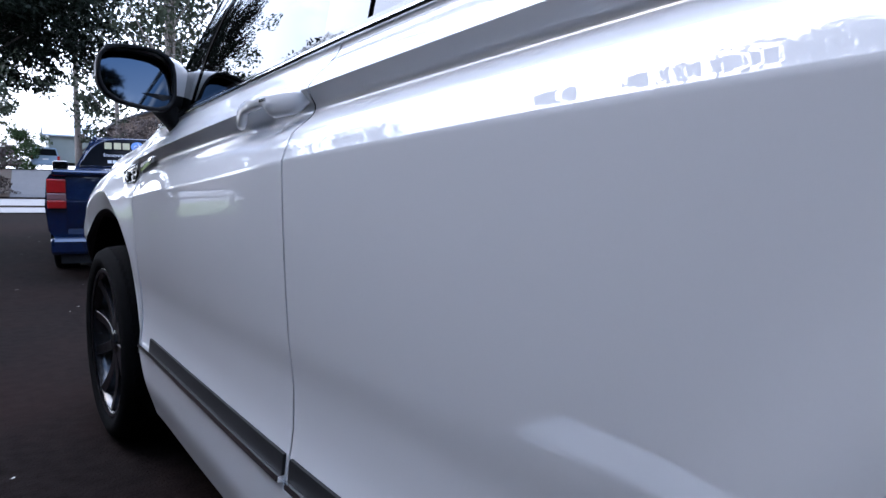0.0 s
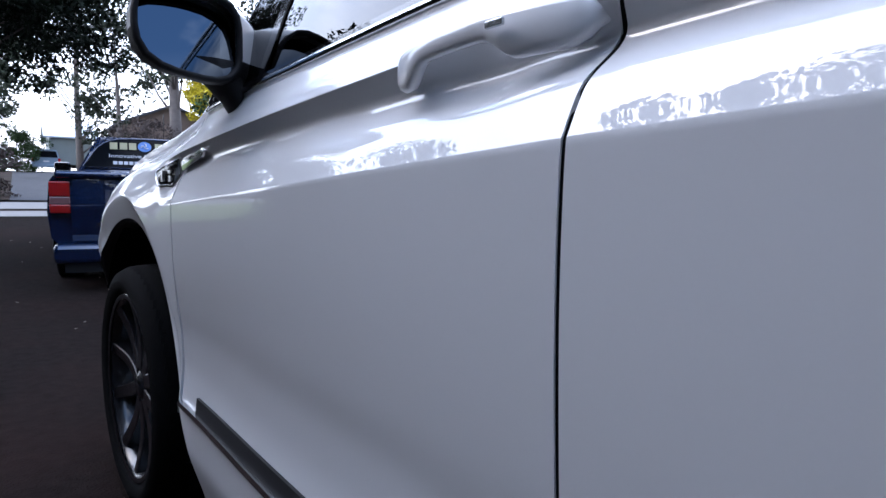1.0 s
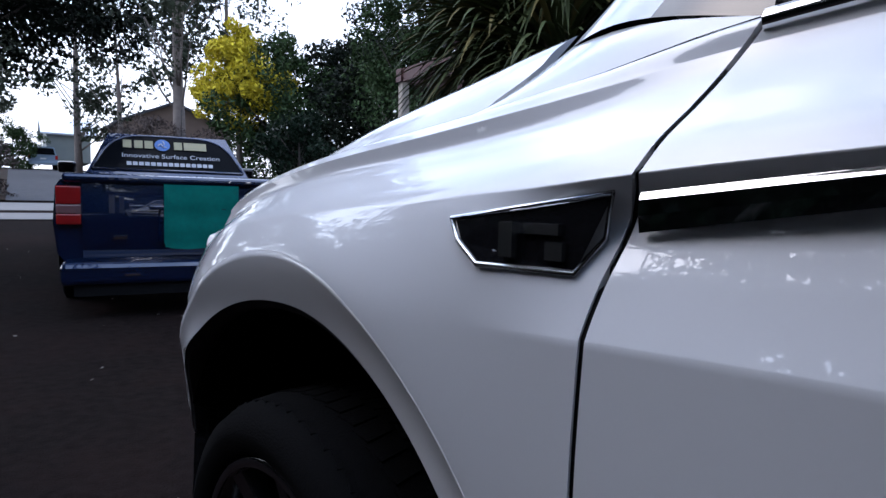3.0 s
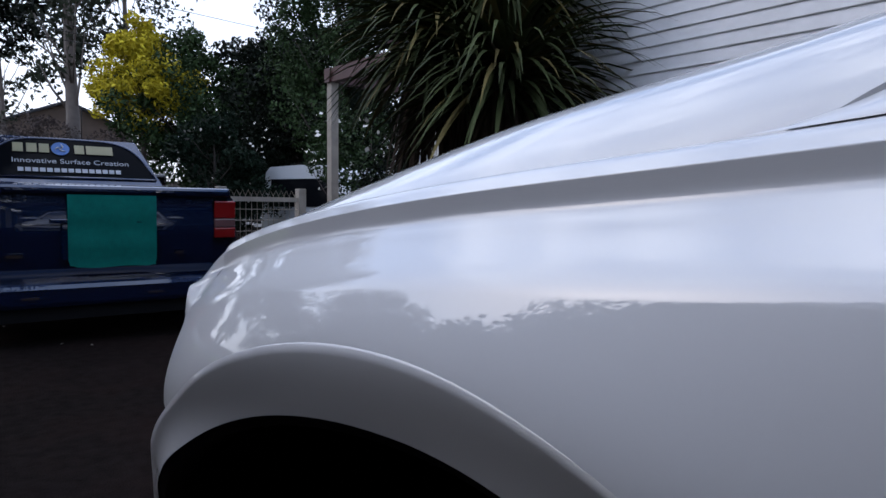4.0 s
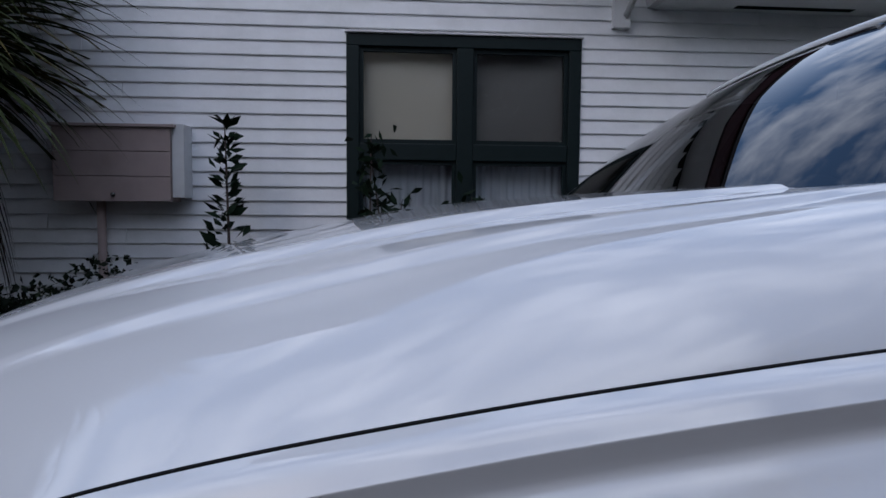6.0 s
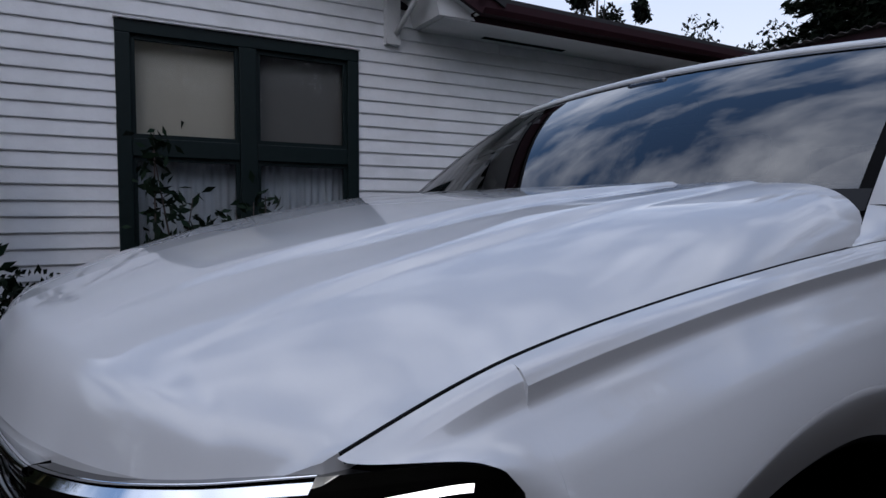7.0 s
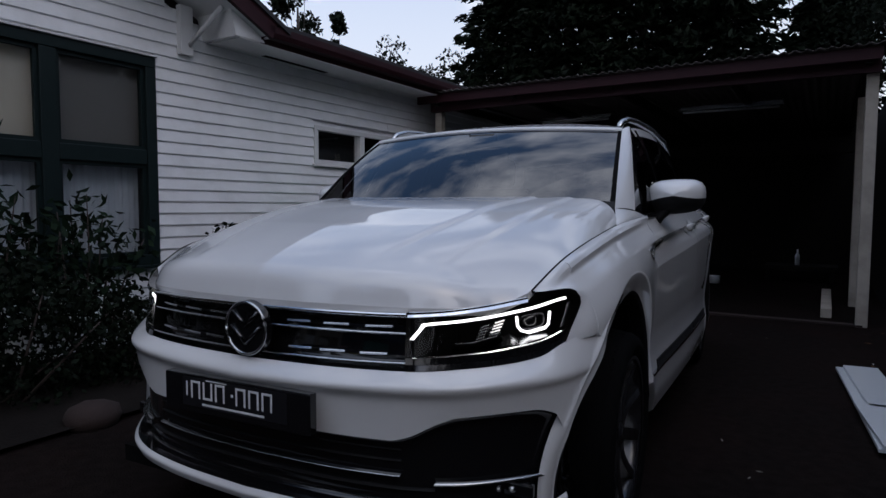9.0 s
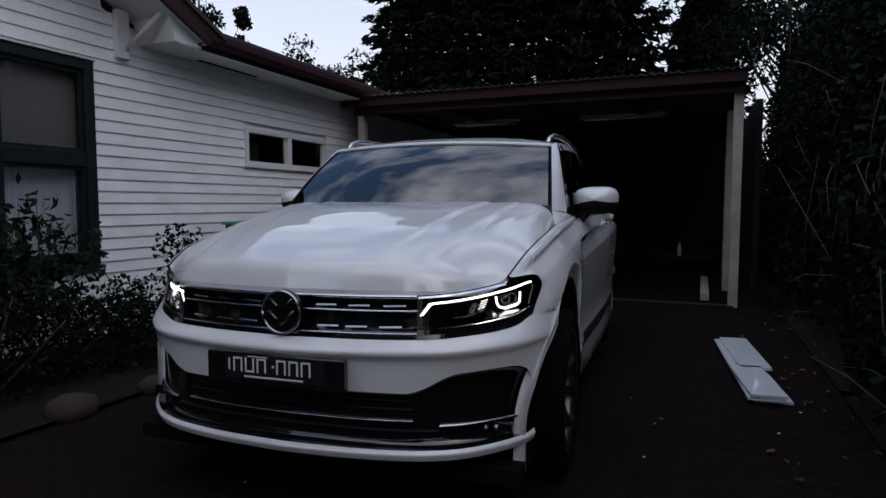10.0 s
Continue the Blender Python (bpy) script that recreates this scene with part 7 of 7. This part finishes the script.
# ---- blue utility in front ----
def utility():
    u = thing("utility_vehicle", "deep blue utility with a teal cloth on its tailgate", "utility vehicle")
    # local: x right, y ahead from the tailgate, z up from the road
    def slab(nm, sec, y0, y1, mat, parent=u, lab="", taper=1.0, smooth=False):
        """Extrudes a half section (x, z), mirrored, along y."""
        full = sec + [(-x, z) for x, z in sec[::-1]]
        n = len(full)
        vs = [(x, y0, z) for x, z in full] + [(x * taper, y1, z) for x, z in full]
        fs = [(i, (i + 1) % n, n + (i + 1) % n, n + i) for i in range(n)] + [tuple(range(n))[::-1], tuple(range(n, 2 * n))]
        bm = bmesh.new()
        bv = [bm.verts.new(v) for v in vs]
        for f in fs:
            bm.faces.new([bv[i] for i in f])
        bmesh.ops.recalc_face_normals(bm, faces=bm.faces[:])
        return part(nm, bm, mat, parent, lab, smooth)

    side = [(0.0, 0.36), (0.80, 0.36), (0.90, 0.48), (0.925, 0.70), (0.905, 0.95), (0.87, 1.00), (0.0, 1.00)]
    slab("bed_body", side, 0.05, 2.2, UTE_BLUE)
    slab("front_body", [(0.0, 0.30), (0.86, 0.30), (0.925, 0.60), (0.90, 0.95), (0.84, 0.99), (0.0, 0.99)], 2.2, 4.75, UTE_BLUE, taper=0.93)
    # tailgate with a rolled top and a recessed middle
    # pressed sheet: the upper half leans back, the lower half tucks under
    rows_ = [(0.44, 0.055), (0.47, 0.034), (0.58, 0.020), (0.70, 0.004), (0.725, 0.0), (0.80, 0.004), (0.92, 0.018), (0.985, 0.030)]
    vs = [(-0.74 + 1.48 * i / 8, y, z) for i in range(9) for z, y in rows_] + [(-0.74 + 1.48 * i / 8, 0.08, z) for i in range(9) for z in (0.44, 0.985)]
    fs = grid_faces(9, 8, False)
    tg = mesh_part("tailgate", vs, fs, UTE_BLUE, u)
    bm = bmesh.new()
    box(bm, -0.86, 0.86, -0.025, 0.16, 0.985, 1.045, bevel=0.022)
    part("tailgate_lip", bm, UTE_BLUE, tg)
    bm = bmesh.new()
    box(bm, -0.24, 0.24, -0.012, 0.01, 0.56, 0.80, bevel=0.012)
    part("plate_recess", bm, UTE_BLUE, tg)
    box_part("number_plate", (-0.19, 0.19, -0.018, -0.012, 0.60, 0.72), GLOSS_BLACK, tg)
    box_part("handle_bar", (-0.30, 0.30, -0.03, 0.0, 0.80, 0.83), UTE_BLUE, tg, bevel=0.006)
    box_part("badge", (-0.54, -0.45, -0.006, 0.0, 0.585, 0.605), CHROME, tg)
    box_part("badge", (0.47, 0.53, -0.006, 0.0, 0.585, 0.605), CHROME, tg)
    # rear bumper
    bm = bmesh.new()
    box(bm, -0.88, 0.88, -0.10, 0.10, 0.27, 0.43, bevel=0.035)
    bp = part("rear_bumper", bm, UTE_BLUE, u)
    box_part("valance", (-0.80, 0.80, -0.06, 0.10, 0.19, 0.275), MATT_BLACK, bp)
    for x in (-0.42, 0.32):
        box_part("reflector", (x - 0.05, x + 0.05, -0.103, -0.098, 0.335, 0.35), CHROME, bp)
    # tail lamps wrap round the corners
    for sgn in (-1, 1):
        lamp = new("tail_lamp")
        lamp.parent = u
        tagged(lamp, "red tail lamp with clear band")
        for nm, z0, z1, mt in (("red_lens", 0.83, 0.955, LAMP_RED), ("clear_lens", 0.765, 0.828, LAMP_CLEAR), ("red_lens", 0.69, 0.763, LAMP_RED)):
            bm = bmesh.new()
            box(bm, min(sgn * 0.745, sgn * 0.90), max(sgn * 0.745, sgn * 0.90), -0.012, 0.22, z0, z1, bevel=0.008)
            part(nm, bm, mt, lamp)
    # cab with raked glass
    cab = [(-0.78, 2.05, 1.0), (0.78, 2.05, 1.0), (0.58, 2.38, 1.40), (-0.58, 2.38, 1.40), (-0.78, 4.35, 1.0), (0.78, 4.35, 1.0), (0.56, 3.55, 1.42), (-0.56, 3.55, 1.42)]
    mesh_part("cab", cab, [(0, 1, 2, 3), (5, 4, 7, 6), (1, 5, 6, 2), (4, 0, 3, 7), (3, 2, 6, 7)], UTE_BLUE, u, smooth=False)
    def on_back(x, q):
        """Point of the rear glass: q 0 at its foot, 1 at the roof."""
        return Vector((x * (0.78 - 0.20 * q) / 0.78, 2.05 + 0.33 * q - 0.006, 1.0 + 0.40 * q + 0.005))
    def arc(k):
        """Outline of the rear glass: straight foot, rounded shoulders."""
        an = math.pi * k / 24
        c, w = math.cos(an), math.sin(an)
        return on_back(0.745 * math.copysign(abs(c) ** 0.42, c), 0.10 + 0.86 * w ** 0.55)
    gl = mesh_part("rear_window", [arc(k) for k in range(25)], [tuple(range(25))], DARK_GLASS, u, "dark rear window with lettering", smooth=False)
    edge = [arc(k) for k in range(25)] + [arc(0), arc(1)]
    tube_part("window_trim", edge, 0.014, UTE_BLUE, u, sides=6)
    tilt = Matrix.Rotation(math.atan2(0.40, 0.33), 4, "X")
    def sign(text, q, size, width, mat, x=0.0):
        p = on_back(x, q)
        lettering("lettering", text, size, mat, gl, Matrix.Translation(p + Vector((0, -0.008, 0.006))) @ tilt, 0.0008, width=width)
    box_z = 0.72
    # the maker's word is drawn as plain shapes, the line below it as words
    for k, xx in enumerate((-0.50, -0.37, -0.25, 0.10, 0.22, 0.31, 0.40)):
        p = on_back(xx, 0.72)
        box_part("sign_bar", (-0.040, 0.040, -0.050, 0.050, 0, 0.002), SIGN_GOLD, gl, m=Matrix.Translation(p + Vector((0, -0.010, 0.008))) @ tilt)
    bm = bmesh.new()
    bmesh.ops.create_cone(bm, cap_ends=True, segments=28, radius1=0.075, radius2=0.075, depth=0.002)
    bmesh.ops.transform(bm, matrix=Matrix.Translation(on_back(-0.09, 0.72) + Vector((0, -0.010, 0.009))) @ tilt, verts=bm.verts[:])
    disc = part("sign_disc", bm, SIGN_BLUE, gl)
    for k in range(3):
        an = 2 * math.pi * k / 3
        pts = [on_back(-0.09 + 0.06 * q * math.cos(an + 1.6 * q), 0.72 + 0.10 * q * math.sin(an + 1.6 * q)) + Vector((0, -0.014, 0.012)) for q in np.linspace(0.1, 1, 6)]
        tube_part("sign_swirl", pts, [0.004, 0.008, 0.009, 0.008, 0.006, 0.002], SIGN_WHITE, disc, sides=5)
    sign("Innovative Surface Creation", 0.44, 0.075, 0.95, SIGN_WHITE, 0.02)
    p = on_back(0.0, 0.24)
    for k in range(15):
        xx = -0.42 + 0.06 * k
        p = on_back(xx, 0.24)
        box_part("sign_bar", (-0.022, 0.022, -0.022, 0.022, 0, 0.002), SIGN_WHITE, gl, m=Matrix.Translation(p + Vector((0, -0.010, 0.008))) @ tilt)
    for sgn in (-1, 1):
        mesh_part("side_window", [(sgn * 0.775, 2.45, 1.03), (sgn * 0.775, 3.9, 1.03), (sgn * 0.60, 3.5, 1.37), (sgn * 0.60, 2.55, 1.37)], [(0, 1, 2, 3)], DARK_GLASS, u, smooth=False)
        bm = bmesh.new()
        box(bm, min(sgn * 0.93, sgn * 1.12), max(sgn * 0.93, sgn * 1.12), 3.55, 3.65, 0.96, 1.09, bevel=0.03)
        part("door_mirror", bm, GLOSS_BLACK, u)
        for y in (0.95, 3.9):
            w = new("wheel")
            w.parent = u
            w.location = (sgn * 0.80, y, 0.33)
            v, f = lathe([(r, sgn * a) for r, a in [(0.23, 0.09), (0.29, 0.12), (0.32, 0.10), (0.33, 0.0), (0.32, -0.10), (0.23, -0.11)]], 36)
            mesh_part("tyre", v, f, RUBBER, w)
            v, f = lathe([(r, sgn * a) for r, a in [(0.0, 0.07), (0.06, 0.07), (0.2, 0.09), (0.235, 0.095), (0.235, -0.08), (0.0, -0.08)]], 30)
            mesh_part("rim", v, f, RIM_DARK, w)
            v, f = [], []
            for i in range(25):
                an = radians(-8 + 196 * i / 24)
                for rr, xx in ((0.40, 0.926), (0.37, 0.935), (0.35, 0.90)):
                    v.append((sgn * xx, y + rr * math.cos(an), 0.34 + rr * math.sin(an)))
            mesh_part("wheel_arch", v, grid_faces(25, 3), CAVITY, u)
    tube_part("aerial", [(0.2, 3.3, 1.41), (0.2, 3.25, 1.75)], 0.004, GLOSS_BLACK, u, sides=4)
    m = Matrix.Translation((0.06, 4.50, ground_z(4.6) - 0.03)) @ Matrix.Rotation(radians(-7.0), 4, "Z") @ Matrix.Rotation(radians(3.4), 4, "X") @ Matrix.Diagonal((1.04, 1.0, 1.08, 1))
    u.matrix_world = m
    # cloth hanging over the tailgate
    vs = []
    for i in range(23):
        for j in range(21):
            xx = -0.27 + 0.54 * i / 22
            zz = 0.935 - 0.42 * j / 20
            rr = 0.03
            cx, cz = max(abs(xx) - 0.24, 0), max(0.55 - zz, 0)
            if cx > 0 and cz > 0:
                xx = math.copysign(0.24 + cx * 0.75, xx)
                zz = 0.55 - cz * 0.75
            dy = -0.034 - 0.004 * math.sin(xx * 23 + zz * 9) - 0.003 * math.sin(zz * 31)
            vs.append((xx, dy, zz + 0.004 * math.sin(xx * 17)))
    for i in range(23):
        vs.append((-0.27 + 0.54 * i / 22, -0.030, 0.985))
    fs = grid_faces(23, 21)
    fs += [(483 + i, 483 + i + 1, 21 * (i + 1), 21 * i) for i in range(22)]
    cl = mesh_part("microfibre_cloth", vs, fs, TEAL)
    cl.matrix_world = m @ Matrix.Translation((0.07, 0, 0))
    tagged(cl, "teal microfibre cloth draped over the tailgate", "cloth")


utility()


# ---- vehicles and buildings further off ----
def far_car():
    c = thing("parked_suv", "silver-blue SUV parked on the far driveway", "car")
    sec = [(0, 0.35), (0.80, 0.35), (0.88, 0.6), (0.86, 0.95), (0.80, 1.0), (0.66, 1.52), (0.58, 1.58), (0, 1.60)]
    full = sec + [(-x, z) for x, z in sec[::-1]]
    n = len(full)
    vs = [(x, y, z) for y in (0, 3.9) for x, z in full]
    fs = [(i, (i + 1) % n, n + (i + 1) % n, n + i) for i in range(n)] + [tuple(range(n))[::-1], tuple(range(n, 2 * n))]
    mesh_part("body", vs, fs, CAR_GREY, c, smooth=False)
    mesh_part("rear_window", [(-0.70, -0.01, 1.04), (0.70, -0.01, 1.04), (0.60, -0.01, 1.48), (-0.60, -0.01, 1.48)], [(0, 1, 2, 3)], DARK_GLASS, c, smooth=False)
    box_part("bumper", (-0.84, 0.84, -0.10, 0.05, 0.36, 0.58), CAR_GREY, c, bevel=0.03)
    box_part("number_plate", (-0.18, 0.18, -0.012, -0.006, 0.72, 0.82), VAN_WHITE, c)
    for sgn in (-1, 1):
        box_part("tail_lamp", (min(sgn * 0.70, sgn * 0.86), max(sgn * 0.70, sgn * 0.86), -0.02, 0.1, 0.72, 1.0), LAMP_RED, c)
        for y in (0.6, 3.2):
            v, f = lathe([(0.0, 0.1), (0.25, 0.1), (0.34, 0.08), (0.34, -0.08), (0.0, -0.1)], 24)
            mesh_part("wheel", [(sgn * 0.76 + x, y + a, 0.34 + b) for x, a, b in v], f, RUBBER, c)
    c.matrix_world = Matrix.Translation((0.74, 50.05, ground_z(51) - 0.02)) @ Matrix.Rotation(radians(3.2), 4, "X")


def van():
    c = thing("white_van", "white van parked behind the garden fence", "van")
    sec = [(0, 0.35), (0.85, 0.35), (0.92, 0.8), (0.90, 1.1), (0.80, 1.82), (0.70, 1.92), (0, 1.95)]
    full = sec + [(-x, z) for x, z in sec[::-1]]
    n = len(full)
    vs = [(x, y, z) for y in (0, 4.2) for x, z in full]
    fs = [(i, (i + 1) % n, n + (i + 1) % n, n + i) for i in range(n)] + [tuple(range(n))[::-1], tuple(range(n, 2 * n))]
    mesh_part("body", vs, fs, VAN_WHITE, c, smooth=False)
    for sgn in (-1, 1):
        mesh_part("side_window", [(sgn * 0.905, 0.3, 1.2), (sgn * 0.905, 3.7, 1.2), (sgn * 0.825, 3.6, 1.7), (sgn * 0.825, 0.4, 1.7)], [(0, 1, 2, 3)], DARK_GLASS, c, smooth=False)
        for y in (0.8, 3.4):
            v, f = lathe([(0.0, 0.1), (0.25, 0.1), (0.33, 0.08), (0.33, -0.08), (0.0, -0.1)], 24)
            mesh_part("wheel", [(sgn * 0.78 + x, y + a, 0.33 + b) for x, a, b in v], f, RUBBER, c)
    mesh_part("rear_window", [(-0.7, -0.01, 1.2), (0.7, -0.01, 1.2), (0.66, -0.01, 1.7), (-0.66, -0.01, 1.7)], [(0, 1, 2, 3)], DARK_GLASS, c, smooth=False)
    c.matrix_world = Matrix.Translation((4.51, 9.53, ground_z(9.4) - 0.55)) @ Matrix.Rotation(radians(-70), 4, "Z")


def house(name, label, x0, x1, y0, y1, z0, wall_h, ridge_h, wall_mat, roof_mat, along_x):
    h = thing(name, label, "house")
    box_part("wall", (x0, x1, y0, y1, z0 - 1, z0 + wall_h), wall_mat, h)
    o = 0.35
    if along_x:
        ym = (y0 + y1) / 2
        vs = [(x0 - o, y0 - o, z0 + wall_h - 0.1), (x1 + o, y0 - o, z0 + wall_h - 0.1), (x1 + o, ym, z0 + ridge_h), (x0 - o, ym, z0 + ridge_h), (x0 - o, y1 + o, z0 + wall_h - 0.1), (x1 + o, y1 + o, z0 + wall_h - 0.1)]
        fs = [(0, 1, 2, 3), (3, 2, 5, 4)]
        gv = [(x0, y0, z0 + wall_h), (x0, y1, z0 + wall_h), (x0, ym, z0 + ridge_h - 0.15), (x1, y0, z0 + wall_h), (x1, y1, z0 + wall_h), (x1, ym, z0 + ridge_h - 0.15)]
    else:
        xm = (x0 + x1) / 2
        vs = [(x0 - o, y0 - o, z0 + wall_h - 0.1), (xm, y0 - o, z0 + ridge_h), (xm, y1 + o, z0 + ridge_h), (x0 - o, y1 + o, z0 + wall_h - 0.1), (x1 + o, y0 - o, z0 + wall_h - 0.1), (x1 + o, y1 + o, z0 + wall_h - 0.1)]
        fs = [(0, 1, 2, 3), (1, 4, 5, 2)]
        gv = [(x0, y0, z0 + wall_h), (x1, y0, z0 + wall_h), (xm, y0, z0 + ridge_h - 0.15), (x0, y1, z0 + wall_h), (x1, y1, z0 + wall_h), (xm, y1, z0 + ridge_h - 0.15)]
    rf = mesh_part("roof", vs, fs, roof_mat, h, smooth=False)
    sol = rf.modifiers.new("thickness", "SOLIDIFY")
    sol.thickness = 0.12
    mesh_part("gable", gv[:3], [(0, 1, 2)], wall_mat, h, smooth=False)
    mesh_part("gable", gv[3:], [(0, 2, 1)], wall_mat, h, smooth=False)
    return h


FAR_WALL = material("far_brown_brick", (0.16, 0.12, 0.10), 0.9, var=0.2, scale=3)
FAR_ROOF = material("far_dark_roof", (0.05, 0.055, 0.07), 0.7, var=0.2, scale=2)
PALE_ROOF = material("pale_steel_roof", (0.62, 0.66, 0.72), 0.45, metal=0.1, var=0.1, scale=1)
GREY_WALL = material("grey_green_cladding", (0.17, 0.19, 0.18), 0.8, var=0.1, scale=2)
far_car()
van()
house("far_house", "brown house with a low dark gable across the street", 3.75, 8.95, 36.1, 42.1, 3.20, 1.95, 3.10, FAR_WALL, FAR_ROOF, False)
house("far_shed", "grey shed with a pale steel roof up the far driveway", 1.0, 3.7, 51.1, 57.1, 4.45, 1.1, 2.35, GREY_WALL, PALE_ROOF, True)
